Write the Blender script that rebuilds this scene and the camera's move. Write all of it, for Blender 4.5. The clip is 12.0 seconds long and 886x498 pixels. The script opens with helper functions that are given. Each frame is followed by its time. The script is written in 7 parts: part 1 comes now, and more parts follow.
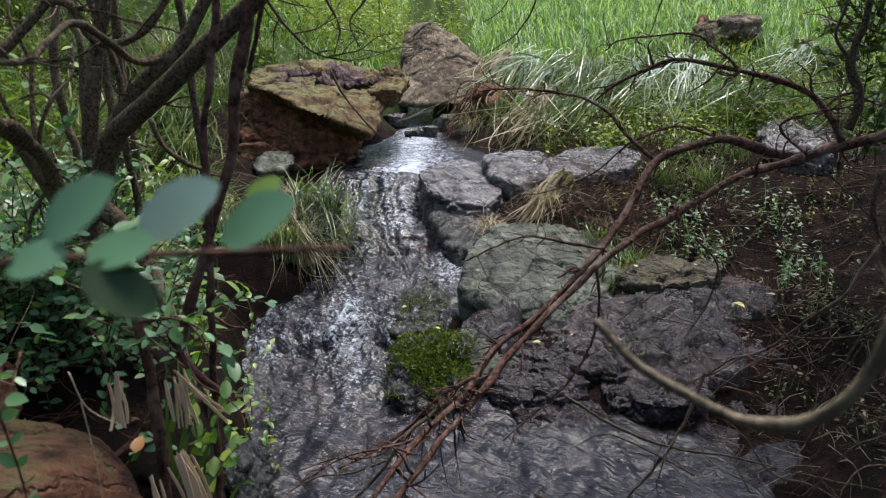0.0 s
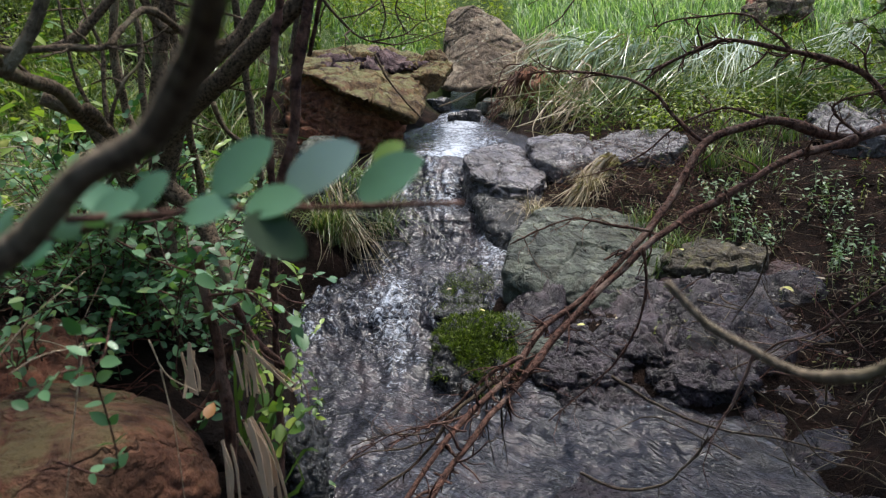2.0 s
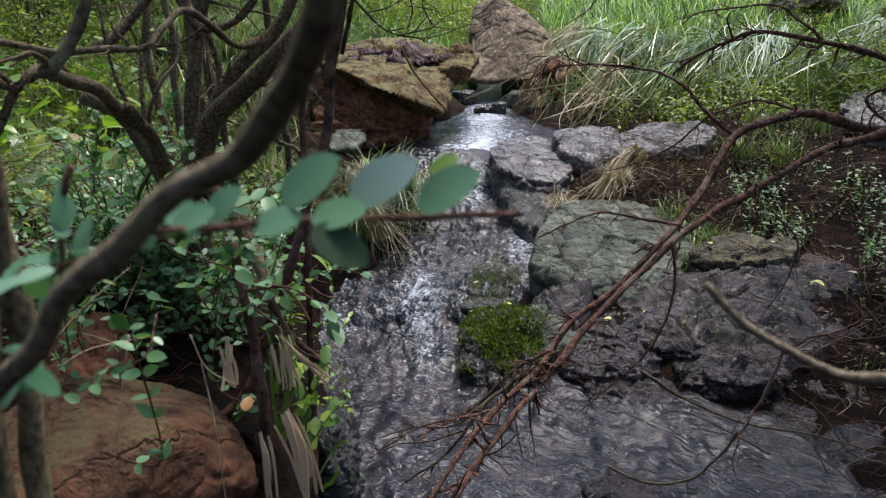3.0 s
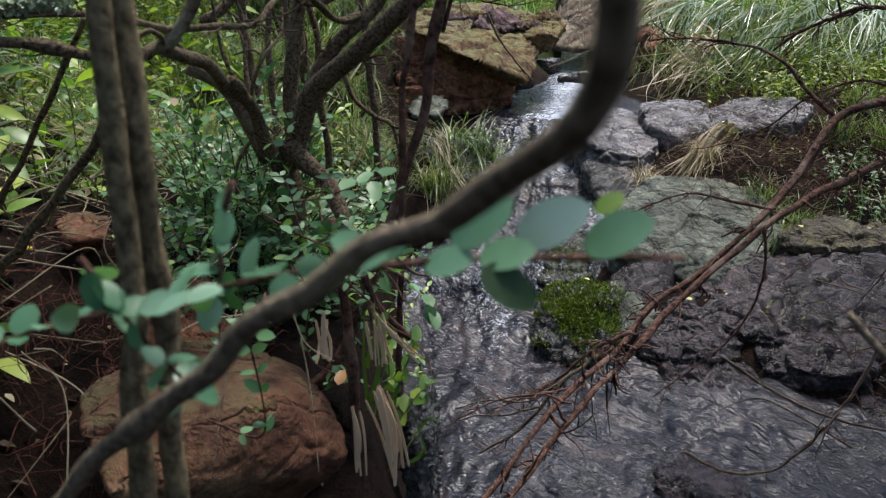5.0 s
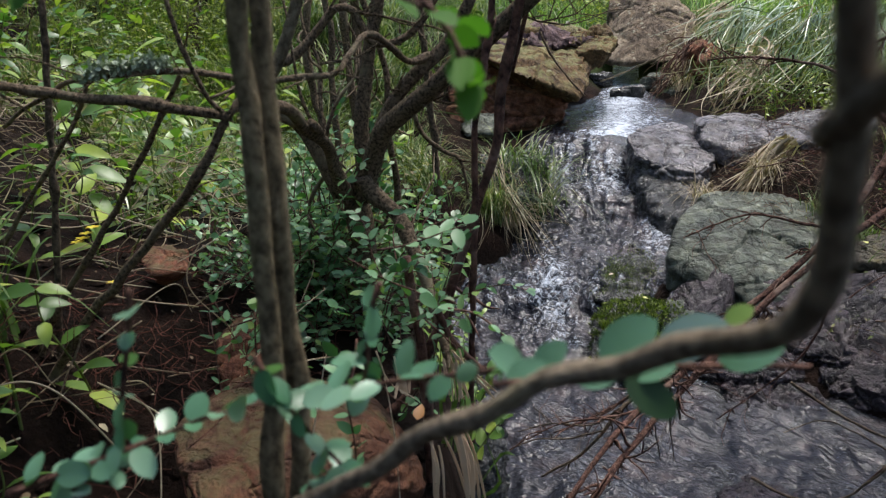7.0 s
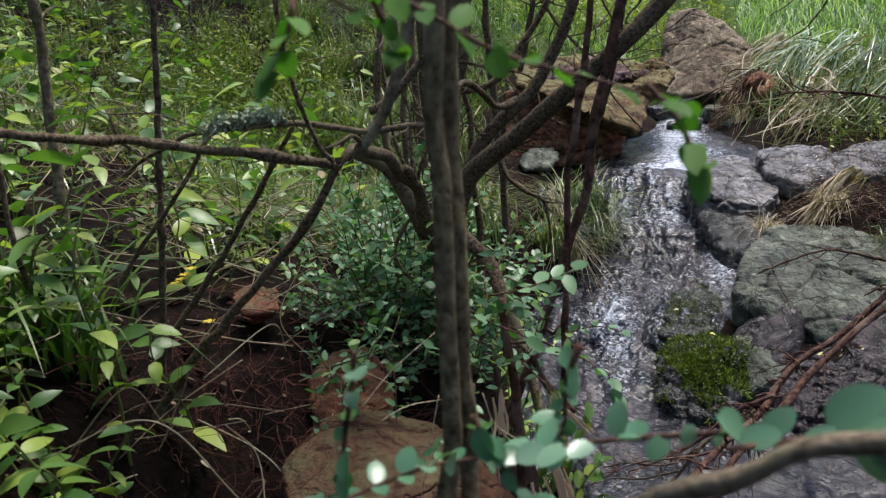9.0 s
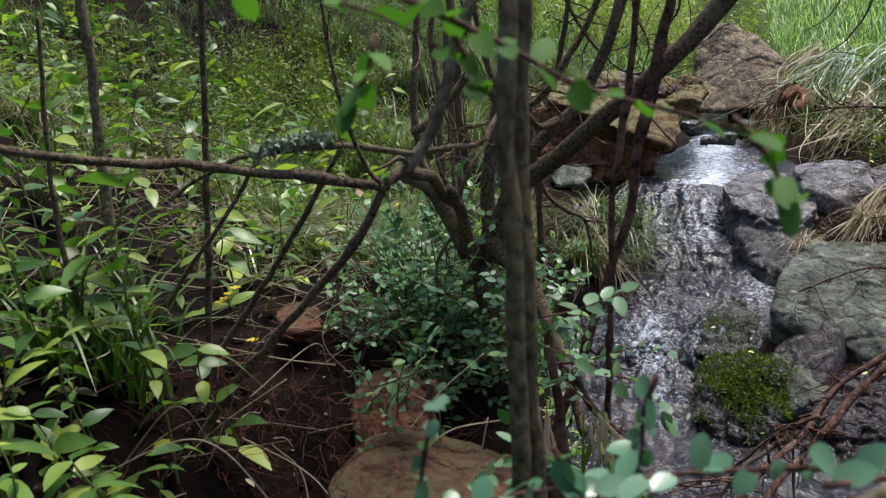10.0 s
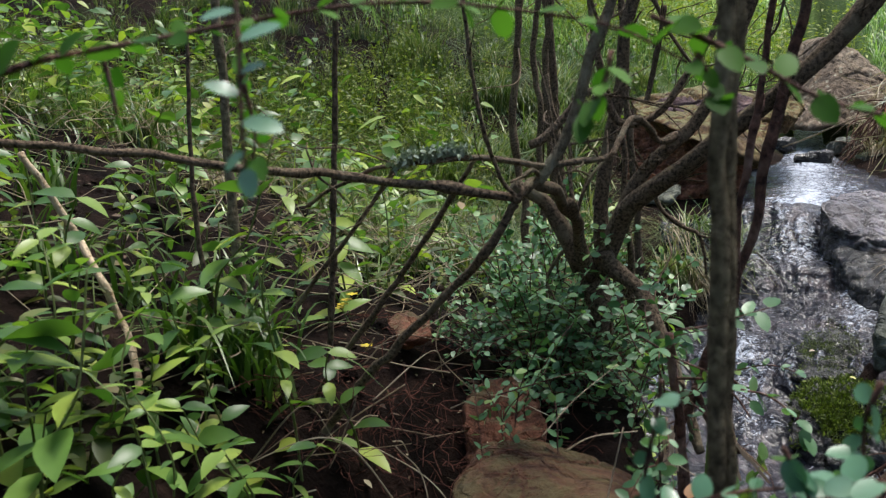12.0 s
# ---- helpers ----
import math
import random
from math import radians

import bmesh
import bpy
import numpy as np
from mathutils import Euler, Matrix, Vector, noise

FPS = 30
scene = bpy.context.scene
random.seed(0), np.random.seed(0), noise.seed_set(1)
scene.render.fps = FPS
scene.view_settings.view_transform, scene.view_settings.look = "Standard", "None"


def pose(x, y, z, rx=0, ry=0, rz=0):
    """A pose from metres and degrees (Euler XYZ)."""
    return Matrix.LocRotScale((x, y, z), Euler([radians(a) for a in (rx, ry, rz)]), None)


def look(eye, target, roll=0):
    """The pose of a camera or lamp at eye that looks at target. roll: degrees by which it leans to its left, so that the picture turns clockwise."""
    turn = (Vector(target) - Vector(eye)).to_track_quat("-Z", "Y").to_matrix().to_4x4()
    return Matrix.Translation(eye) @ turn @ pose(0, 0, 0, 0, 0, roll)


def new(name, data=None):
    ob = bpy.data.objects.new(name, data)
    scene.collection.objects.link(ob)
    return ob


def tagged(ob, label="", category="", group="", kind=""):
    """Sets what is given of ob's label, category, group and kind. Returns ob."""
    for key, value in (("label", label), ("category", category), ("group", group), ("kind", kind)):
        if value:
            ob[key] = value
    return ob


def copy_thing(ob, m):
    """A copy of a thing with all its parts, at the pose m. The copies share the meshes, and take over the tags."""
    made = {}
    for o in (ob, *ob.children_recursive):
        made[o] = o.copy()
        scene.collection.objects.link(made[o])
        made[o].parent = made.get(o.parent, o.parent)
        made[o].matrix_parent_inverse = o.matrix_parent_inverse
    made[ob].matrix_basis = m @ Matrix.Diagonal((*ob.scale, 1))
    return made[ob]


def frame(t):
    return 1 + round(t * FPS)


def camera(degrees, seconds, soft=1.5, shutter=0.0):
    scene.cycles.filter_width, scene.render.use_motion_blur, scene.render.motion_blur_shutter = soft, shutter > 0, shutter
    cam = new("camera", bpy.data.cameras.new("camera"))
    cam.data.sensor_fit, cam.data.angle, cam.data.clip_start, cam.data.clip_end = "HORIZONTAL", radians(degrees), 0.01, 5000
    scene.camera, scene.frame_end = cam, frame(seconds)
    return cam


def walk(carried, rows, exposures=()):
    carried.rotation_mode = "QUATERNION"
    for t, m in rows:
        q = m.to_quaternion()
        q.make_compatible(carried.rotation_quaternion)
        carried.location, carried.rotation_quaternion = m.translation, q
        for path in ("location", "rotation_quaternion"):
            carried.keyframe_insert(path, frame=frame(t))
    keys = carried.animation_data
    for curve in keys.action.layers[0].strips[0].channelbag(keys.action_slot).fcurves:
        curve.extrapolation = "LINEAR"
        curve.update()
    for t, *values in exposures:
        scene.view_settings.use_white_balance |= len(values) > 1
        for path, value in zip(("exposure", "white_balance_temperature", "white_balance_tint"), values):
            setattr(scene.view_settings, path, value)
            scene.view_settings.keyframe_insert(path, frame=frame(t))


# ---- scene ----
cam = camera(58.9, 12.0, soft=1.2)
PATH = [
    (0, (0.0, 0.0, 1.5), (0.0, 1.956, 1.084), 0.0),
    (0.5, (-0.007, -0.009, 1.494), (-0.03, 1.946, 1.072), -0.4),
    (1, (-0.012, -0.017, 1.496), (-0.062, 1.935, 1.062), -0.5),
    (1.5, (-0.014, -0.027, 1.496), (-0.092, 1.92, 1.047), -0.4),
    (2, (-0.02, -0.031, 1.497), (-0.123, 1.914, 1.044), -0.5),
    (2.5, (-0.024, -0.037, 1.5), (-0.159, 1.905, 1.042), -0.8),
    (3, (-0.029, -0.042, 1.505), (-0.195, 1.895, 1.033), -0.9),
    (5, (-0.059, -0.04, 1.528), (-0.405, 1.85, 0.972), 0.2),
    (5.5, (-0.065, -0.054, 1.543), (-0.462, 1.82, 0.968), 0.3),
    (6, (-0.075, -0.058, 1.551), (-0.51, 1.809, 0.981), 0.1),
    (6.5, (-0.081, -0.059, 1.563), (-0.537, 1.81, 1.014), -0.5),
    (7, (-0.089, -0.065, 1.57), (-0.558, 1.807, 1.044), -1.2),
    (9, (-0.149, -0.101, 1.592), (-0.739, 1.758, 1.149), -2.2),
    (9.5, (-0.16, -0.104, 1.598), (-0.79, 1.747, 1.18), -2.3),
    (10, (-0.169, -0.109, 1.6), (-0.831, 1.736, 1.199), -2.7),
    (10.5, (-0.18, -0.116, 1.602), (-0.875, 1.719, 1.217), -2.6),
    (11, (-0.191, -0.123, 1.606), (-0.923, 1.701, 1.234), -2.7),
    (11.5, (-0.209, -0.142, 1.604), (-0.984, 1.665, 1.241), -2.8),
    (12, (-0.229, -0.158, 1.602), (-1.065, 1.624, 1.245), -2.4),
]
walk(cam, [(t, look(eye, target, roll)) for t, eye, target, roll in PATH])
cam.data.dof.use_dof = True
cam.data.dof.focus_distance = 3.6
cam.data.dof.aperture_fstop = 14.0

# ---- world and light: a dull day under trees ----
world = bpy.data.worlds.new("sky")
scene.world = world
world.use_nodes = True
wn = world.node_tree
sky = wn.nodes.new("ShaderNodeTexSky")
sky.sky_type = "NISHITA"
sky.sun_disc = False
sky.sun_elevation = radians(72)
sky.sun_rotation = radians(20)
sky.air_density, sky.dust_density = 1.0, 2.5
wn.links.new(sky.outputs[0], wn.nodes["Background"].inputs[0])
wn.nodes["Background"].inputs[1].default_value = 0.14
sun_data = bpy.data.lights.new("sun", "SUN")
sun_data.energy, sun_data.angle, sun_data.color = 3.0, radians(20), (1.0, 0.97, 0.92)
sun = new("sun", sun_data)
sun.matrix_world = look((1.2, 2.2, 8.0), (0, 0, 0))
scene.view_settings.exposure = 0.92


# ---- materials ----
def shader(name):
    m = bpy.data.materials.new(name)
    m.use_nodes = True
    return m, m.node_tree, m.node_tree.nodes["Principled BSDF"]


def add(nt, kind, **sockets):
    n = nt.nodes.new(kind)
    for k, v in sockets.items():
        n.inputs[k].default_value = v
    return n


def ramp(nt, src, stops):
    r = nt.nodes.new("ShaderNodeValToRGB")
    e = r.color_ramp.elements
    while len(e) < len(stops):
        e.new(0.5)
    for el, (p, c) in zip(e, stops):
        el.position, el.color = p, (*c, 1)
    nt.links.new(src, r.inputs[0])
    return r.outputs[0]


def grain(nt, scale, detail=6.0, rough=0.6, stretch=None, dist=0.0):
    tc = nt.nodes.new("ShaderNodeTexCoord")
    n = add(nt, "ShaderNodeTexNoise", Scale=scale, Detail=detail, Roughness=rough, Distortion=dist)
    if stretch:
        mp = nt.nodes.new("ShaderNodeMapping")
        mp.inputs["Scale"].default_value = stretch
        nt.links.new(tc.outputs["Object"], mp.inputs[0])
        nt.links.new(mp.outputs[0], n.inputs["Vector"])
    else:
        nt.links.new(tc.outputs["Object"], n.inputs["Vector"])
    return n.outputs[0]


def mixed(nt, fac, a, b, mode="MIX"):
    m = nt.nodes.new("ShaderNodeMix")
    m.data_type, m.blend_type = "RGBA", mode
    for src, i in ((fac, 0), (a, 6), (b, 7)):
        if isinstance(src, (int, float)):
            m.inputs[i].default_value = src
        elif isinstance(src, tuple):
            m.inputs[i].default_value = (*src, 1)
        else:
            nt.links.new(src, m.inputs[i])
    return m.outputs[2]


def bumped(nt, b, height, strength, distance):
    n = add(nt, "ShaderNodeBump", Strength=strength, Distance=distance)
    nt.links.new(height, n.inputs["Height"])
    nt.links.new(n.outputs[0], b.inputs["Normal"])


def math_node(nt, op, a, b, c=None):
    n = nt.nodes.new("ShaderNodeMath")
    n.operation = op
    for i, src in enumerate((a, b, c)):
        if isinstance(src, (int, float)):
            n.inputs[i].default_value = src
        elif src is not None:
            nt.links.new(src, n.inputs[i])
    return n.outputs[0]


def warped(nt, scale, amount):
    """Object coordinates pushed about by a noise, for ragged cracks and spots."""
    tc = nt.nodes.new("ShaderNodeTexCoord")
    n = add(nt, "ShaderNodeTexNoise", Scale=scale, Detail=5.0, Roughness=0.65)
    nt.links.new(tc.outputs["Object"], n.inputs["Vector"])
    w = nt.nodes.new("ShaderNodeVectorMath")
    w.operation = "MULTIPLY_ADD"
    nt.links.new(n.outputs["Color"], w.inputs[0])
    w.inputs[1].default_value = (amount, amount, amount)
    nt.links.new(tc.outputs["Object"], w.inputs[2])
    return w.outputs[0]


def cells(nt, vector, scale, feature="DISTANCE_TO_EDGE"):
    vo = add(nt, "ShaderNodeTexVoronoi", Scale=scale)
    vo.feature = feature
    nt.links.new(vector, vo.inputs["Vector"])
    return vo.outputs["Distance"]


def rock_mat(name, dark, mid, light, rough=0.75, moss=None, moss_at=0.55, wet=0.0, scale=3.0, spec=0.25, cracked=0.5, spots=None, grainy=0.45):
    """Stone: mottled at three scales, with pore shade put in the colour, hairline cracks, stains, lichen spots and moss
    on top.
    """
    m, nt, b = shader(name)
    big, mid_n = grain(nt, scale, 6, 0.62, dist=0.8), grain(nt, scale * 4.5, 7, 0.68, dist=0.5)
    fine, speck = grain(nt, scale * 17, 8, 0.75), grain(nt, scale * 55, 4, 0.7)
    col = ramp(nt, big, [(0.32, dark), (0.5, mid), (0.68, light)])
    col = mixed(nt, 0.85, col, ramp(nt, mid_n, [(0.34, (0.3, 0.29, 0.28)), (0.5, (0.9, 0.9, 0.9)), (0.64, (1.35, 1.32, 1.28))]), "MULTIPLY")
    # the grain's dark end also paints shade into fine hollows
    col = mixed(nt, grainy, col, ramp(nt, fine, [(0.36, (0.1, 0.1, 0.1)), (0.46, (0.75, 0.75, 0.75)), (0.6, (1.15, 1.15, 1.15)), (0.7, (1.6, 1.58, 1.5))]), "MULTIPLY")
    col = mixed(nt, grainy * 0.7, col, ramp(nt, speck, [(0.36, (0.25, 0.25, 0.25)), (0.5, (1, 1, 1)), (0.66, (1.5, 1.5, 1.5))]), "MULTIPLY")
    ragged = warped(nt, scale * 1.6, 0.9 / scale)
    edge = cells(nt, ragged, scale * 1.1)
    hair = cells(nt, ragged, scale * 3.4)
    crack = ramp(nt, edge, [(0.0, (0.05, 0.045, 0.04)), (0.012, (0.5, 0.5, 0.5)), (0.03, (1, 1, 1))])
    crack2 = ramp(nt, hair, [(0.0, (0.3, 0.29, 0.28)), (0.022, (1, 1, 1))])
    crack2 = mixed(nt, ramp(nt, mid_n, [(0.46, (0, 0, 0)), (0.56, (1, 1, 1))]), crack2, (1, 1, 1))
    col = mixed(nt, cracked, col, crack, "MULTIPLY")
    col = mixed(nt, cracked, col, crack2, "MULTIPLY")
    stain = grain(nt, scale * 1.7, 4, 0.6, dist=1.4)
    col = mixed(nt, 0.75, col, ramp(nt, stain, [(0.36, (0.38, 0.34, 0.3)), (0.5, (1, 1, 1)), (0.62, (1.02, 0.98, 0.9)), (0.72, (1.45, 1.25, 1.0))]), "MULTIPLY")
    if spots:
        dot = cells(nt, warped(nt, scale * 9, 0.12 / scale), scale * 5.5, "F1")
        at = math_node(nt, "MULTIPLY", ramp(nt, dot, [(0.16, (1, 1, 1)), (0.3, (0, 0, 0))]), ramp(nt, stain, [(0.46, (0, 0, 0)), (0.6, (0.8, 0.8, 0.8))]))
        col = mixed(nt, at, col, spots)
    # pores have no depth: their shade is only a dark colour
    pit = cells(nt, warped(nt, scale * 12, 0.1 / scale), scale * 4.2, "F1")
    col = mixed(nt, math_node(nt, "MULTIPLY", ramp(nt, pit, [(0.07, (0.9, 0.9, 0.9)), (0.15, (0, 0, 0))]), ramp(nt, stain, [(0.4, (1, 1, 1)), (0.52, (0, 0, 0))])), col, tuple(c * 0.12 for c in dark))
    if moss:
        g = nt.nodes.new("ShaderNodeNewGeometry")
        sx = nt.nodes.new("ShaderNodeSeparateXYZ")
        nt.links.new(g.outputs["Normal"], sx.inputs[0])
        up = math_node(nt, "MULTIPLY_ADD", sx.outputs[2], 0.4, math_node(nt, "MULTIPLY", mid_n, 0.65))
        mask = ramp(nt, up, [(moss_at, (0, 0, 0)), (min(moss_at + 0.1, 1.0), (0.85, 0.85, 0.85))])
        col = mixed(nt, mask, col, mixed(nt, fine, tuple(c * 0.3 for c in moss), tuple(c * 1.4 for c in moss)))
    nt.links.new(col, b.inputs["Base Color"])
    nt.links.new(ramp(nt, mid_n, [(0.35, (max(rough - wet, 0.05),) * 3), (0.62, (rough,) * 3)]), b.inputs["Roughness"])
    b.inputs["Specular IOR Level"].default_value = spec
    h = math_node(nt, "MULTIPLY_ADD", crack, 0.25, math_node(nt, "MULTIPLY", mid_n, 0.9))
    h = math_node(nt, "MULTIPLY_ADD", crack2, 0.08, h)
    h = math_node(nt, "MULTIPLY_ADD", fine, 0.22, h)
    h = math_node(nt, "MULTIPLY_ADD", speck, 0.04, h)
    bumped(nt, b, h, 1.0, 0.1 / scale)
    return m


def bark_mat(name, dark, light, rough=0.8, lichen=None, stretch=(1, 1, 0.8), scale=60):
    m, nt, b = shader(name)
    a, c = grain(nt, scale, 6, 0.65, stretch), grain(nt, 9, 4)
    col = ramp(nt, a, [(0.36, dark), (0.65, light)])
    if lichen:
        col = mixed(nt, ramp(nt, c, [(0.55, (0, 0, 0)), (0.66, (1, 1, 1))]), col, lichen)
    col = mixed(nt, 0.5, col, ramp(nt, c, [(0.3, (0.45, 0.42, 0.4)), (0.6, (1, 1, 1))]), "MULTIPLY")
    nt.links.new(col, b.inputs["Base Color"])
    b.inputs["Roughness"].default_value = rough
    b.inputs["Specular IOR Level"].default_value = 0.15
    bumped(nt, b, a, 1.0, 0.8 / scale)
    return m


def leaf_mat(name, stops, rough=0.4, through_light=0.3, coat=0.0, spec=0.45):
    """Each leaf takes its own colour from stops; some light passes through the blade."""
    m, nt, b = shader(name)
    g = nt.nodes.new("ShaderNodeNewGeometry")
    col = ramp(nt, g.outputs["Random Per Island"], stops)
    col = mixed(nt, 0.35, col, ramp(nt, grain(nt, 35, 3), [(0.3, (0.55, 0.55, 0.5)), (0.65, (1, 1, 1))]), "MULTIPLY")
    nt.links.new(col, b.inputs["Base Color"])
    b.inputs["Roughness"].default_value = rough
    b.inputs["Specular IOR Level"].default_value = spec
    b.inputs["Coat Weight"].default_value = coat
    t = nt.nodes.new("ShaderNodeBsdfTranslucent")
    nt.links.new(mixed(nt, 1.0, col, (1.0, 1.25, 0.45), "MULTIPLY"), t.inputs[0])
    mx = add(nt, "ShaderNodeMixShader", Fac=through_light)
    nt.links.new(b.outputs[0], mx.inputs[1])
    nt.links.new(t.outputs[0], mx.inputs[2])
    nt.links.new(mx.outputs[0], nt.nodes["Material Output"].inputs[0])
    return m


def ground_mat():
    m, nt, b = shader("soil and humus")
    a, f, big = grain(nt, 9, 7, 0.65), grain(nt, 75, 6, 0.7), grain(nt, 0.8, 3)
    soil = ramp(nt, a, [(0.3, (0.005, 0.0032, 0.0025)), (0.5, (0.02, 0.012, 0.009)), (0.75, (0.06, 0.034, 0.025))])
    soil = mixed(nt, 0.6, soil, ramp(nt, f, [(0.35, (0.3, 0.28, 0.27)), (0.7, (1, 1, 1))]), "MULTIPLY")
    green = ramp(nt, f, [(0.3, (0.02, 0.04, 0.01)), (0.7, (0.08, 0.13, 0.03))])
    g = nt.nodes.new("ShaderNodeNewGeometry")
    sx = nt.nodes.new("ShaderNodeSeparateXYZ")
    nt.links.new(g.outputs["Position"], sx.inputs[0])
    mp = nt.nodes.new("ShaderNodeMapRange")
    nt.links.new(sx.outputs[1], mp.inputs[0])
    mp.inputs[1].default_value, mp.inputs[2].default_value = 7.0, 8.5
    nt.links.new(mixed(nt, mp.outputs[0], soil, green), b.inputs["Base Color"])
    b.inputs["Roughness"].default_value = 0.9
    b.inputs["Specular IOR Level"].default_value = 0.08
    bumped(nt, b, f, 1.0, 0.03)
    return m


def water_mat():
    """Fast shallow water: dark and glossy between pale streaks and fine bubbles, whiter where the sheet breaks. The
    upper pool's white is painted sky reflection.
    """
    m, nt, b = shader("running water")
    co = nt.nodes.new("ShaderNodeTexCoord")

    def flow(angle, stretch, scale, detail, rough, dist):
        turn = nt.nodes.new("ShaderNodeVectorRotate")
        turn.rotation_type = "Z_AXIS"
        turn.inputs["Angle"].default_value = radians(angle)
        nt.links.new(co.outputs["Object"], turn.inputs["Vector"])
        lay = nt.nodes.new("ShaderNodeVectorMath")
        lay.operation = "MULTIPLY"
        lay.inputs[1].default_value = stretch
        nt.links.new(turn.outputs[0], lay.inputs[0])
        n = add(nt, "ShaderNodeTexNoise", Scale=scale, Detail=detail, Roughness=rough, Distortion=dist)
        nt.links.new(lay.outputs[0], n.inputs["Vector"])
        return n.outputs["Fac"]

    ripple = flow(-35, (0.8, 1.0, 0.7), 27, 2.5, 0.5, 1.6)
    chop = flow(-20, (0.8, 1.0, 0.7), 60, 2.0, 0.5, 1.2)
    swell = flow(-50, (1.0, 0.6, 0.7), 9, 2.0, 0.5, 1.2)
    streak = flow(-55, (1.0, 0.12, 0.5), 42, 6.0, 0.7, 0.8)
    bubbles = flow(-30, (0.75, 1.0, 0.7), 40, 7.0, 0.72, 1.4)
    patch = flow(-55, (1.0, 0.45, 1.0), 4.2, 5.0, 0.6, 1.2)
    at = nt.nodes.new("ShaderNodeAttribute")
    at.attribute_name = "white"
    # white carries foam and, in the upper pool, a painted sky sheen
    foam_sheen = ramp(nt, math_node(nt, "MULTIPLY_ADD", at.outputs["Fac"], 0.225, bubbles), [(0.66, (0, 0, 0)), (0.74, (0.4, 0.4, 0.4)), (0.88, (0.95, 0.95, 0.95))])
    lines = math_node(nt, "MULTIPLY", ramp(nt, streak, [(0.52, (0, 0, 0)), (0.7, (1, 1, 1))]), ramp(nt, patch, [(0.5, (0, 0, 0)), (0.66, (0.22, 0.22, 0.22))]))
    mask = math_node(nt, "MAXIMUM", foam_sheen, lines)
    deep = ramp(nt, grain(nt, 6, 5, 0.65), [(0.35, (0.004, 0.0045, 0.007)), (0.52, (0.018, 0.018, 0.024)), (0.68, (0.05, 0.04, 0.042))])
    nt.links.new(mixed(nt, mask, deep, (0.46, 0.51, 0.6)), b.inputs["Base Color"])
    nt.links.new(ramp(nt, mask, [(0, (0.07,) * 3), (1, (0.4,) * 3)]), b.inputs["Roughness"])
    b.inputs["IOR"].default_value = 1.33
    b.inputs["Specular IOR Level"].default_value = 0.5
    h = math_node(nt, "MULTIPLY_ADD", chop, 0.35, ripple)
    h = math_node(nt, "MULTIPLY", h, ramp(nt, patch, [(0.38, (0.3, 0.3, 0.3)), (0.6, (1.25, 1.25, 1.25))]))
    h = math_node(nt, "MULTIPLY_ADD", swell, 2.6, h)
    h = math_node(nt, "MULTIPLY_ADD", streak, 0.45, h)
    bumped(nt, b, h, 0.5, 0.022)
    return m


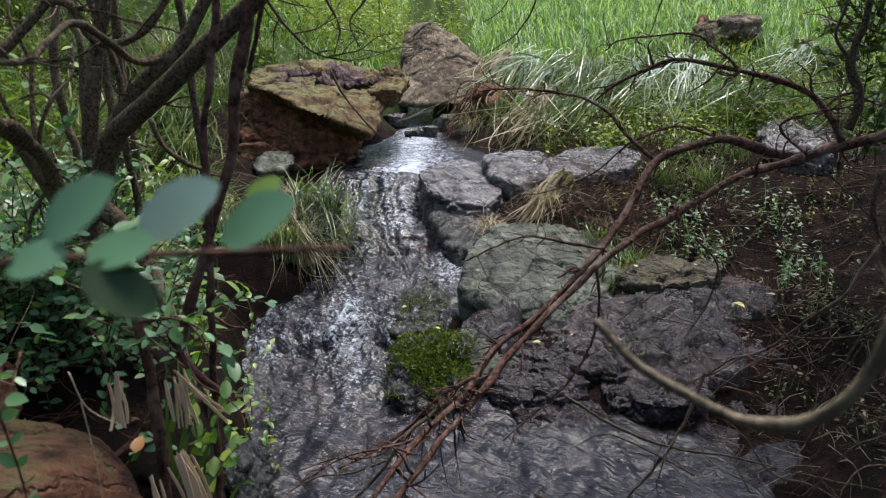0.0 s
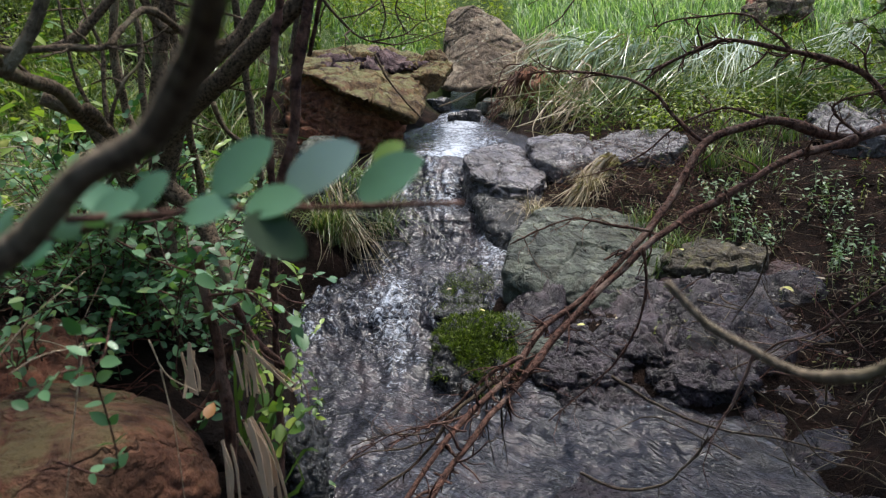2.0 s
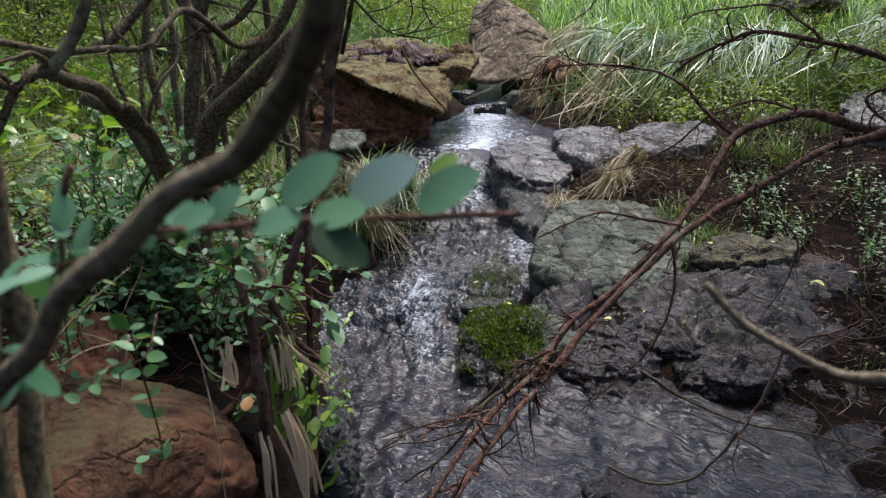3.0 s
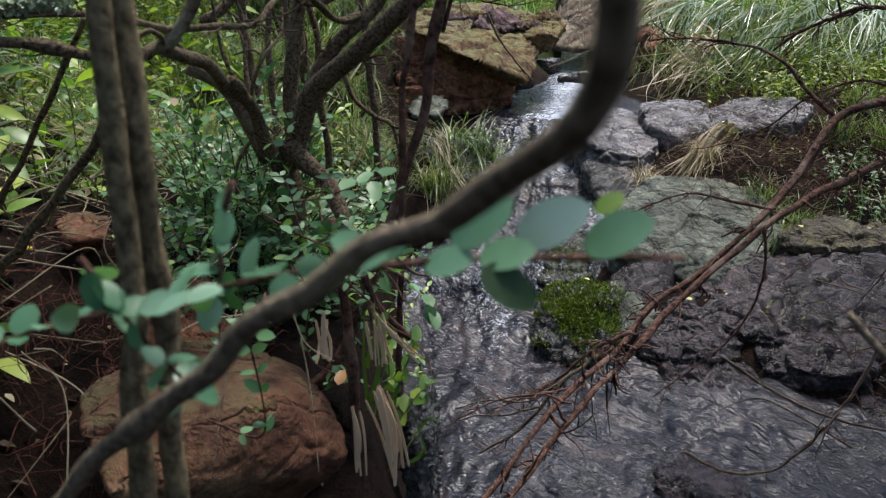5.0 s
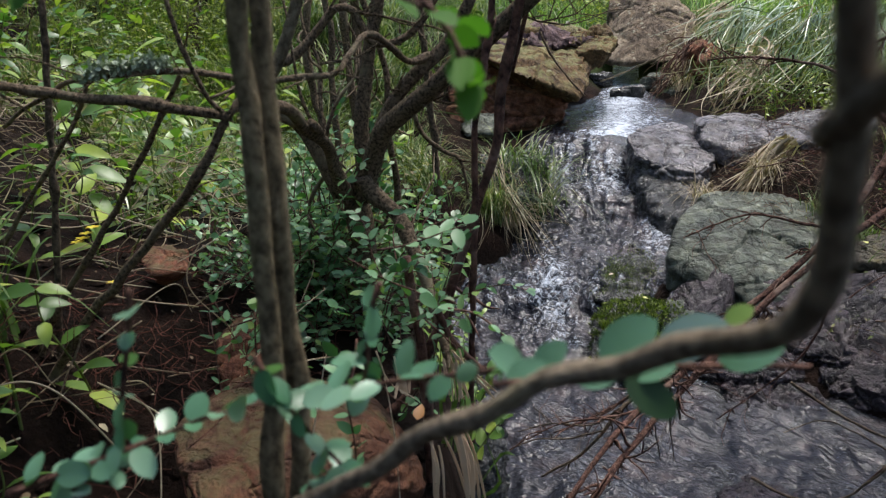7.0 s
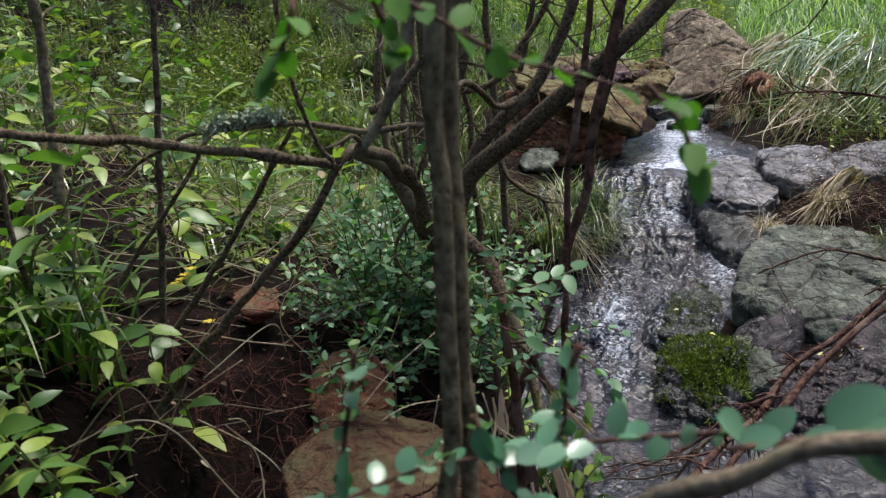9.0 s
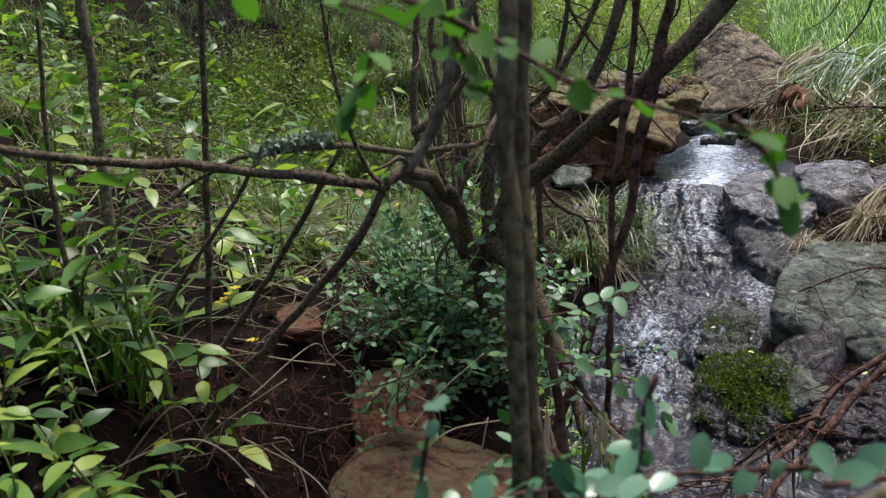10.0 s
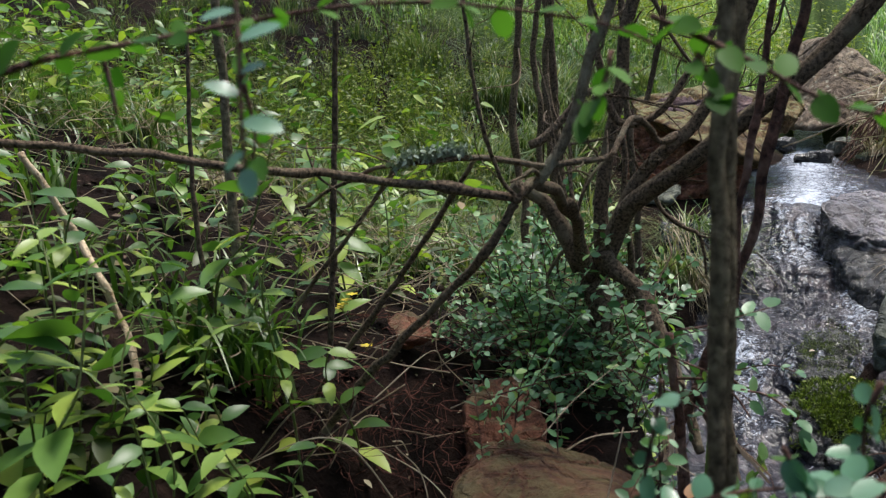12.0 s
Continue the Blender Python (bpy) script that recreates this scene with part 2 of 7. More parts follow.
MAT = dict(
    soil=ground_mat(),
    water=water_mat(),
    ochre=rock_mat("ochre sandstone", (0.1, 0.042, 0.02), (0.17, 0.105, 0.045), (0.26, 0.2, 0.09), moss=(0.14, 0.14, 0.05), moss_at=0.62, spots=(0.3, 0.29, 0.17)),
    tan=rock_mat("tan sandstone", (0.1, 0.07, 0.05), (0.22, 0.165, 0.115), (0.36, 0.29, 0.21), cracked=0.25, moss=(0.17, 0.18, 0.08), moss_at=0.68, spots=(0.4, 0.38, 0.28)),
    grey=rock_mat("grey-green stone", (0.055, 0.063, 0.05), (0.135, 0.15, 0.122), (0.225, 0.242, 0.2), 0.6, wet=0.25, moss=(0.08, 0.085, 0.03), moss_at=0.76, spots=(0.3, 0.33, 0.27)),
    olive=rock_mat("olive-brown stone", (0.05, 0.04, 0.03), (0.12, 0.1, 0.07), (0.2, 0.175, 0.125), 0.6, wet=0.2, moss=(0.13, 0.115, 0.035), moss_at=0.7, spots=(0.3, 0.3, 0.26)),
    purple=rock_mat("purple-brown stone", (0.042, 0.022, 0.023), (0.1, 0.056, 0.056), (0.18, 0.112, 0.108), 0.62, wet=0.25, spec=0.3, moss=(0.06, 0.055, 0.02), moss_at=0.84),
    wet=rock_mat("wet dark stone", (0.02, 0.02, 0.02), (0.05, 0.05, 0.052), (0.095, 0.095, 0.095), 0.36, wet=0.22, spec=0.6),
    slate=rock_mat("pale grey stone", (0.07, 0.062, 0.069), (0.152, 0.138, 0.151), (0.245, 0.225, 0.245), 0.42, wet=0.24, spec=0.55, cracked=0.5, spots=(0.36, 0.36, 0.36)),
    nearrock=rock_mat("olive and rust stained stone", (0.13, 0.046, 0.028), (0.195, 0.092, 0.052), (0.23, 0.158, 0.088), moss=(0.13, 0.105, 0.045), moss_at=0.66, scale=3.2, cracked=0.25),
    rust=rock_mat("rusty brown stone", (0.14, 0.05, 0.03), (0.29, 0.12, 0.07), (0.38, 0.2, 0.12), moss=(0.13, 0.105, 0.05), moss_at=0.64, scale=4, cracked=0.3),
    moss=rock_mat("moss", (0.02, 0.03, 0.006), (0.055, 0.075, 0.012), (0.12, 0.14, 0.03), 0.9, scale=14),
    bark=bark_mat("brown bark", (0.028, 0.02, 0.013), (0.265, 0.19, 0.125), lichen=(0.21, 0.172, 0.11), scale=190, stretch=(1, 1, 1)),
    lichenbark=bark_mat("lichen-crusted bark", (0.08, 0.064, 0.04), (0.25, 0.205, 0.135), lichen=(0.29, 0.265, 0.175), scale=90),
    saplingbark=bark_mat("olive-brown smooth bark", (0.06, 0.045, 0.026), (0.29, 0.225, 0.135), lichen=(0.27, 0.235, 0.145), scale=160),
    nearbark=bark_mat("smooth brown bark", (0.09, 0.07, 0.05), (0.34, 0.27, 0.19), lichen=(0.21, 0.175, 0.11), scale=230),
    canopy=leaf_mat("canopy leaf", [(0.0, (0.03, 0.07, 0.015)), (1.0, (0.08, 0.15, 0.03))], 0.45, 0.3),
    mossleaf=leaf_mat("moss tips", [(0.0, (0.022, 0.034, 0.006)), (0.5, (0.08, 0.115, 0.016)), (1.0, (0.22, 0.27, 0.045))], 0.7, 0.3),
    root=bark_mat("fine red roots", (0.05, 0.02, 0.015), (0.2, 0.08, 0.055), 0.8),
    flower=leaf_mat("yellow petals", [(0.0, (0.6, 0.42, 0.02)), (1.0, (0.75, 0.6, 0.05))], 0.5, 0.3),
    yellowleaf=leaf_mat("yellowed leaf", [(0.0, (0.4, 0.42, 0.08)), (1.0, (0.6, 0.55, 0.2))], 0.5, 0.2),
    orangeleaf=leaf_mat("dead orange leaf", [(0.0, (0.3, 0.12, 0.035)), (1.0, (0.42, 0.2, 0.06))], 0.5, 0.2),
    lichenleaf=leaf_mat("lichen", [(0.0, (0.2, 0.25, 0.18)), (1.0, (0.42, 0.47, 0.36))], 0.8, 0.1),
    herbblade=leaf_mat("broad grass blade", [(0.0, (0.05, 0.11, 0.02)), (1.0, (0.13, 0.2, 0.045))], 0.4, 0.35),
    # whitish stops paint the glints of bent blades into the grass colour
    palesheen=leaf_mat("grass with painted pale sheen", [(0.0, (0.22, 0.28, 0.17)), (1.0, (0.74, 0.77, 0.67))], 0.26, 0.2),
    bedrock=rock_mat("wet purple bedrock", (0.015, 0.011, 0.015), (0.046, 0.032, 0.042), (0.11, 0.08, 0.094), 0.44, wet=0.26, spec=0.5),
    crustmat=rock_mat("weathered crust", (0.05, 0.03, 0.034), (0.12, 0.078, 0.085), (0.2, 0.14, 0.145), 0.8, scale=6),
    nearleaf=leaf_mat("blue-green oval leaf", [(0.0, (0.034, 0.12, 0.048)), (0.5, (0.105, 0.24, 0.135)), (1.0, (0.22, 0.37, 0.25))], 0.34, 0.22, 0.15),
    # pale base colour stands in for sky sheen on one leaf
    glossleaf=leaf_mat("glossy leaf with painted sheen", [(0.0, (0.15, 0.24, 0.2)), (1.0, (0.18, 0.27, 0.23))], 0.3, 0.15, 0.8),
    darkleaf=leaf_mat("dark drooping leaf", [(0.0, (0.012, 0.045, 0.008)), (1.0, (0.02, 0.06, 0.012))], 0.5, 0.35),
    fresh=leaf_mat("fine fresh green leaf", [(0.0, (0.04, 0.075, 0.014)), (0.5, (0.14, 0.19, 0.036)), (1.0, (0.38, 0.41, 0.1))], 0.45, 0.4),
    overleaf=leaf_mat("thin green leaf", [(0.0, (0.04, 0.12, 0.018)), (1.0, (0.12, 0.26, 0.045))], 0.55, 0.45, 0.0, 0.15),
    sprig=leaf_mat("pale sprig leaf", [(0.0, (0.1, 0.17, 0.09)), (1.0, (0.26, 0.36, 0.22))], 0.4, 0.3),
    lime=leaf_mat("yellow-green leaf", [(0.0, (0.12, 0.17, 0.02)), (1.0, (0.36, 0.38, 0.06))], 0.5, 0.4),
    darkbark=bark_mat("dark bark", (0.032, 0.023, 0.015), (0.18, 0.13, 0.088), scale=130),
    redbark=bark_mat("red-brown bare twig", (0.03, 0.014, 0.011), (0.21, 0.105, 0.075), 0.6, lichen=(0.24, 0.155, 0.12), scale=75),
    pale=bark_mat("bleached wood", (0.46, 0.33, 0.2), (0.78, 0.62, 0.43), 0.6, scale=60),
    splinter=leaf_mat("torn pale wood", [(0.0, (0.34, 0.2, 0.11)), (0.5, (0.62, 0.43, 0.28)), (1.0, (0.8, 0.63, 0.46))], 0.6, 0.1, 0.0, 0.15),
    smallleaf=leaf_mat("small glossy leaf", [(0.0, (0.035, 0.1, 0.036)), (0.5, (0.12, 0.255, 0.105)), (0.85, (0.24, 0.41, 0.22)), (1.0, (0.28, 0.4, 0.11))], 0.38, 0.3, 0.05),
    herb=leaf_mat("soft green leaf", [(0.0, (0.05, 0.12, 0.025)), (0.5, (0.15, 0.27, 0.055)), (1.0, (0.42, 0.5, 0.09))], 0.38, 0.35),
    weed=leaf_mat("weed leaf", [(0.0, (0.055, 0.075, 0.024)), (0.55, (0.13, 0.165, 0.05)), (0.85, (0.27, 0.28, 0.1)), (1.0, (0.29, 0.21, 0.11))], 0.45, 0.4),
    grass=leaf_mat("long grass", [(0.0, (0.045, 0.09, 0.022)), (0.55, (0.12, 0.18, 0.05)), (0.85, (0.24, 0.27, 0.1)), (1.0, (0.38, 0.32, 0.19))], 0.28, 0.3),
    meadow=leaf_mat("meadow grass", [(0.0, (0.06, 0.12, 0.04)), (0.5, (0.2, 0.32, 0.13)), (0.85, (0.38, 0.48, 0.25)), (1.0, (0.64, 0.67, 0.5))], 0.45, 0.45),
    straw=leaf_mat("dead grass", [(0.0, (0.17, 0.115, 0.075)), (0.5, (0.34, 0.26, 0.17)), (1.0, (0.58, 0.49, 0.36))], 0.6, 0.2),
    litter=leaf_mat("fallen leaves", [(0.0, (0.04, 0.022, 0.013)), (0.55, (0.1, 0.058, 0.031)), (0.96, (0.17, 0.11, 0.06)), (1.0, (0.42, 0.36, 0.23))], 0.65, 0.1),
    woods=leaf_mat("woodland leaf", [(0.0, (0.025, 0.05, 0.012)), (0.6, (0.08, 0.13, 0.03)), (1.0, (0.24, 0.29, 0.06))], 0.5, 0.4),
)


# ---- builders ----
def mesh(name, verts, faces, smooth=True):
    me = bpy.data.meshes.new(name)
    me.from_pydata(np.asarray(verts).tolist(), [], faces if isinstance(faces, list) else faces.tolist())
    if smooth:
        me.shade_smooth()
    return me


def part(name, me, material, parent=None, label="", **tags):
    ob = new(name, me)
    if not me.materials:
        me.materials.append(MAT[material])
    if parent is not None:
        ob.parent = parent
    return tagged(ob, label=label, **tags)


def thing(name, at, label, category, group="", kind=""):
    ob = new(name)
    ob.location = at
    ob.empty_display_size = 0.1
    return tagged(ob, label, category, group, kind)


def joined(pieces):
    """One vertex and face list out of several."""
    v, f, n = [], [], 0
    for a, b in pieces:
        v.append(np.asarray(a))
        f += [tuple(i + n for i in q) for q in b]
        n += len(a)
    return np.concatenate(v), f


def smooth_line(points, step):
    """A Catmull-Rom line through the points, in steps of about that length."""
    p = np.asarray(points, float)
    p = np.vstack([2 * p[0] - p[1], p, 2 * p[-1] - p[-2]])
    out, ks = [], []
    for i in range(1, len(p) - 2):
        n = max(2, int(np.linalg.norm(p[i + 1] - p[i]) / step))
        for k in range(n):
            t = k / n
            out.append(0.5 * (2 * p[i] + (p[i + 1] - p[i - 1]) * t + (2 * p[i - 1] - 5 * p[i] + 4 * p[i + 1] - p[i + 2]) * t * t + (3 * p[i] - p[i - 1] - 3 * p[i + 1] + p[i + 2]) * t**3))
    out.append(p[-2])
    return np.array(out)


def tube(points, r0, r1, sides=9, knots=0.12, wobble=0.0, rng=None):
    """A tapered limb with uneven girth along a smooth line: vertices and faces."""
    rng = rng or np.random.RandomState(int(abs(points[0][0] * 977 + points[0][2] * 631)) + 3)
    line = smooth_line(points, max(r0 * 1.6, 0.006))
    n = len(line)
    if wobble:
        w = rng.randn(n, 3) * wobble
        for _ in range(4):
            w = (w + np.roll(w, 1, 0) + np.roll(w, -1, 0)) / 2.2
        w[0] = w[-1] = 0
        line = line + w
    tan = np.gradient(line, axis=0)
    tan /= np.linalg.norm(tan, axis=1)[:, None] + 1e-9
    ref = np.array([0.31, 0.82, 0.48])
    u = np.cross(tan, ref)
    u /= np.linalg.norm(u, axis=1)[:, None] + 1e-9
    v = np.cross(tan, u)
    s = np.linspace(0, 1, n)
    ang = np.linspace(0, 2 * np.pi, sides, endpoint=False)
    rough = rng.rand(n, sides) - 0.5
    for _ in range(3):
        rough = (rough + np.roll(rough, 1, 0) + np.roll(rough, -1, 0) + np.roll(rough, 1, 1)) / 3.2
    rad = (r0 + (r1 - r0) * s)[:, None] * (1 + knots * 3.0 * rough)
    # swollen nodes
    for c in rng.rand(max(1, n // 14)):
        rad *= 1 + 0.22 * np.exp(-(((s - c) * n / 1.6) ** 2))[:, None]
    ring = line[:, None] + rad[..., None] * (np.cos(ang)[None, :, None] * u[:, None] + np.sin(ang)[None, :, None] * v[:, None])
    verts = np.vstack([ring.reshape(-1, 3), line[:1], line[-1:]])
    a = np.arange(n - 1)[:, None] * sides + np.arange(sides)
    b = np.arange(n - 1)[:, None] * sides + (np.arange(sides) + 1) % sides
    faces = np.stack([a, b, b + sides, a + sides], -1).reshape(-1, 4).tolist()
    top, last = n * sides, (n - 1) * sides
    faces += [(top, (i + 1) % sides, i) for i in range(sides)]
    faces += [(top + 1, last + i, last + (i + 1) % sides) for i in range(sides)]
    return verts, faces


def leaves(base, along, up, length, width, stations=2, fold=0.25, droop=0.15, blunt=0.7):
    """Folded leaf blades: base points, directions, normals, lengths and widths, one row a leaf."""
    base, along, up = (np.asarray(a, float) for a in (base, along, up))
    n = len(base)
    along = along / (np.linalg.norm(along, axis=1)[:, None] + 1e-9)
    side = np.cross(along, up)
    side /= np.linalg.norm(side, axis=1)[:, None] + 1e-9
    up = np.cross(side, along)
    length, width = np.broadcast_to(length, n)[:, None], np.broadcast_to(width, n)[:, None]
    rows = [base]
    for k in range(stations):
        s = (k + 1) / (stations + 1)
        w = np.sin(np.pi * s**blunt) ** (0.8 if blunt < 0.8 else 0.55) * 0.5
        mid = base + along * length * s - up * length * droop * s * s
        lift = up * width * w * fold
        rows += [mid + side * width * w + lift, mid, mid - side * width * w + lift]
    rows.append(base + along * length - up * length * droop)
    per = len(rows)
    verts = np.stack(rows, 1).reshape(-1, 3)
    quads = [(0, 1, 2), (0, 2, 3)]
    for k in range(stations - 1):
        o = 1 + 3 * k
        quads += [(o, o + 3, o + 4, o + 1), (o + 1, o + 4, o + 5, o + 2)]
    o = 1 + 3 * (stations - 1)
    quads += [(o, per - 1, o + 1), (o + 1, per - 1, o + 2)]
    faces = []
    for i in range(n):
        faces += [tuple(q + i * per for q in f) for f in quads]
    return verts, faces


def blades(base, lean, height, width, segs=4, sag=0.5):
    """Grass blades: roots, sideways lean (x, y), heights, widths; sag bends the tips over."""
    base, lean = np.asarray(base, float), np.asarray(lean, float)
    n = len(base)
    height, width, sag = (np.broadcast_to(a, n).astype(float) for a in (height, width, sag))
    out = lean / (np.linalg.norm(lean, axis=1)[:, None] + 1e-9)
    side = np.stack([-out[:, 1], out[:, 0], 0 * out[:, 0]], 1)
    rows = []
    for k in range(segs + 1):
        s = k / segs
        p = base + np.c_[lean * (height * (s**1.5))[:, None], height * (s - sag * s**2.6)]
        w = (width * 0.5 * (1 - s**2.2))[:, None]
        rows += [p + side * w, p - side * w] if k < segs else [p]
    per = 2 * segs + 1
    verts = np.stack(rows, 1).reshape(-1, 3)
    quads = [(2 * k, 2 * k + 1, 2 * k + 3, 2 * k + 2) for k in range(segs - 1)] + [(2 * segs - 2, 2 * segs - 1, 2 * segs)]
    q4 = np.arange(n)[:, None] * per
    faces = []
    for q in quads:
        faces += (q4 + np.array(q)).tolist()
    return verts, faces


def rock(name, corners, material, label, seed=1, detail=5, sharp=40, rough=0.05, group="", strata=0.0, parent=None, category="rock", root=0.0, facets=1.0):
    """A broken stone that fills the hull of its corners; sharp: how crisp the arrises are; root: how deep it goes on into the ground."""
    c = np.asarray(corners, float)
    if root:
        c = np.vstack([c, c - (0, 0, root)])
    mid = (c.max(0) + c.min(0)) / 2 * 0.5 + c.mean(0) * 0.5
    bm = bmesh.new()
    for p in c - mid:
        bm.verts.new(p)
    bmesh.ops.convex_hull(bm, input=bm.verts)
    bm.normal_update()
    planes = [(f.normal.copy(), f.normal.dot(f.verts[0].co)) for f in bm.faces if f.calc_area() > 1e-6]
    bm.free()
    sign = np.sign(np.array([p[1] for p in planes]))[:, None]
    nor = np.array([p[0] for p in planes]) * sign
    off = np.maximum(np.abs(np.array([p[1] for p in planes])), 1e-3)
    bm = bmesh.new()
    bmesh.ops.create_icosphere(bm, subdivisions=detail, radius=1)
    dirs = np.array([v.co[:] for v in bm.verts])
    faces = [[v.index for v in f.verts] for f in bm.faces]
    bm.free()
    size = float(np.ptp(np.asarray(corners, float), axis=0).mean())
    q = np.maximum(dirs @ nor.T / off, 1e-6)
    top = q.max(1)
    w = (q / top[:, None]) ** sharp
    pos = dirs / (top * w.sum(1) ** (1 / sharp))[:, None]
    out = (w / w.sum(1)[:, None]) @ nor
    out /= np.linalg.norm(out, axis=1)[:, None] + 1e-9
    shift = Vector((seed * 7.3, seed * 3.1, seed * 1.7))
    flat = Vector((1.0, 1.0, 1.6))
    for i, p in enumerate(pos):
        v = Vector(p) / size
        v = v + 0.06 * noise.noise_vector(v * 3.0 + shift)
        n1 = noise.fractal(v * 2.0 + shift, 1.0, 2.1, 3)
        near, pts = noise.voronoi(v * flat * 2.6 + shift)
        a, o1 = noise.noise_vector(pts[0] * 5.3), v * flat * 2.6 + shift - pts[0]
        near2, pts2 = noise.voronoi(v * flat * 7.0 + shift)
        e, o2 = noise.noise_vector(pts2[0] * 3.7), v * flat * 7.0 + shift - pts2[0]
        n4 = noise.fractal(v * 16.0 + shift, 0.7, 2.1, 5)
        d = 0.9 * n1 + facets * (1.9 * a.dot(o1) + 0.9 * a.z + 0.8 * e.dot(o2) + 0.3 * e.z) + 0.22 * n4
        d -= facets * (0.75 * max(0.0, 1 - (near[1] - near[0]) / 0.07) + 0.3 * max(0.0, 1 - (near2[1] - near2[0]) / 0.1))
        if strata:
            lay = p[2] / size * 9 + 0.8 * n1
            d += strata * (min(1.0, (lay - math.floor(lay)) * 4) - 0.5)
        pos[i] = p + out[i] * (d * rough * size)
    ob = new(name, mesh(name, pos, faces))
    ob.location = mid
    ob.data.materials.append(MAT[material])
    if parent is not None:
        ob.parent = parent
        return ob
    return tagged(ob, label, category, group)


def chunk(centre, size, seed, turn=0.0, tilt=0.0):
    """Corners of a rough block: centre, sizes along x, y and z."""
    rng = np.random.RandomState(seed)
    c = np.array([(i, j, k) for i in (-1, 1) for j in (-1, 1) for k in (-1, 1)], float)
    c = np.vstack([c * (0.38 + 0.14 * rng.rand(8, 3)), rng.randn(5, 3) * 0.2 + [0, 0, 0.3]]) * size
    m = np.array(Euler((radians(tilt), 0, radians(turn))).to_matrix())
    return c @ m.T + centre


# ---- the lie of the land ----
def stream_level(y):
    return np.interp(y, [-8, 0, 1.5, 2.6, 3.2, 3.6, 3.85, 4.2, 4.45, 4.6, 4.8, 5.08, 5.3, 6.5, 8, 10, 14, 30], [-0.9, -0.4, -0.2, -0.01, 0.08, 0.19, 0.36, 0.45, 0.52, 0.6, 0.66, 0.86, 0.92, 1.0, 1.12, 1.3, 2.0, 5.0])


def left_edge(y):
    return np.interp(y, [-8, 0, 1.5, 2.6, 3.2, 3.7, 4.0, 4.6, 5.1, 5.6, 7, 8, 10], [0.6, 0.3, -0.3, -0.65, -0.88, -0.98, -0.76, -0.7, -0.7, -0.62, -0.42, -0.36, -0.4])


def right_edge(y):
    return np.interp(y, [-8, 0, 1.5, 2.6, 2.87, 3.0, 3.1, 3.3, 3.38, 3.46, 4.0, 4.6, 5.1, 5.6, 7, 8, 10], [1.3, 1.25, 1.2, 1.2, 1.16, 1.05, 0.85, 0.48, 0.1, -0.08, 0.12, 0.16, 0.3, 0.35, 0.0, -0.12, -0.1])


def land(x, y):
    """Height of the ground, without its roughness."""
    w = stream_level(y)
    dl, dr = left_edge(y) - x, x - right_edge(y)
    top_l = np.interp(y, [-4, 0.5, 1.5, 3, 4.3, 5, 6, 8, 10, 14, 30], [0.8, 0.92, 0.98, 0.76, 0.68, 0.82, 1.0, 1.35, 1.75, 2.5, 6])
    top_r = np.interp(y, [-4, 1.5, 2.5, 3.3, 4, 5, 6, 7, 8, 10, 14, 30], [0.3, 0.25, 0.14, 0.2, 0.44, 0.93, 1.12, 1.25, 1.45, 1.85, 2.65, 6])
    rise_l = np.where(dl < 0.28, (top_l - w) * np.clip(dl / 0.28, 0, 1) ** 0.7, top_l - w + np.interp(dl, [0.28, 1.0, 3, 8, 30, 400], [0, 0.2, 0.95, 3.2, 9, 60]))
    rise_r = np.where(dr < 0.4, (top_r - w) * np.clip(dr / 0.4, 0, 1) ** 0.8, top_r - w + np.interp(dr, [0.4, 2.0, 5, 30, 400], [0, 0.12, 0.3, 4, 60]))
    bed = -0.16 * np.clip(np.minimum(-dl, -dr) / 0.12, 0, 1)
    dip = 0.24 * np.exp(-((x + 0.6) ** 2 + (y - 0.68) ** 2) / 0.09)
    z = w - dip * (dl > 0) + np.where(dl > 0, rise_l, np.where(dr > 0, rise_r, bed))
    return z + np.maximum(y - 30, 0) * 0.15


def rough_at(x, y):
    v = Vector((x, y, 0))
    near = 1 / (1 + (x * x + y * y) / 900)
    return near * (0.05 * noise.fractal(v * 1.6, 1.0, 2.0, 3) + 0.022 * noise.fractal(v * 7, 1.0, 2.0, 3)) * (0.35 if left_edge(y) < x < right_edge(y) else 1.0)


def ground_z(x, y):
    return float(land(np.float64(x), np.float64(y))) + rough_at(x, y)


def build_ground():
    g = np.linspace(-1, 1, 381)
    xs = np.sinh(g * 7.2) / np.sinh(7.2) * 420 + g * 1.6
    ys = np.sinh(g * 7.0) / np.sinh(7.0) * 420 + g * 2.2 + 3.2
    X, Y = np.meshgrid(xs, ys)
    Z = land(X, Y)
    v = np.stack([X, Y, Z], -1).reshape(-1, 3)
    for p in v:
        p[2] += rough_at(p[0], p[1])
    n = len(g)
    a = (np.arange(n - 1)[:, None] * n + np.arange(n - 1)).ravel()
    part("ground", mesh("ground", v, np.stack([a, a + 1, a + n + 1, a + n], 1)), "soil", label="dark damp soil banks strewn with humus and roots", category="ground", kind="structure")


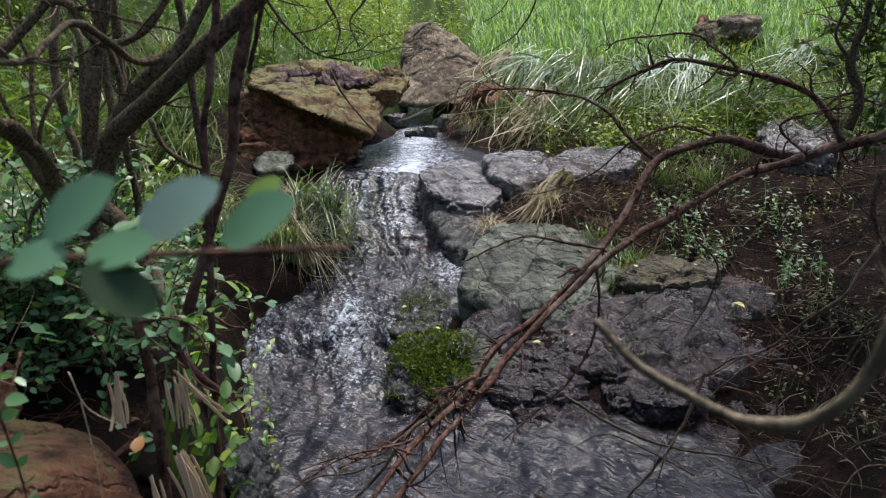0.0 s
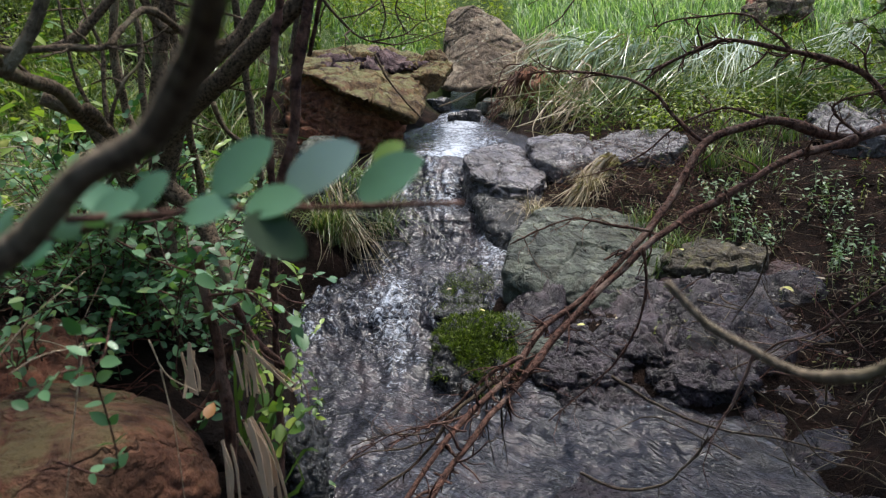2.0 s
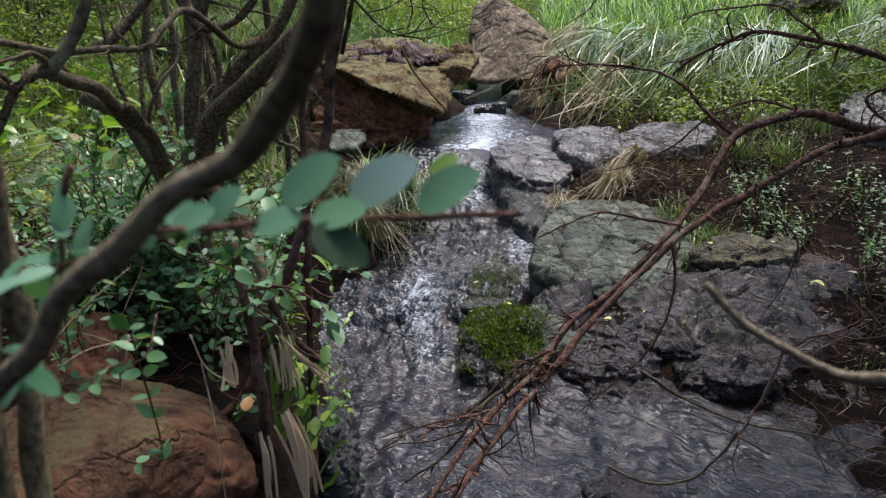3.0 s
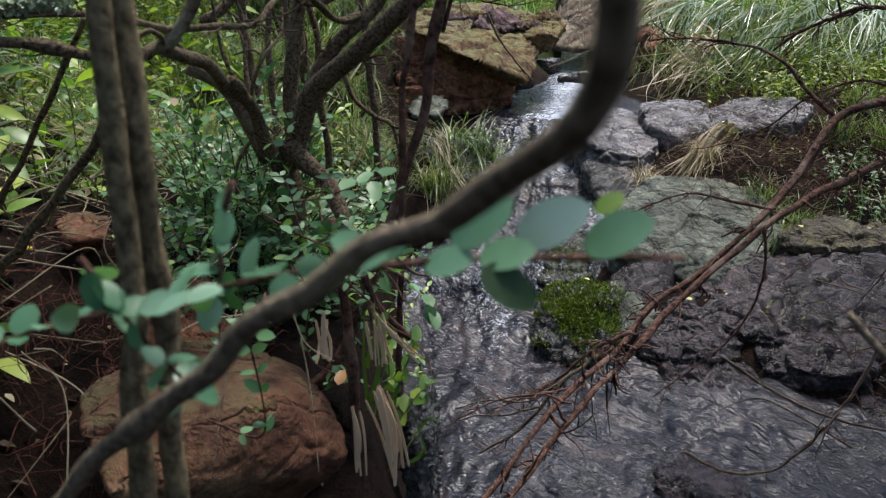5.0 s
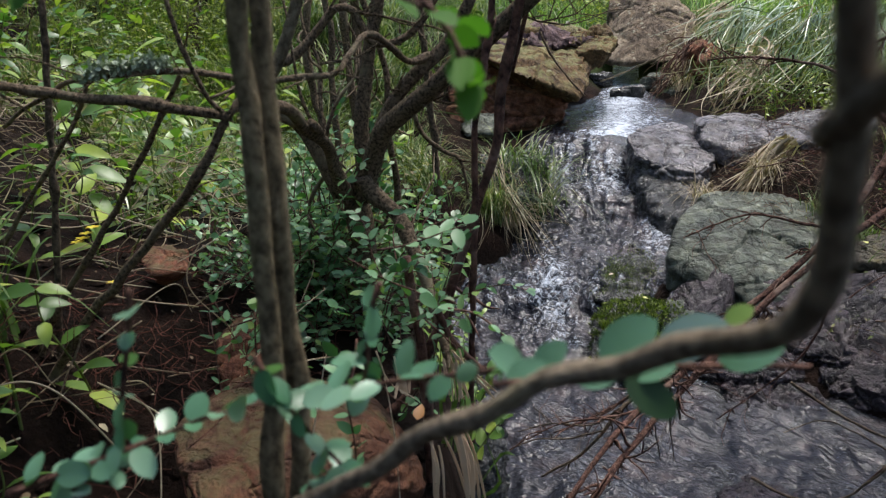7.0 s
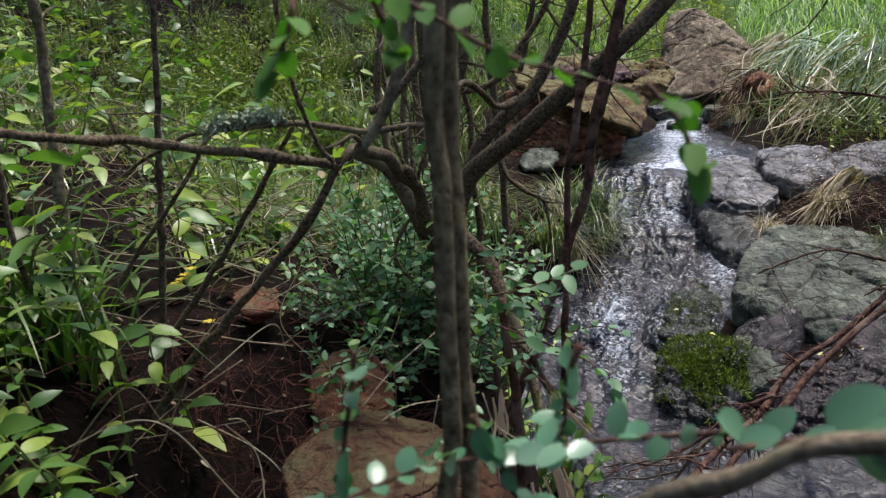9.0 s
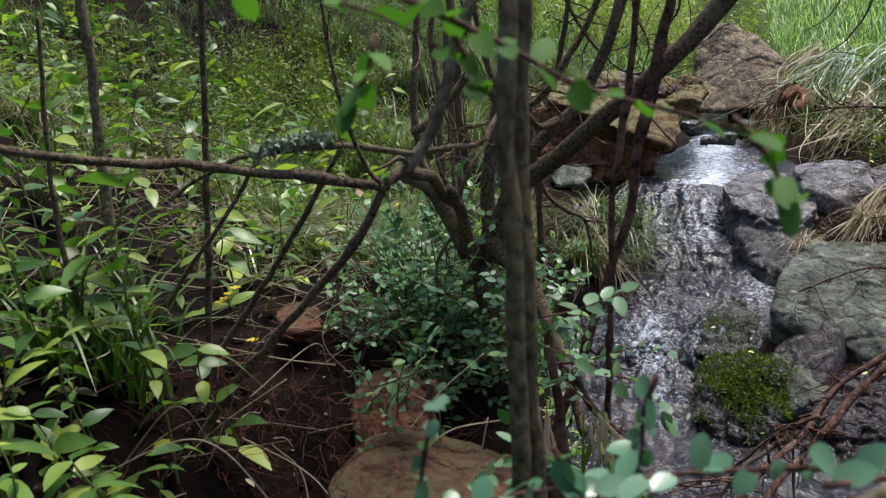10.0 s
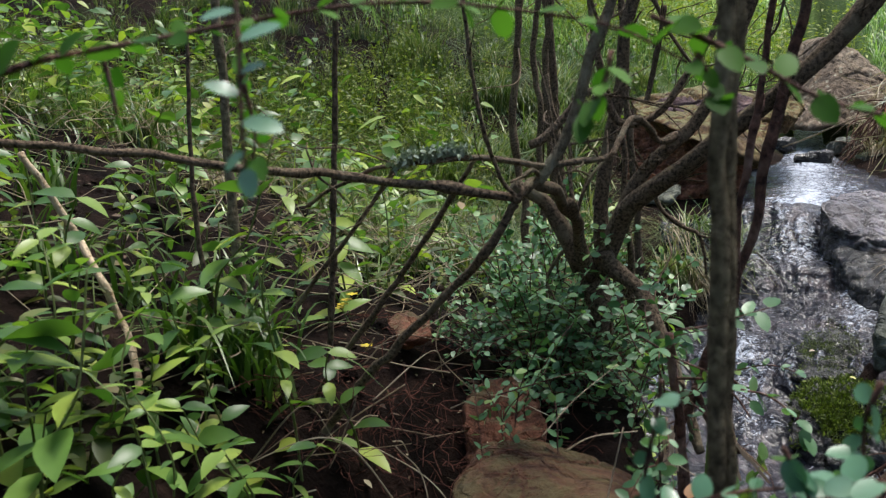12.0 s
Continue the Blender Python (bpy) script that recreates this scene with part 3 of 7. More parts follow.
def build_water():
    ys = np.concatenate([np.linspace(-3, 1.8, 40), np.linspace(1.82, 6.2, 480), np.linspace(6.25, 9.5, 70)])
    us = np.linspace(0, 1, 130)
    le, re = left_edge(ys) - 0.1, right_edge(ys) + 0.14
    X = le[:, None] + (re - le)[:, None] * us
    Y = np.repeat(ys[:, None], len(us), 1)
    Z = stream_level(Y) + 0.012
    slope = np.gradient(stream_level(ys), ys)
    white = np.zeros_like(Z)
    for i in range(len(ys)):
        y = ys[i]
        steep = min(1.0, max(0.15, slope[i] * 1.6)) if y < 5.3 else 0.05
        for j in range(len(us)):
            x = X[i, j]
            a = noise.fractal(Vector((x * 4.5, y * 2.4, 0.3)), 1.0, 2.0, 3)
            b = noise.fractal(Vector((x * 21 + a * 2, y * 9, 1.3)), 1.0, 2.0, 3)
            c = noise.ridged_multi_fractal(Vector((x * 13 + a, y * 4.0, 2.7)), 0.9, 2.1, 3, 1.0, 2.0) - 1.0
            Z[i, j] += (0.035 * a + (0.024 if y > 3.3 else 0.013) * b + 0.013 * c) * (0.35 + steep) * (1.0 if y < 5.2 else 0.8)
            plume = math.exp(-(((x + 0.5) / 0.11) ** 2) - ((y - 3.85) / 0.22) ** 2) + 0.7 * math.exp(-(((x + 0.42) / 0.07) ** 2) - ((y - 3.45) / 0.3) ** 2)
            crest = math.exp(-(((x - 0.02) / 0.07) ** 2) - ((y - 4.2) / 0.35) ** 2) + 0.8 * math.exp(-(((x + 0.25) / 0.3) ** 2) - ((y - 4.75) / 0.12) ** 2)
            # beyond y 5.2 the white paints the pool's bright sky reflection
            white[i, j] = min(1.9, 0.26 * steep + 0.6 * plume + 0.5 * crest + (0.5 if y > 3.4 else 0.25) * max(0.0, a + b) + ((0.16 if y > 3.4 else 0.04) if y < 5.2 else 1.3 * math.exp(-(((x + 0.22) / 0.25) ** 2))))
    v = np.stack([X, Y, Z], -1).reshape(-1, 3)
    n = len(us)
    a = (np.arange(len(ys) - 1)[:, None] * n + np.arange(n - 1)).ravel()
    me = mesh("water", v, np.stack([a, a + 1, a + n + 1, a + n], 1))
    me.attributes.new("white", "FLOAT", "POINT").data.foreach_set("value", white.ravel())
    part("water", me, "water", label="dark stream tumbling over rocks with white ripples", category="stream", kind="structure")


def build_outcrop():
    """Stepped, cracked bedrock between the water and the bank."""
    xs, ys = np.linspace(-0.25, 2.1, 300), np.linspace(1.7, 5.6, 440)
    X, Y = np.meshgrid(xs, ys)
    d = np.minimum((X - right_edge(Y)) * 0.75, np.maximum((X - right_edge(Y)) * 0.42, Y - 3.4))
    low = np.interp(d, [-0.2, -0.03, 0.03, 0.12, 0.14, 0.26, 0.29, 0.45, 0.8, 1.2], [-0.16, -0.04, 0.02, 0.04, 0.08, 0.1, 0.14, 0.18, 0.2, 0.12])
    high = np.interp(d, [-0.2, -0.02, 0.08, 0.25, 0.45, 0.75, 1.0, 1.4], [-0.16, -0.02, 0.08, 0.18, 0.26, 0.27, 0.2, -0.05])
    k = np.clip((Y - 3.35) / 0.4, 0, 1)
    Z = stream_level(Y) + (low * (1 - k) + high * k) * np.interp(Y, [4.5, 5.1, 5.6], [1.0, 0.35, 0.2])
    Z -= 0.5 * np.clip((X - np.interp(Y, [2.4, 3.0, 3.6, 4.2, 5.0], [1.3, 1.5, 1.6, 1.25, 1.0])) / 0.35, 0, 1)
    Z -= 0.5 * np.clip((Y - 3.7 - 0.4 * (X < 0.25)) / 0.35, 0, 1)
    v = np.stack([X, Y, Z], -1).reshape(-1, 3)
    for p in v:
        q = Vector((p[0] * 0.85, p[1] * 1.25, 0.0)) + 0.1 * noise.noise_vector(Vector((p[0] * 3, p[1] * 3, 0)))
        q.z = 0.0
        dist, pts = noise.voronoi(q * 2.7)
        dist2, pts2 = noise.voronoi(q * 7.5 + Vector((3, 1, 0)))
        c1, c2 = noise.noise_vector(pts[0] * 7.7), noise.noise_vector(pts2[0] * 5.1)
        o1, o2 = q * 2.7 - pts[0], q * 7.5 + Vector((3, 1, 0)) - pts2[0]
        p[2] += 0.1 * c1.z + 0.13 * (c1.x * o1.x + c1.y * o1.y) + 0.045 * (c2.x * o2.x + c2.y * o2.y) + 0.035 * c2.z
        p[2] -= 0.06 * max(0.0, 1 - (dist[1] - dist[0]) / 0.07) + 0.02 * max(0.0, 1 - (dist2[1] - dist2[0]) / 0.09)
        p[2] += 0.016 * noise.fractal(Vector((p[0] * 7, p[1] * 7, 3)), 0.7, 2.0, 6)
    n = len(xs)
    a = (np.arange(len(ys) - 1)[:, None] * n + np.arange(n - 1)).ravel()
    part("bedrock", mesh("bedrock", v, np.stack([a, a + 1, a + n + 1, a + n], 1)), "bedrock", label="wet purplish bedrock stepped and cracked along the stream", category="rock", kind="structure")


build_outcrop()
build_ground()
build_water()

# ---- rocks ----
big = rock("boulder", [(-1.355, 5.588, 1.476), (-1.234, 5.769, 1.523), (-0.972, 5.769, 1.483), (-0.748, 5.752, 1.424), (-0.499, 5.779, 1.383), (-0.472, 5.329, 1.142), (-0.652, 5.260, 1.221), (-0.895, 5.275, 1.309), (-1.183, 5.474, 1.439), (-0.564, 5.471, 1.082), (-0.822, 5.640, 1.129), (-1.356, 6.357, 1.613), (-1.023, 6.520, 1.669), (-0.618, 6.571, 1.617), (-0.410, 6.186, 1.440), (-0.462, 6.985, 1.528), (-1.645, 6.804, 1.574)],
     "ochre", "big ochre and rust sandstone boulder overhanging the stream", seed=3, detail=7, sharp=90, rough=0.03, strata=0.3)
under = rock("overhang", [(-1.449, 5.668, 1.425), (-1.256, 5.580, 1.457), (-0.934, 5.501, 1.282), (-0.566, 5.491, 1.092), (-0.676, 5.559, 0.944), (-0.828, 5.488, 0.872), (-1.101, 5.368, 0.858), (-1.369, 5.378, 0.974), (-1.654, 6.389, 1.215), (-0.675, 6.565, 1.068), (-0.895, 6.741, 0.719), (-1.636, 6.600, 0.783)],
     "rust", "", seed=33, detail=7, sharp=70, rough=0.045, strata=0.3, parent=big)
under.location = Vector(under.location) - Vector(big.location)
under["label"] = "rust-red broken underside"
crag = rock("shoulder", [(-0.634, 6.268, 1.590), (-0.421, 6.386, 1.613), (-0.249, 6.095, 1.516), (-0.300, 5.892, 1.422), (-0.428, 5.834, 1.443), (-0.362, 6.089, 1.335), (-0.526, 5.977, 1.275), (-0.552, 5.824, 1.403), (-0.306, 6.793, 1.481), (-0.643, 6.770, 1.293)], "ochre", "", seed=34, detail=6, sharp=50, rough=0.06, parent=big)
crag.location = Vector(crag.location) - Vector(big.location)
crust = rock("crust", [(-1.410, 5.832, 1.556), (-1.313, 6.162, 1.635), (-1.007, 6.422, 1.684), (-0.608, 6.471, 1.641), (-0.387, 6.188, 1.576), (-0.597, 5.890, 1.524), (-0.911, 5.779, 1.515), (-1.224, 5.720, 1.515), (-1.029, 6.519, 1.481)], "crustmat", "", seed=35, detail=6, sharp=14, rough=0.1, parent=big)
crust.location = Vector(crust.location) - Vector(big.location)
crust.location.z -= 0.055
crust["label"] = "purple-brown weathered top"
rock("boulder", [(-0.402, 8.494, 2.019), (-0.284, 8.511, 2.1), (-0.137, 8.204, 2.1), (0.09, 8.072, 1.961), (0.348, 8.023, 1.73), (0.388, 7.873, 1.504), (0.238, 7.627, 1.309), (-0.205, 7.415, 1.273), (-0.432, 7.623, 1.288), (-0.433, 8.107, 1.644), (-0.091, 9.322, 2.07), (0.482, 9.044, 1.722), (0.482, 8.965, 1.35), (-0.477, 9.4, 1.473)],
     "tan", "upright tan sandstone boulder with mossy corner", seed=9, detail=7, sharp=150, rough=0.024, facets=0.45)
rock("boulder", [(2.746, 9.199, 1.926), (2.829, 9.174, 2.097), (3.018, 9.113, 2.203), (3.255, 9.031, 2.269), (3.478, 8.948, 2.190), (3.557, 8.917, 1.925), (3.260, 9.029, 1.783), (2.860, 9.164, 1.788), (3.108, 8.659, 2.006), (3.082, 9.933, 2.080), (3.849, 9.877, 2.143), (3.771, 9.692, 1.804)],
     "tan", "brown boulder lying in the meadow grass", seed=12, detail=6, sharp=60, rough=0.045)
rock("stone", [(2.912, 9.357, 2.109), (2.927, 9.353, 2.247), (3.020, 9.323, 2.257), (3.053, 9.312, 2.119), (2.899, 9.152, 2.096), (3.078, 9.515, 2.152)], "rust", "small brown stone beside the meadow boulder", seed=4, detail=4)
rock("rock_slab", [(0.045, 3.750, 0.492), (0.139, 4.098, 0.632), (0.296, 4.440, 0.673), (0.581, 4.513, 0.693), (0.931, 4.403, 0.620), (0.973, 4.034, 0.539), (0.844, 3.756, 0.446), (0.586, 3.603, 0.321), (0.208, 3.644, 0.336), (0.328, 3.585, 0.284), (0.138, 3.998, 0.223), (0.920, 3.996, 0.224), (0.229, 4.694, 0.364), (0.964, 4.702, 0.290)],
     "grey", "smooth grey-green slab leaning into the stream", seed=5, detail=7, sharp=22, rough=0.022, root=0.2).location.z += 0.03
rock("rock_slab", [(-0.162, 4.897, 0.989), (-0.053, 5.300, 1.015), (0.178, 5.397, 1.022), (0.329, 5.190, 0.951), (0.367, 4.786, 0.876), (0.270, 4.592, 0.827), (0.053, 4.600, 0.826), (-0.109, 4.699, 0.915), (0.022, 5.000, 0.665), (0.385, 4.985, 0.667), (0.308, 5.592, 0.771)],
     "slate", "flat wet grey slab at the lip of the fall", seed=6, detail=7, sharp=50, rough=0.035, root=0.3).location.z -= 0.035
rock("rock_slab", [(-0.201, 4.696, 0.871), (0.021, 4.800, 0.846), (0.286, 4.691, 0.837), (0.308, 4.389, 0.718), (0.173, 4.196, 0.611), (0.019, 4.200, 0.642), (-0.161, 4.497, 0.732), (0.053, 4.500, 0.445), (-0.158, 4.897, 0.536), (0.380, 4.885, 0.539)],
     "wet", "smooth wet dark rock under the lip of the fall", seed=7, detail=6, sharp=9, rough=0.03, root=0.3).location += Vector((0.07, 0.0, -0.06))
rock("ledge_rock", [(0.597, 5.166, 1.031), (0.825, 5.337, 1.092), (1.190, 5.267, 1.139), (1.292, 5.037, 1.090), (1.142, 4.868, 1.013), (0.788, 4.836, 0.967), (0.548, 4.869, 0.953), (0.802, 5.138, 0.867), (1.294, 5.346, 0.919)],
     "slate", "long pale grey ledge rock at the top of the bank", seed=8, detail=7, sharp=30, rough=0.032, root=0.3).location.z -= 0.035
rock("ledge_rock", [(0.246, 5.194, 1.077), (0.466, 5.380, 1.089), (0.693, 5.255, 1.072), (0.658, 4.856, 0.972), (0.470, 4.777, 0.894), (0.286, 4.892, 0.968), (0.436, 5.182, 0.787), (0.682, 5.357, 0.840)],
     "slate", "reddish grey ledge rock beside the slab", seed=10, detail=6, sharp=26, rough=0.035, root=0.35).location.z -= 0.03
rock("rock", [(2.058, 5.208, 1.187), (2.245, 5.456, 1.234), (2.441, 5.481, 1.248), (2.581, 5.194, 1.166), (2.438, 4.818, 1.108), (2.202, 4.821, 1.063), (2.036, 5.002, 1.093), (2.372, 5.183, 0.974), (2.324, 5.640, 1.089)],
     "slate", "pale pitted rock half sunk in the soil", seed=11, detail=6, rough=0.06, root=0.3)
rock("rock", [(0.849, 3.807, 0.572), (1.017, 3.985, 0.625), (1.120, 4.044, 0.643), (1.340, 3.985, 0.625), (1.446, 3.905, 0.602), (1.358, 3.765, 0.559), (1.093, 3.713, 0.544), (0.904, 3.733, 0.550)],
     "olive", "olive stained flat rock with a pale edge", seed=13, detail=6, sharp=30, rough=0.05, root=0.35)
rock("rock_slab", [(0.815, 3.755, 0.475), (1.045, 3.841, 0.511), (1.335, 3.764, 0.479), (1.510, 3.702, 0.453), (1.704, 3.633, 0.424), (1.633, 3.511, 0.372), (1.405, 3.402, 0.327), (1.145, 3.305, 0.286), (1.036, 3.367, 0.312), (0.890, 3.518, 0.376)],
     "purple", "flat purple-brown slab with fallen leaves", seed=14, detail=7, sharp=26, rough=0.04, root=0.35)
rock("rock_slab", [(0.505, 3.510, 0.345), (0.814, 3.673, 0.427), (0.925, 3.550, 0.365), (1.037, 3.412, 0.296), (0.944, 3.294, 0.237), (0.670, 3.309, 0.245), (0.426, 3.387, 0.283)],
     "bedrock", "dark purplish step in the bedrock", seed=15, detail=6, sharp=14, rough=0.06, root=0.35)
rock("rock_slab", [(0.193, 3.336, 0.248), (0.458, 3.437, 0.298), (0.674, 3.330, 0.245), (0.685, 3.217, 0.189), (0.428, 3.166, 0.163), (0.215, 3.189, 0.174)],
     "bedrock", "dark purplish step in the bedrock", seed=16, detail=6, sharp=10, rough=0.08, root=0.35)
rock("rock_slab", [(0.652, 3.317, 0.229), (0.951, 3.317, 0.229), (1.191, 3.360, 0.250), (1.189, 3.205, 0.173), (0.955, 3.132, 0.136), (0.696, 3.166, 0.153)],
     "bedrock", "dark wet step in the bedrock at the water", seed=17, detail=6, sharp=10, rough=0.08, root=0.35)
rock("rock_slab", [(0.272, 3.195, 0.145), (0.683, 3.225, 0.159), (0.747, 3.113, 0.108), (0.512, 3.062, 0.086), (0.289, 3.096, 0.101)],
     "bedrock", "low wet ledge at the water", seed=18, detail=6, sharp=10, rough=0.08, root=0.35)
rock("rock_slab", [(1.152, 3.320, 0.254), (1.575, 3.468, 0.320), (1.671, 3.353, 0.269), (1.502, 3.121, 0.164), (1.171, 3.060, 0.137)],
     "bedrock", "dark brown slab sloping into the soil", seed=19, detail=6, sharp=14, rough=0.07, root=0.35)
rock("rock_slab", [(1.476, 3.978, 0.542), (1.676, 3.844, 0.495), (1.682, 3.681, 0.438), (1.423, 3.773, 0.470), (1.314, 3.830, 0.490)],
     "purple", "brown slab half buried in the bank", seed=26, detail=6, sharp=20, rough=0.06, root=0.35)
rock("rock_slab", [(0.264, 3.450, 0.310), (0.389, 3.539, 0.355), (0.580, 3.574, 0.372), (0.643, 3.457, 0.313), (0.509, 3.330, 0.250), (0.293, 3.315, 0.243)],
     "bedrock", "dark purplish step in the bedrock beside the slab", seed=29, detail=6, sharp=12, rough=0.07, root=0.35)
rock("wet_rock", [(0.044, 3.650, 0.363), (0.262, 3.641, 0.366), (0.410, 3.476, 0.293), (0.308, 3.336, 0.209), (0.128, 3.298, 0.237), (0.237, 3.592, 0.007)], "grey", "rounded wet rock beside the moss", seed=20, detail=5, sharp=12, rough=0.05, root=0.2)
moss_rock = rock("moss_rock", [(-0.284, 3.488, 0.358), (-0.177, 3.696, 0.377), (0.127, 3.698, 0.391), (0.200, 3.395, 0.330), (0.060, 3.120, 0.180), (-0.165, 3.100, 0.190), (-0.290, 3.270, 0.260), (-0.063, 3.399, 0.087)],
     "wet", "rock in the stream with a cushion of green moss", seed=21, detail=6, sharp=8, rough=0.07, root=0.1)
moss_rock.location.z -= 0.045
low_rock = rock("moss_rock", [(-0.329, 3.786, 0.394), (-0.249, 3.992, 0.473), (-0.121, 4.198, 0.579), (0.049, 4.100, 0.508), (0.045, 3.800, 0.390), (-0.065, 3.599, 0.392), (-0.254, 3.591, 0.381), (-0.130, 3.898, 0.132)],
     "wet", "submerged brown rock with thin algae in the fall", seed=22, detail=5, sharp=8, rough=0.06)
rock("rock", [(-1.022, 4.485, 0.866), (-0.753, 4.639, 0.888), (-0.570, 4.464, 0.853), (-0.549, 4.366, 0.732), (-0.698, 4.243, 0.665), (-0.876, 4.210, 0.703), (-0.797, 4.429, 0.529)], "wet", "dark mossy rock under overhanging grass", seed=23, detail=5, rough=0.06)
rock("stone", [(-1.280, 5.246, 0.968), (-1.186, 5.268, 1.049), (-1.023, 5.302, 1.057), (-0.953, 5.112, 0.981), (-1.045, 5.094, 0.902), (-1.219, 5.055, 0.914), (-1.182, 5.576, 0.894)], "grey", "grey stone beside the big boulder", seed=24, detail=4)
low_rock.location.z -= 0.075
for k, (spec, mat) in enumerate((
    ((-0.143, 6.899, 1.066), "wet"), ((0.031, 7.200, 1.138), "grey"), ((-0.241, 6.896, 1.046), "wet"), ((0.214, 6.797, 1.053), "grey"), ((-0.442, 7.387, 1.144), "wet"))):
    rock("stone", chunk(spec, (0.22, 0.2, 0.13), 30 + k, k * 40), mat, "small wet stone in the upper stream", seed=30 + k, detail=5, sharp=10, rough=0.06, group="stones in the stream")
# the near bank
rock("rock", [(-0.622, 0.826, 1.110), (-0.636, 0.937, 1.085), (-0.569, 0.976, 1.069), (-0.462, 0.972, 1.044), (-0.381, 0.897, 1.018), (-0.338, 0.828, 0.976), (-0.443, 0.702, 0.994), (-0.548, 0.695, 1.038), (-0.420, 0.749, 1.107), (-0.563, 0.745, 1.106), (-0.460, 0.863, 0.852), (-0.595, 0.784, 0.903), (-0.738, 1.050, 1.010), (-0.544, 1.154, 0.926)] + [(-0.661, 0.727, 1.098), (-0.670, 0.806, 1.088), (-0.576, 0.628, 1.094), (-0.522, 0.580, 1.053)],
     "nearrock", "rust and olive stained rock on the near bank", seed=25, detail=7, rough=0.022, sharp=24, facets=0.5)
rock("rock", [(-0.769, 1.043, 1.147), (-0.766, 1.134, 1.159), (-0.708, 1.159, 1.165), (-0.634, 1.102, 1.147), (-0.615, 1.024, 1.068), (-0.653, 0.965, 1.030), (-0.731, 0.972, 1.047), (-0.733, 1.104, 0.920), (-0.828, 1.203, 1.050), (-0.717, 1.252, 1.019)],
     "rust", "brown rock in the bank behind the bush", seed=26, detail=5, sharp=20, rough=0.05).location.z -= 0.06
rock("rock", [(-0.977, 1.155, 1.194), (-0.979, 1.247, 1.189), (-0.921, 1.246, 1.181), (-0.880, 1.165, 1.161), (-0.920, 1.096, 1.168), (-0.975, 1.249, 1.100)], "rust", "low brown stone on the bank", seed=27, detail=4)
rock("rock", [(-0.733, 1.466, 1.187), (-0.703, 1.475, 1.222), (-0.650, 1.489, 1.212), (-0.633, 1.494, 1.084), (-0.681, 1.481, 1.031), (-0.734, 1.465, 1.083), (-0.665, 1.382, 1.162), (-0.733, 1.674, 1.080)], "rust", "reddish stone behind the bush", seed=28, detail=4)
rock("wet_rock", [(0.244, 2.549, 0.147), (0.423, 2.676, 0.107), (0.590, 2.490, 0.121), (0.529, 2.298, 0.155), (0.318, 2.338, 0.116), (0.212, 2.402, 0.140), (0.427, 2.524, -0.057)], "bedrock", "flat purplish rock just under the water", seed=51, detail=6, sharp=14, rough=0.06, root=0.2).location.z -= 0.115
rock("wet_rock", [(0.842, 3.397, 0.239), (1.046, 3.392, 0.255), (1.186, 3.240, 0.272), (1.093, 3.061, 0.228), (0.910, 3.068, 0.195), (0.787, 3.153, 0.215), (1.016, 3.245, 0.045)], "bedrock", "blocky dark rock in the bedrock steps", seed=52, detail=6, sharp=50, rough=0.08, root=0.2).location.z -= 0.03
rock("rock", [(-0.389, 1.293, 0.957), (-0.376, 1.349, 0.945), (-0.329, 1.361, 0.907), (-0.320, 1.363, 0.832), (-0.311, 1.262, 0.828), (-0.351, 1.200, 0.872), (-0.360, 1.197, 0.943), (-0.328, 1.206, 0.816)], "wet", "dark brown rock at the foot of the bank", seed=54, detail=6, sharp=40, rough=0.07, root=0.15).location.z -= 0.08

# ---- woody plants ----
R = np.random.RandomState


def woody(name, label, category, base, limbs, material="bark", twigs=0, seed=1, group="", sides=10, twig_len=0.25, twig_mat=None, knots=0.12):
    """A plant of limbs; each limb: name, points, start and end radius. twigs: bare side shoots."""
    t = thing(name, base, label, category, group)
    inv = Matrix.Translation(-Vector(base))
    rng = R(seed)
    for nm, pts, r0, r1 in limbs:
        v, f = tube(pts, r0, r1, sides if r0 > 0.006 else 6, knots=knots, wobble=r0 * 0.14, rng=rng)
        ob = part(nm, mesh(nm, v - np.array(base), f), "lichenbark" if nm == "lichen_limb" else material, t)
        if twigs:
            line = smooth_line(pts, 0.05)
            for _ in range(int(twigs * max(1, len(line) / 12))):
                k = rng.randint(1, len(line) - 1)
                d = line[k] - line[k - 1]
                d = d / (np.linalg.norm(d) + 1e-9) + rng.randn(3) * 0.75
                d /= np.linalg.norm(d)
                L = twig_len * (0.15 + 0.85 * rng.rand() ** 2)
                p = [line[k]]
                for _s in range(4):
                    d = d + rng.randn(3) * 0.3
                    d /= np.linalg.norm(d)
                    p.append(p[-1] + d * L / 4)
                rr = max(0.0012, min(r0, 0.012) * 0.32 * (0.6 + 0.8 * rng.rand()))
                v, f = tube(p, rr, rr * 0.4, 5, rng=rng)
                part("twig", mesh("twig", v - np.array(base), f), twig_mat or material, ob)
                for _f in range(rng.randint(0, 3)):
                    q = p[1 + _f]
                    e = d + rng.randn(3) * 0.8
                    e /= np.linalg.norm(e)
                    v, f = tube([q, q + e * L * 0.22, q + e * L * 0.4 + rng.randn(3) * L * 0.06], rr * 0.7, rr * 0.3, 4, rng=rng)
                    part("twig", mesh("twig", v - np.array(base), f), twig_mat or material, ob)
    return t


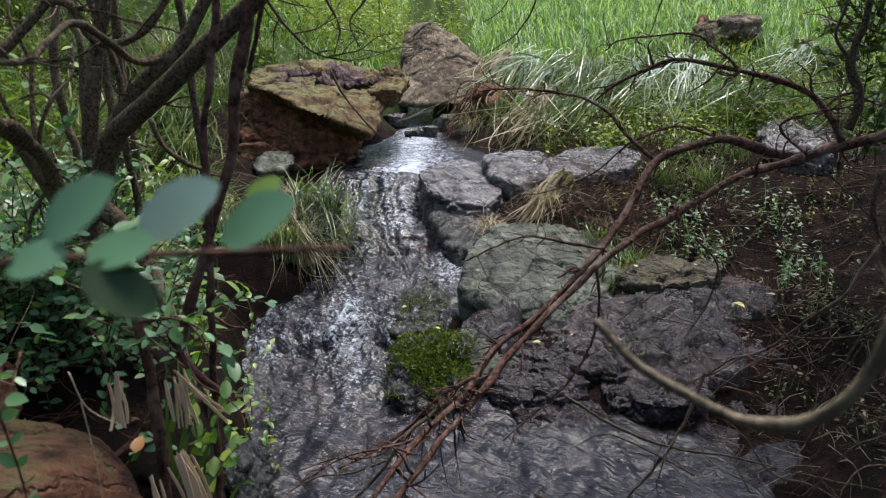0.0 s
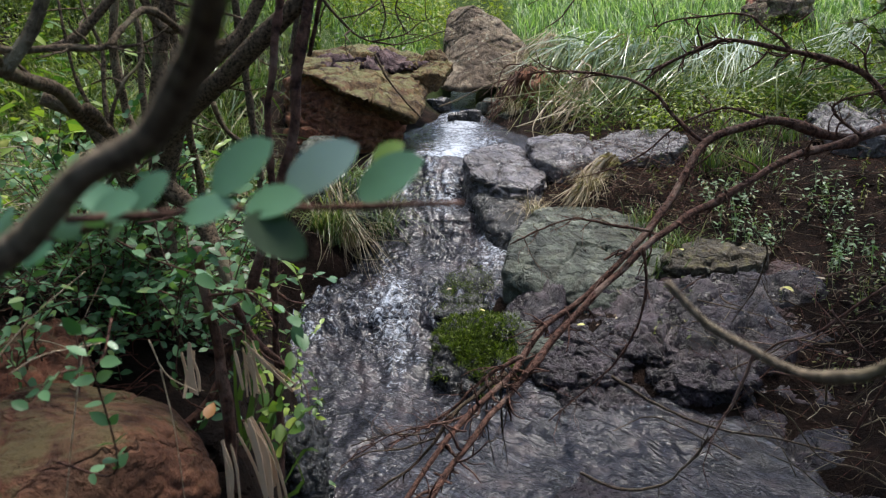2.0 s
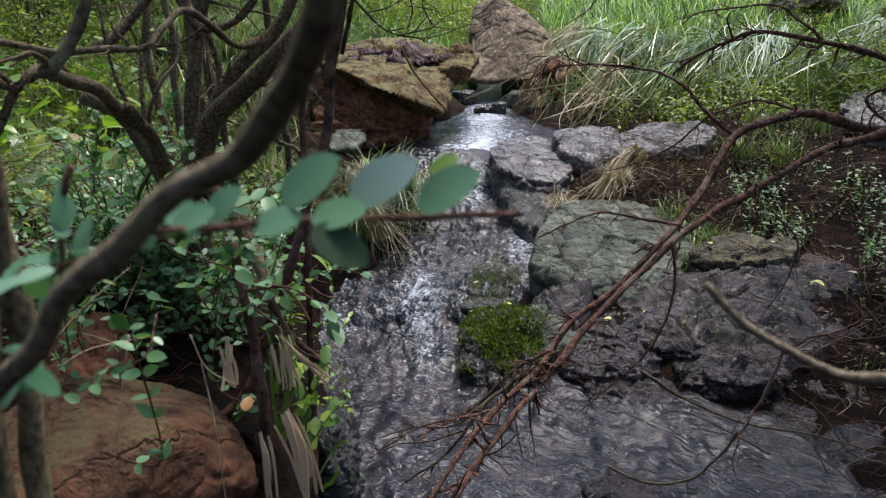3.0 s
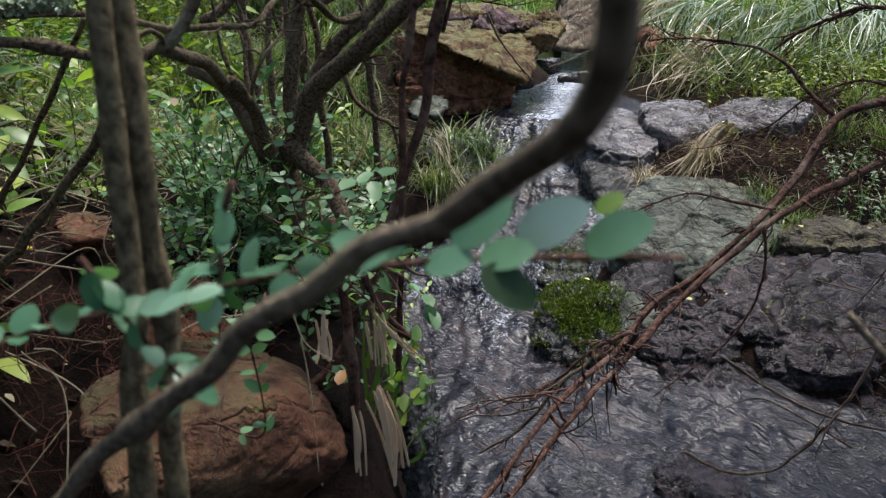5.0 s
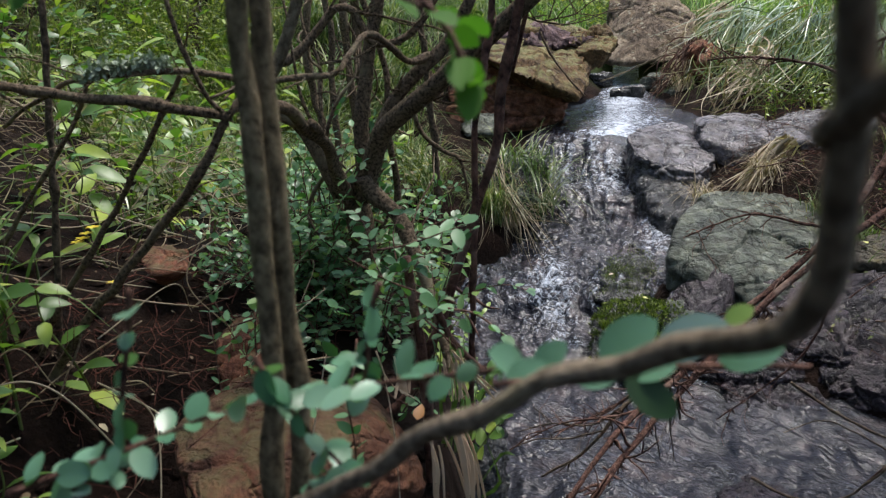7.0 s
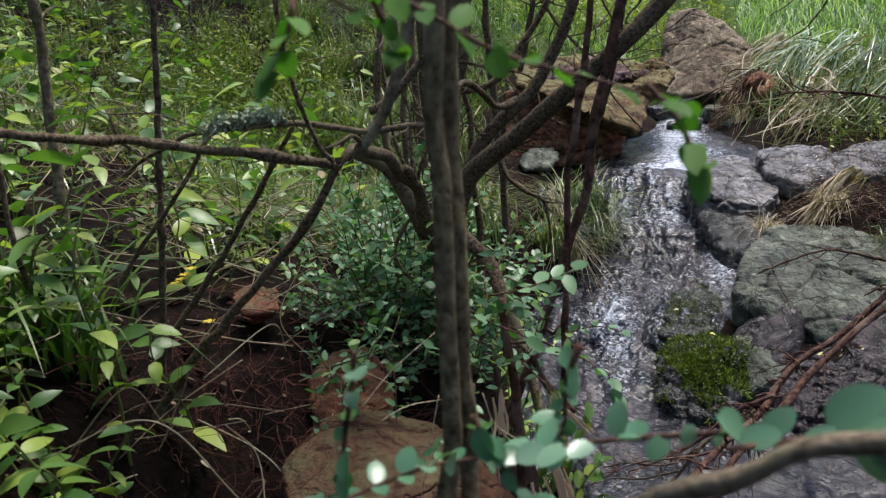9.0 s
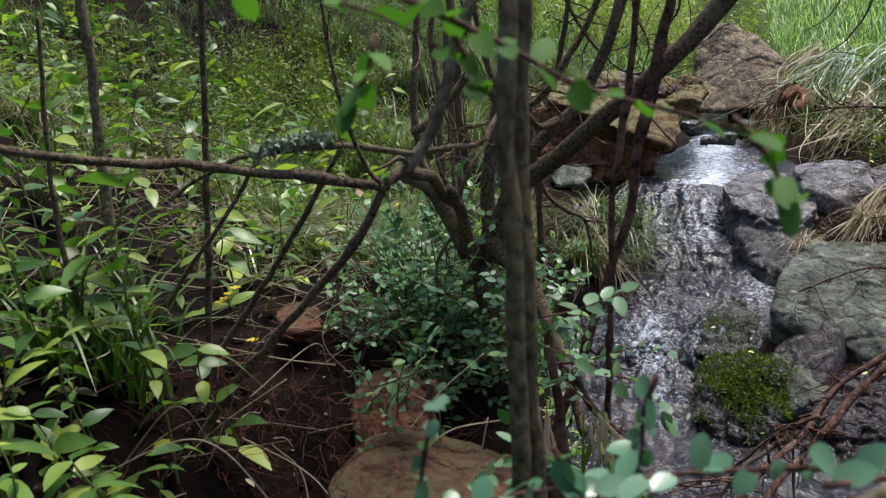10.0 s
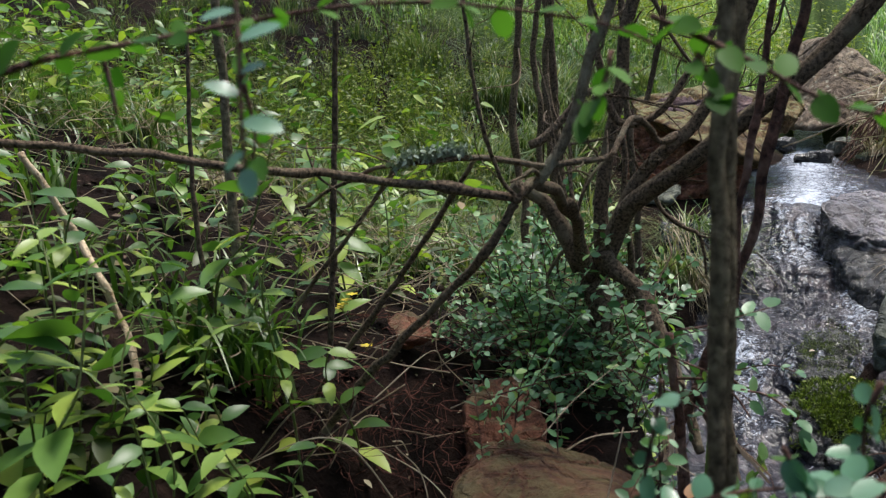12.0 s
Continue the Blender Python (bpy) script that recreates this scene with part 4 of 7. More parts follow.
shoots_aa = [
    ("trunk", [(-0.565, 1.276, 1.118), (-0.574, 1.273, 1.206), (-0.581, 1.270, 1.271), (-0.585, 1.269, 1.313)], 0.0229, 0.0202),
    ("trunk", [(-0.371, 1.106, 1.026), (-0.405, 1.149, 1.108), (-0.448, 1.189, 1.194), (-0.490, 1.228, 1.258), (-0.541, 1.243, 1.298), (-0.559, 1.236, 1.329)], 0.0080, 0.0148),
    ("limb", [(-0.574, 1.252, 1.285), (-0.551, 1.260, 1.341), (-0.522, 1.228, 1.405), (-0.477, 1.201, 1.446), (-0.416, 1.177, 1.489), (-0.361, 1.160, 1.533), (-0.305, 1.141, 1.574), (-0.249, 1.130, 1.620), (-0.176, 1.138, 1.702), (-0.097, 1.141, 1.806), (-0.013, 1.140, 1.925)], 0.0181, 0.0107),
]
shoots_ab = [
    ("limb", [(-0.579, 1.250, 1.306), (-0.557, 1.258, 1.371), (-0.515, 1.251, 1.437), (-0.458, 1.248, 1.508), (-0.409, 1.261, 1.553), (-0.381, 1.268, 1.603), (-0.340, 1.277, 1.707), (-0.297, 1.284, 1.838), (-0.274, 1.288, 1.969)], 0.0134, 0.0080),
    ("limb", [(-0.591, 1.245, 1.286), (-0.592, 1.191, 1.363), (-0.576, 1.089, 1.420), (-0.571, 0.982, 1.468), (-0.562, 0.875, 1.493), (-0.560, 0.819, 1.496), (-0.567, 0.793, 1.481)], 0.0114, 0.0074),
    ("limb", [(-0.586, 1.247, 1.275), (-0.600, 1.220, 1.321), (-0.585, 1.140, 1.391), (-0.567, 1.039, 1.447)], 0.0107, 0.0067),
]
shoots_ac = [
    ("branch", [(-0.564, 0.794, 1.479), (-0.608, 0.768, 1.491), (-0.650, 0.739, 1.501), (-0.719, 0.738, 1.509), (-0.801, 0.746, 1.515), (-0.830, 0.591, 1.538), (-0.929, 0.516, 1.564), (-1.023, 0.431, 1.583), (-1.087, 0.370, 1.595)], 0.0062, 0.0045),
    ("branch", [(-0.436, 1.254, 1.538), (-0.456, 1.186, 1.531), (-0.455, 1.082, 1.559), (-0.466, 1.025, 1.573), (-0.473, 0.969, 1.549), (-0.482, 0.933, 1.526), (-0.505, 0.891, 1.522), (-0.547, 0.849, 1.520), (-0.577, 0.810, 1.527), (-0.615, 0.787, 1.535), (-0.659, 0.758, 1.534), (-0.712, 0.743, 1.530), (-0.797, 0.777, 1.512), (-0.906, 0.813, 1.464)], 0.0057, 0.0027),
]
shoots_ad = [
    ("branch", [(-0.568, 0.792, 1.475), (-0.608, 0.791, 1.417), (-0.668, 0.812, 1.357), (-0.757, 0.834, 1.274), (-0.863, 0.851, 1.170), (-0.963, 0.869, 1.044), (-1.012, 0.848, 0.933)], 0.0057, 0.0074),
    ("branch", [(-0.628, 0.802, 1.531), (-0.667, 0.813, 1.482), (-0.728, 0.831, 1.407), (-0.782, 0.853, 1.348), (-0.849, 0.863, 1.269), (-0.964, 0.895, 1.137), (-1.028, 0.903, 0.992)], 0.0034, 0.0061),
    ("branch", [(-0.565, 0.782, 1.487), (-0.578, 0.775, 1.505), (-0.587, 0.757, 1.541), (-0.592, 0.742, 1.580), (-0.599, 0.738, 1.627), (-0.605, 0.734, 1.699), (-0.612, 0.729, 1.799)], 0.0030, 0.0020),
]
shoots_ae = [
    ("branch", [(-0.719, 0.750, 1.526), (-0.775, 0.795, 1.482), (-0.833, 0.811, 1.422), (-0.894, 0.824, 1.365), (-0.957, 0.833, 1.296)], 0.0027, 0.0040),
    ("branch", [(-0.570, 1.307, 1.274), (-0.579, 1.303, 1.411), (-0.569, 1.307, 1.501), (-0.549, 1.314, 1.607), (-0.536, 1.318, 1.717), (-0.504, 1.328, 1.875), (-0.492, 1.332, 2.024)], 0.0148, 0.0088),
    ("branch", [(-0.537, 1.370, 1.184), (-0.539, 1.370, 1.296), (-0.550, 1.366, 1.404), (-0.550, 1.366, 1.508), (-0.575, 1.358, 1.598), (-0.600, 1.349, 1.685), (-0.612, 1.344, 1.832), (-0.614, 1.344, 2.004)], 0.0074, 0.0040),
    ("branch", [(-0.491, 1.332, 1.440), (-0.472, 1.338, 1.393), (-0.437, 1.347, 1.362), (-0.407, 1.354, 1.344), (-0.395, 1.357, 1.271)], 0.0047, 0.0027),
]
shoots_af = [
    ("lichen_limb", [(-0.560, 0.842, 1.489), (-0.542, 0.851, 1.520), (-0.524, 0.860, 1.554), (-0.508, 0.868, 1.594), (-0.490, 0.876, 1.652), (-0.464, 0.887, 1.739), (-0.438, 0.897, 1.852)], 0.0080, 0.0061),
    ("branch", [(-0.720, 1.201, 1.455), (-0.676, 1.226, 1.435), (-0.649, 1.241, 1.392), (-0.625, 1.253, 1.341), (-0.610, 1.260, 1.289)], 0.0134, 0.0162),
    ("branch", [(-0.675, 1.169, 1.529), (-0.649, 1.184, 1.544), (-0.613, 1.203, 1.586), (-0.587, 1.216, 1.613), (-0.560, 1.229, 1.609), (-0.535, 1.240, 1.564), (-0.506, 1.252, 1.558), (-0.478, 1.263, 1.572), (-0.440, 1.276, 1.617), (-0.400, 1.289, 1.678), (-0.354, 1.303, 1.779)], 0.0074, 0.0054),
]
shrub_tree = woody("shrub_tree", "gnarled grey-brown shrub tree forking low beside the stream", "tree", (-0.580, 1.271, 1.130), shoots_aa + shoots_ab + shoots_ac + shoots_ad + shoots_ae + shoots_af, "bark", twigs=3, seed=5, twig_len=0.3)
woody("sapling", "slim twin-stemmed grey sapling close to the path", "tree", (-0.292, 0.305, 1.230), [
    ("stem", [(-0.266, 0.285, 1.727), (-0.269, 0.283, 1.662), (-0.271, 0.282, 1.622), (-0.271, 0.282, 1.589), (-0.271, 0.282, 1.562), (-0.270, 0.283, 1.527), (-0.269, 0.283, 1.488), (-0.270, 0.283, 1.445), (-0.271, 0.282, 1.396), (-0.272, 0.281, 1.343), (-0.277, 0.279, 1.254)], 0.0053, 0.0062),
    ("stem", [(-0.263, 0.303, 1.735), (-0.267, 0.301, 1.666), (-0.268, 0.300, 1.625), (-0.270, 0.300, 1.590), (-0.271, 0.299, 1.562), (-0.271, 0.299, 1.526), (-0.270, 0.300, 1.485), (-0.268, 0.301, 1.439), (-0.268, 0.301, 1.388), (-0.267, 0.301, 1.325), (-0.269, 0.300, 1.238)], 0.0051, 0.0063),
], "saplingbark", seed=8, sides=14)
shoots_ba = [
    ("stem", [(-0.264, 1.068, 1.934), (-0.277, 1.064, 1.781), (-0.289, 1.061, 1.660), (-0.299, 1.059, 1.562), (-0.317, 1.053, 1.431), (-0.319, 1.053, 1.309), (-0.323, 1.052, 1.181), (-0.326, 1.050, 1.046), (-0.326, 1.051, 0.950), (-0.332, 1.049, 0.832)], 0.0051, 0.0054),
    ("stem", [(-0.192, 1.134, 1.974), (-0.223, 1.128, 1.818), (-0.251, 1.122, 1.676), (-0.268, 1.118, 1.588), (-0.286, 1.114, 1.497), (-0.299, 1.110, 1.411), (-0.312, 1.107, 1.356), (-0.336, 1.100, 1.275), (-0.364, 1.091, 1.186), (-0.379, 1.086, 1.127), (-0.398, 1.079, 1.087), (-0.425, 1.068, 1.021), (-0.452, 1.058, 0.982), (-0.485, 1.043, 0.954), (-0.493, 1.039, 0.893)], 0.0083, 0.0070),
]
shoots_bb = [
    ("stem", [(-0.402, 0.970, 1.265), (-0.397, 0.972, 1.197), (-0.388, 0.976, 1.126), (-0.382, 0.978, 1.061), (-0.378, 0.980, 0.995), (-0.377, 0.980, 0.902)], 0.0064, 0.0083),
    ("stem", [(-0.370, 1.015, 1.172), (-0.352, 1.021, 1.125), (-0.324, 1.030, 1.089), (-0.305, 1.036, 1.069)], 0.0051, 0.0058),
    ("stem", [(-0.217, 1.180, 1.946), (-0.236, 1.177, 1.767), (-0.252, 1.173, 1.662), (-0.268, 1.170, 1.568), (-0.282, 1.166, 1.513)], 0.0038, 0.0038),
]
woody("shrub", "thin red-brown and grey stems rising beside the bush", "shrub", (-0.319, 1.000, 0.863), shoots_ba + shoots_bb, "redbark", twigs=2, seed=9, twig_len=0.2)
woody("branch", "grey near branch bending at a sharp elbow", "branch", (-0.216, 0.171, 1.366), [
    ("limb", [(-0.064, 0.047, 1.592), (-0.062, 0.053, 1.575), (-0.059, 0.060, 1.559), (-0.058, 0.067, 1.545), (-0.056, 0.074, 1.532), (-0.056, 0.082, 1.521), (-0.059, 0.089, 1.513), (-0.065, 0.101, 1.506), (-0.079, 0.122, 1.494), (-0.093, 0.136, 1.482), (-0.113, 0.145, 1.473), (-0.130, 0.151, 1.459), (-0.152, 0.161, 1.443), (-0.173, 0.174, 1.421), (-0.197, 0.184, 1.402), (-0.221, 0.194, 1.381), (-0.246, 0.204, 1.358), (-0.270, 0.214, 1.332)], 0.0031, 0.0042),
    ("limb", [(-0.061, 0.065, 1.554), (-0.059, 0.059, 1.558), (-0.057, 0.054, 1.561), (-0.054, 0.048, 1.566), (-0.048, 0.047, 1.574)], 0.003, 0.0028),
], "nearbark", seed=10, sides=14)
woody("branch", "grey curved branch arching over the bank", "branch", (0.157, 0.256, 1.422), [
    ("limb", [(0.069, 0.343, 1.394), (0.078, 0.341, 1.385), (0.089, 0.338, 1.374), (0.106, 0.333, 1.364), (0.127, 0.326, 1.355), (0.134, 0.291, 1.366), (0.145, 0.285, 1.371), (0.149, 0.272, 1.384), (0.155, 0.269, 1.396), (0.154, 0.258, 1.414), (0.158, 0.255, 1.438), (0.163, 0.252, 1.473)], 0.002, 0.0036),
], "nearbark", seed=11, twigs=1, twig_len=0.05)
woody("sapling", "slim grey sapling among the herbs", "tree", (-1.253, 1.071, 0.940), [
    ("stem", [(-1.241, 1.081, 2.129), (-1.250, 1.074, 1.943), (-1.257, 1.067, 1.798), (-1.256, 1.068, 1.678), (-1.258, 1.066, 1.512), (-1.258, 1.067, 1.360), (-1.256, 1.068, 1.214), (-1.254, 1.070, 1.050), (-1.254, 1.070, 0.928)], 0.0075, 0.011),
], "lichenbark", twigs=1, seed=12)
woody("sapling", "thin dark upright shoot", "tree", (-0.975, 0.909, 1.007), [
    ("stem", [(-0.906, 0.961, 2.008), (-0.914, 0.955, 1.854), (-0.921, 0.950, 1.734), (-0.931, 0.942, 1.566), (-0.943, 0.933, 1.389), (-0.957, 0.923, 1.202), (-0.975, 0.909, 1.007)], 0.0042, 0.0055)], "darkbark", twigs=2, seed=13)
woody("sapling", "thin dark crooked shoot", "tree", (-1.097, 0.811, 1.164), [
    ("stem", [(-1.100, 0.808, 1.728), (-1.103, 0.805, 1.643), (-1.108, 0.800, 1.539), (-1.109, 0.799, 1.413), (-1.101, 0.807, 1.300), (-1.094, 0.813, 1.203), (-1.078, 0.827, 1.081)], 0.003, 0.005)], "darkbark", twigs=3, seed=14)
woody("dead_stick", "bleached dead stick leaning on the bank", "stick", (-1.150, 0.687, 1.183), [
    ("stick", [(-1.347, 0.685, 1.559), (-1.325, 0.713, 1.490), (-1.307, 0.736, 1.418), (-1.250, 0.726, 1.348), (-1.236, 0.742, 1.279), (-1.175, 0.705, 1.220), (-1.150, 0.688, 1.178)], 0.0055, 0.0065)], "pale", seed=15)
def bank_stem(pts, r, material, seed):
    foot = (pts[-1][0], pts[-1][1], pts[-1][2] - 0.35)
    woody("sapling", "slender bare stem in the undergrowth", "tree", pts[-1], [("stem", pts + [foot], r * 0.7, r)], material, twigs=3, seed=seed, group="stems in the undergrowth", twig_len=0.5)


bank_stem([(-1.060, 2.350, 2.411), (-1.082, 2.341, 2.059), (-1.103, 2.332, 1.742), (-1.121, 2.324, 1.541), (-1.105, 2.331, 1.383), (-1.087, 2.339, 1.257)], 0.014, "bark", 40)
bank_stem([(-1.20, 2.76, 2.499), (-1.129, 2.779, 1.883), (-1.113, 2.786, 1.549), (-1.098, 2.792, 1.277), (-1.099, 2.791, 1.136)], 0.02, "darkbark", 42)
bank_stem([(-0.93, 2.185, 2.235), (-0.995, 2.184, 1.772), (-0.984, 2.189, 1.598), (-0.985, 2.188, 1.418), (-0.980, 2.191, 1.230)], 0.011, "bark", 43)
bank_stem([(-0.997, 2.568, 2.435), (-1.051, 2.550, 1.963), (-1.073, 2.543, 1.646), (-1.055, 2.549, 1.391), (-1.042, 2.553, 1.229)], 0.015, "bark", 45)
bank_stem([(-0.82, 2.378, 2.334), (-0.773, 2.385, 1.905), (-0.765, 2.387, 1.647), (-0.739, 2.392, 1.379), (-0.721, 2.395, 1.157)], 0.012, "darkbark", 46)

# the fallen red branch across the stream
shoots_ca = [
    ("limb", [(1.802, 2.765, 1.367), (1.563, 2.792, 1.320), (1.444, 2.856, 1.276), (1.283, 2.767, 1.249), (1.171, 2.762, 1.255), (1.066, 2.751, 1.288), (0.952, 2.739, 1.310), (0.832, 2.726, 1.286), (0.740, 2.700, 1.236), (0.657, 2.619, 1.149), (0.581, 2.534, 1.067), (0.506, 2.448, 0.981), (0.397, 2.367, 0.891), (0.276, 2.283, 0.803), (0.168, 2.194, 0.744), (0.093, 2.098, 0.683), (0.032, 1.980, 0.653), (-0.056, 1.859, 0.612), (-0.115, 1.756, 0.580), (-0.186, 1.629, 0.527), (-0.262, 1.500, 0.470), (-0.345, 1.360, 0.405)], 0.019, 0.005),
]
shoots_cb = [
    ("limb", [(1.247, 2.729, 1.243), (1.111, 2.679, 1.217), (0.960, 2.577, 1.192), (0.833, 2.516, 1.132), (0.722, 2.498, 1.073), (0.582, 2.431, 1.012), (0.484, 2.371, 0.948), (0.393, 2.317, 0.877), (0.287, 2.232, 0.796), (0.188, 2.142, 0.731), (0.119, 2.047, 0.675), (0.047, 1.979, 0.621), (-0.020, 1.860, 0.589), (-0.094, 1.737, 0.542), (-0.137, 1.654, 0.512), (-0.220, 1.510, 0.450), (-0.310, 1.370, 0.390)], 0.014, 0.006),
]
shoots_cc = [
    ("limb", [(1.398, 2.767, 1.294), (1.373, 2.780, 1.366), (1.308, 2.811, 1.449), (1.209, 2.855, 1.500), (1.074, 2.908, 1.540), (0.944, 2.953, 1.569), (0.838, 2.984, 1.577), (0.732, 3.012, 1.537), (0.654, 3.030, 1.491), (0.584, 3.045, 1.432)], 0.014, 0.004),
    ("limb", [(0.744, 2.751, 1.231), (0.650, 2.775, 1.314), (0.590, 2.788, 1.385), (0.508, 2.804, 1.438), (0.401, 2.822, 1.463), (0.252, 2.839, 1.476), (0.133, 2.847, 1.468)], 0.007, 0.003),
    ("limb", [(1.074, 2.908, 1.540), (1.006, 2.932, 1.608), (0.909, 2.964, 1.673), (0.785, 2.999, 1.667), (0.657, 3.030, 1.653), (0.607, 3.040, 1.616)], 0.006, 0.0025),
]
shoots_cd = [
    ("limb", [(0.496, 2.399, 0.992), (0.384, 2.420, 1.006), (0.261, 2.436, 1.021), (0.155, 2.445, 0.982), (0.065, 2.449, 0.935)], 0.005, 0.002),
    ("limb", [(0.452, 2.255, 0.971), (0.465, 2.253, 0.851), (0.445, 2.257, 0.726), (0.391, 2.267, 0.613), (0.309, 2.279, 0.516), (0.189, 2.292, 0.396)], 0.0045, 0.002),
    ("limb", [(0.088, 1.998, 0.722), (-0.006, 2.000, 0.669), (-0.099, 1.998, 0.571), (-0.192, 1.991, 0.508), (-0.285, 1.980, 0.463)], 0.006, 0.002),
    ("limb", [(-0.057, 1.899, 0.593), (-0.139, 1.895, 0.571), (-0.256, 1.883, 0.546), (-0.358, 1.866, 0.491)], 0.004, 0.0015),
]
shoots_ce = [
    ("limb", [(0.984, 2.834, 1.304), (0.853, 2.876, 1.341), (0.701, 2.917, 1.287), (0.585, 2.942, 1.180), (0.463, 2.964, 1.113), (0.337, 2.981, 1.079)], 0.006, 0.002),
    ("limb", [(1.262, 2.721, 1.253), (1.173, 2.761, 1.348), (1.267, 2.719, 1.398), (1.358, 2.675, 1.418), (1.441, 2.631, 1.474)], 0.006, 0.002),
]
woody("dead_branch", "fallen red-brown bare branch reaching down into the stream", "branch", (1.667, 2.732, 1.349), shoots_ca + shoots_cb + shoots_cc + shoots_cd + shoots_ce, "redbark", twigs=24, seed=20, twig_len=0.17, knots=0.2)
woody("dead_branch", "black wet twigs of the fallen branch dipping in the stream", "branch", (0.043, 2.038, 0.660), [
    ("limb", [(0.043, 2.038, 0.660), (-0.088, 1.941, 0.589), (-0.158, 1.890, 0.505), (-0.231, 1.886, 0.430), (-0.307, 1.878, 0.380)], 0.007, 0.003), ("limb", [(-0.103, 1.921, 0.589), (-0.176, 1.919, 0.531), (-0.283, 1.911, 0.528), (-0.376, 1.899, 0.500)], 0.003, 0.0012),
    ("limb", [(-0.144, 1.890, 0.532), (-0.233, 1.886, 0.502), (-0.325, 1.876, 0.493), (-0.401, 1.865, 0.458)], 0.003, 0.0012), ("limb", [(-0.002, 1.990, 0.643), (-0.010, 1.990, 0.539), (0.013, 1.989, 0.402)], 0.003, 0.0012), ("limb", [(0.027, 1.989, 0.663), (0.033, 1.988, 0.528), (0.051, 1.987, 0.408)], 0.003, 0.0012),
    ("limb", [(0.243, 1.915, 0.424), (0.342, 1.896, 0.390), (0.444, 1.871, 0.412), (0.519, 1.849, 0.500), (0.554, 1.838, 0.574)], 0.004, 0.003)], "darkbark", twigs=5, seed=23, twig_len=0.16)
# dry sticks on the dark bank
for k, (pts, r) in enumerate((
    ([(1.270, 2.153, 1.108), (1.208, 2.189, 0.987), (1.177, 2.206, 0.898), (1.104, 2.243, 0.819), (0.999, 2.292, 0.704), (0.897, 2.334, 0.643), (0.829, 2.358, 0.581)], 0.007),
    ([(1.253, 2.047, 0.878), (1.188, 2.085, 0.817), (1.078, 2.144, 0.781), (0.969, 2.196, 0.781), (0.866, 2.238, 0.820)], 0.004),
    ([(1.123, 2.007, 1.282), (1.114, 2.012, 1.193), (1.133, 2.002, 1.106), (1.178, 1.976, 1.037)], 0.009),
    ([(0.900, 2.007, 0.859), (0.969, 1.975, 0.775), (1.047, 1.935, 0.696), (1.111, 1.899, 0.617)], 0.0035),
    ([(1.081, 1.800, 1.009), (1.020, 1.836, 0.885), (0.976, 1.859, 0.743), (0.904, 1.896, 0.619)], 0.004),), 0):
    woody("dead_stick", "dry grey-brown stick tangled on the dark bank", "stick", pts[0], [("stick", pts, r, r * 0.4)], "darkbark" if k % 3 else "redbark", twigs=4, seed=60 + k, group="sticks on the bank", twig_len=0.28)
for k, (pts, r) in enumerate((
    ([(0.327, 1.973, 0.680), (0.446, 1.950, 0.610), (0.589, 1.911, 0.563), (0.747, 1.855, 0.560), (0.893, 1.790, 0.547), (1.051, 1.701, 0.550)], 0.004),
    ([(0.669, 1.885, 0.778), (0.631, 1.898, 0.649), (0.590, 1.911, 0.547), (0.512, 1.933, 0.421)], 0.005),
    ([(0.809, 2.471, 1.014), (0.879, 2.447, 0.926), (0.855, 2.455, 0.792), (0.796, 2.475, 0.670)], 0.004),
    ([(0.946, 2.314, 1.027), (1.088, 2.251, 1.006), (1.190, 2.199, 1.051), (1.277, 2.149, 1.029)], 0.004),
    ([(0.844, 1.702, 0.651), (0.894, 1.676, 0.803), (0.925, 1.660, 0.917), (0.972, 1.633, 1.029)], 0.004),
    ([(1.198, 2.420, 1.220), (1.259, 2.388, 1.154), (1.320, 2.355, 1.072)], 0.004),), 5):
    woody("dead_stick", "dry grey-brown stick tangled on the dark bank", "stick", pts[0], [("stick", pts, r, r * 0.4)], "darkbark" if k % 3 else "redbark", twigs=4, seed=60 + k, group="sticks on the bank", twig_len=0.28)
for k, (pts, r) in enumerate((
    ([(1.143, 1.880, 0.610), (1.072, 1.921, 0.542), (0.999, 1.960, 0.389)], 0.004),), 11):
    woody("dead_stick", "dry grey-brown stick tangled on the dark bank", "stick", pts[0], [("stick", pts, r, r * 0.4)], "darkbark" if k % 3 else "redbark", twigs=4, seed=60 + k, group="sticks on the bank", twig_len=0.28)
woody("dead_stick", "pale stick lying against the boulder", "stick", (-0.471, 5.329, 1.180), [("stick", [(-0.747, 5.348, 1.577), (-0.677, 5.357, 1.429), (-0.550, 5.372, 1.268), (-0.446, 5.382, 1.154)], 0.008, 0.006)], "bark", seed=80)
woody("dead_stick", "grey stick across the upper stream", "stick", (-0.430, 7.187, 1.154), [("stick", [(-0.430, 7.187, 1.139), (-0.199, 7.197, 1.229), (0.081, 7.200, 1.355), (0.285, 7.194, 1.405)], 0.008, 0.005)], "lichenbark", seed=81)


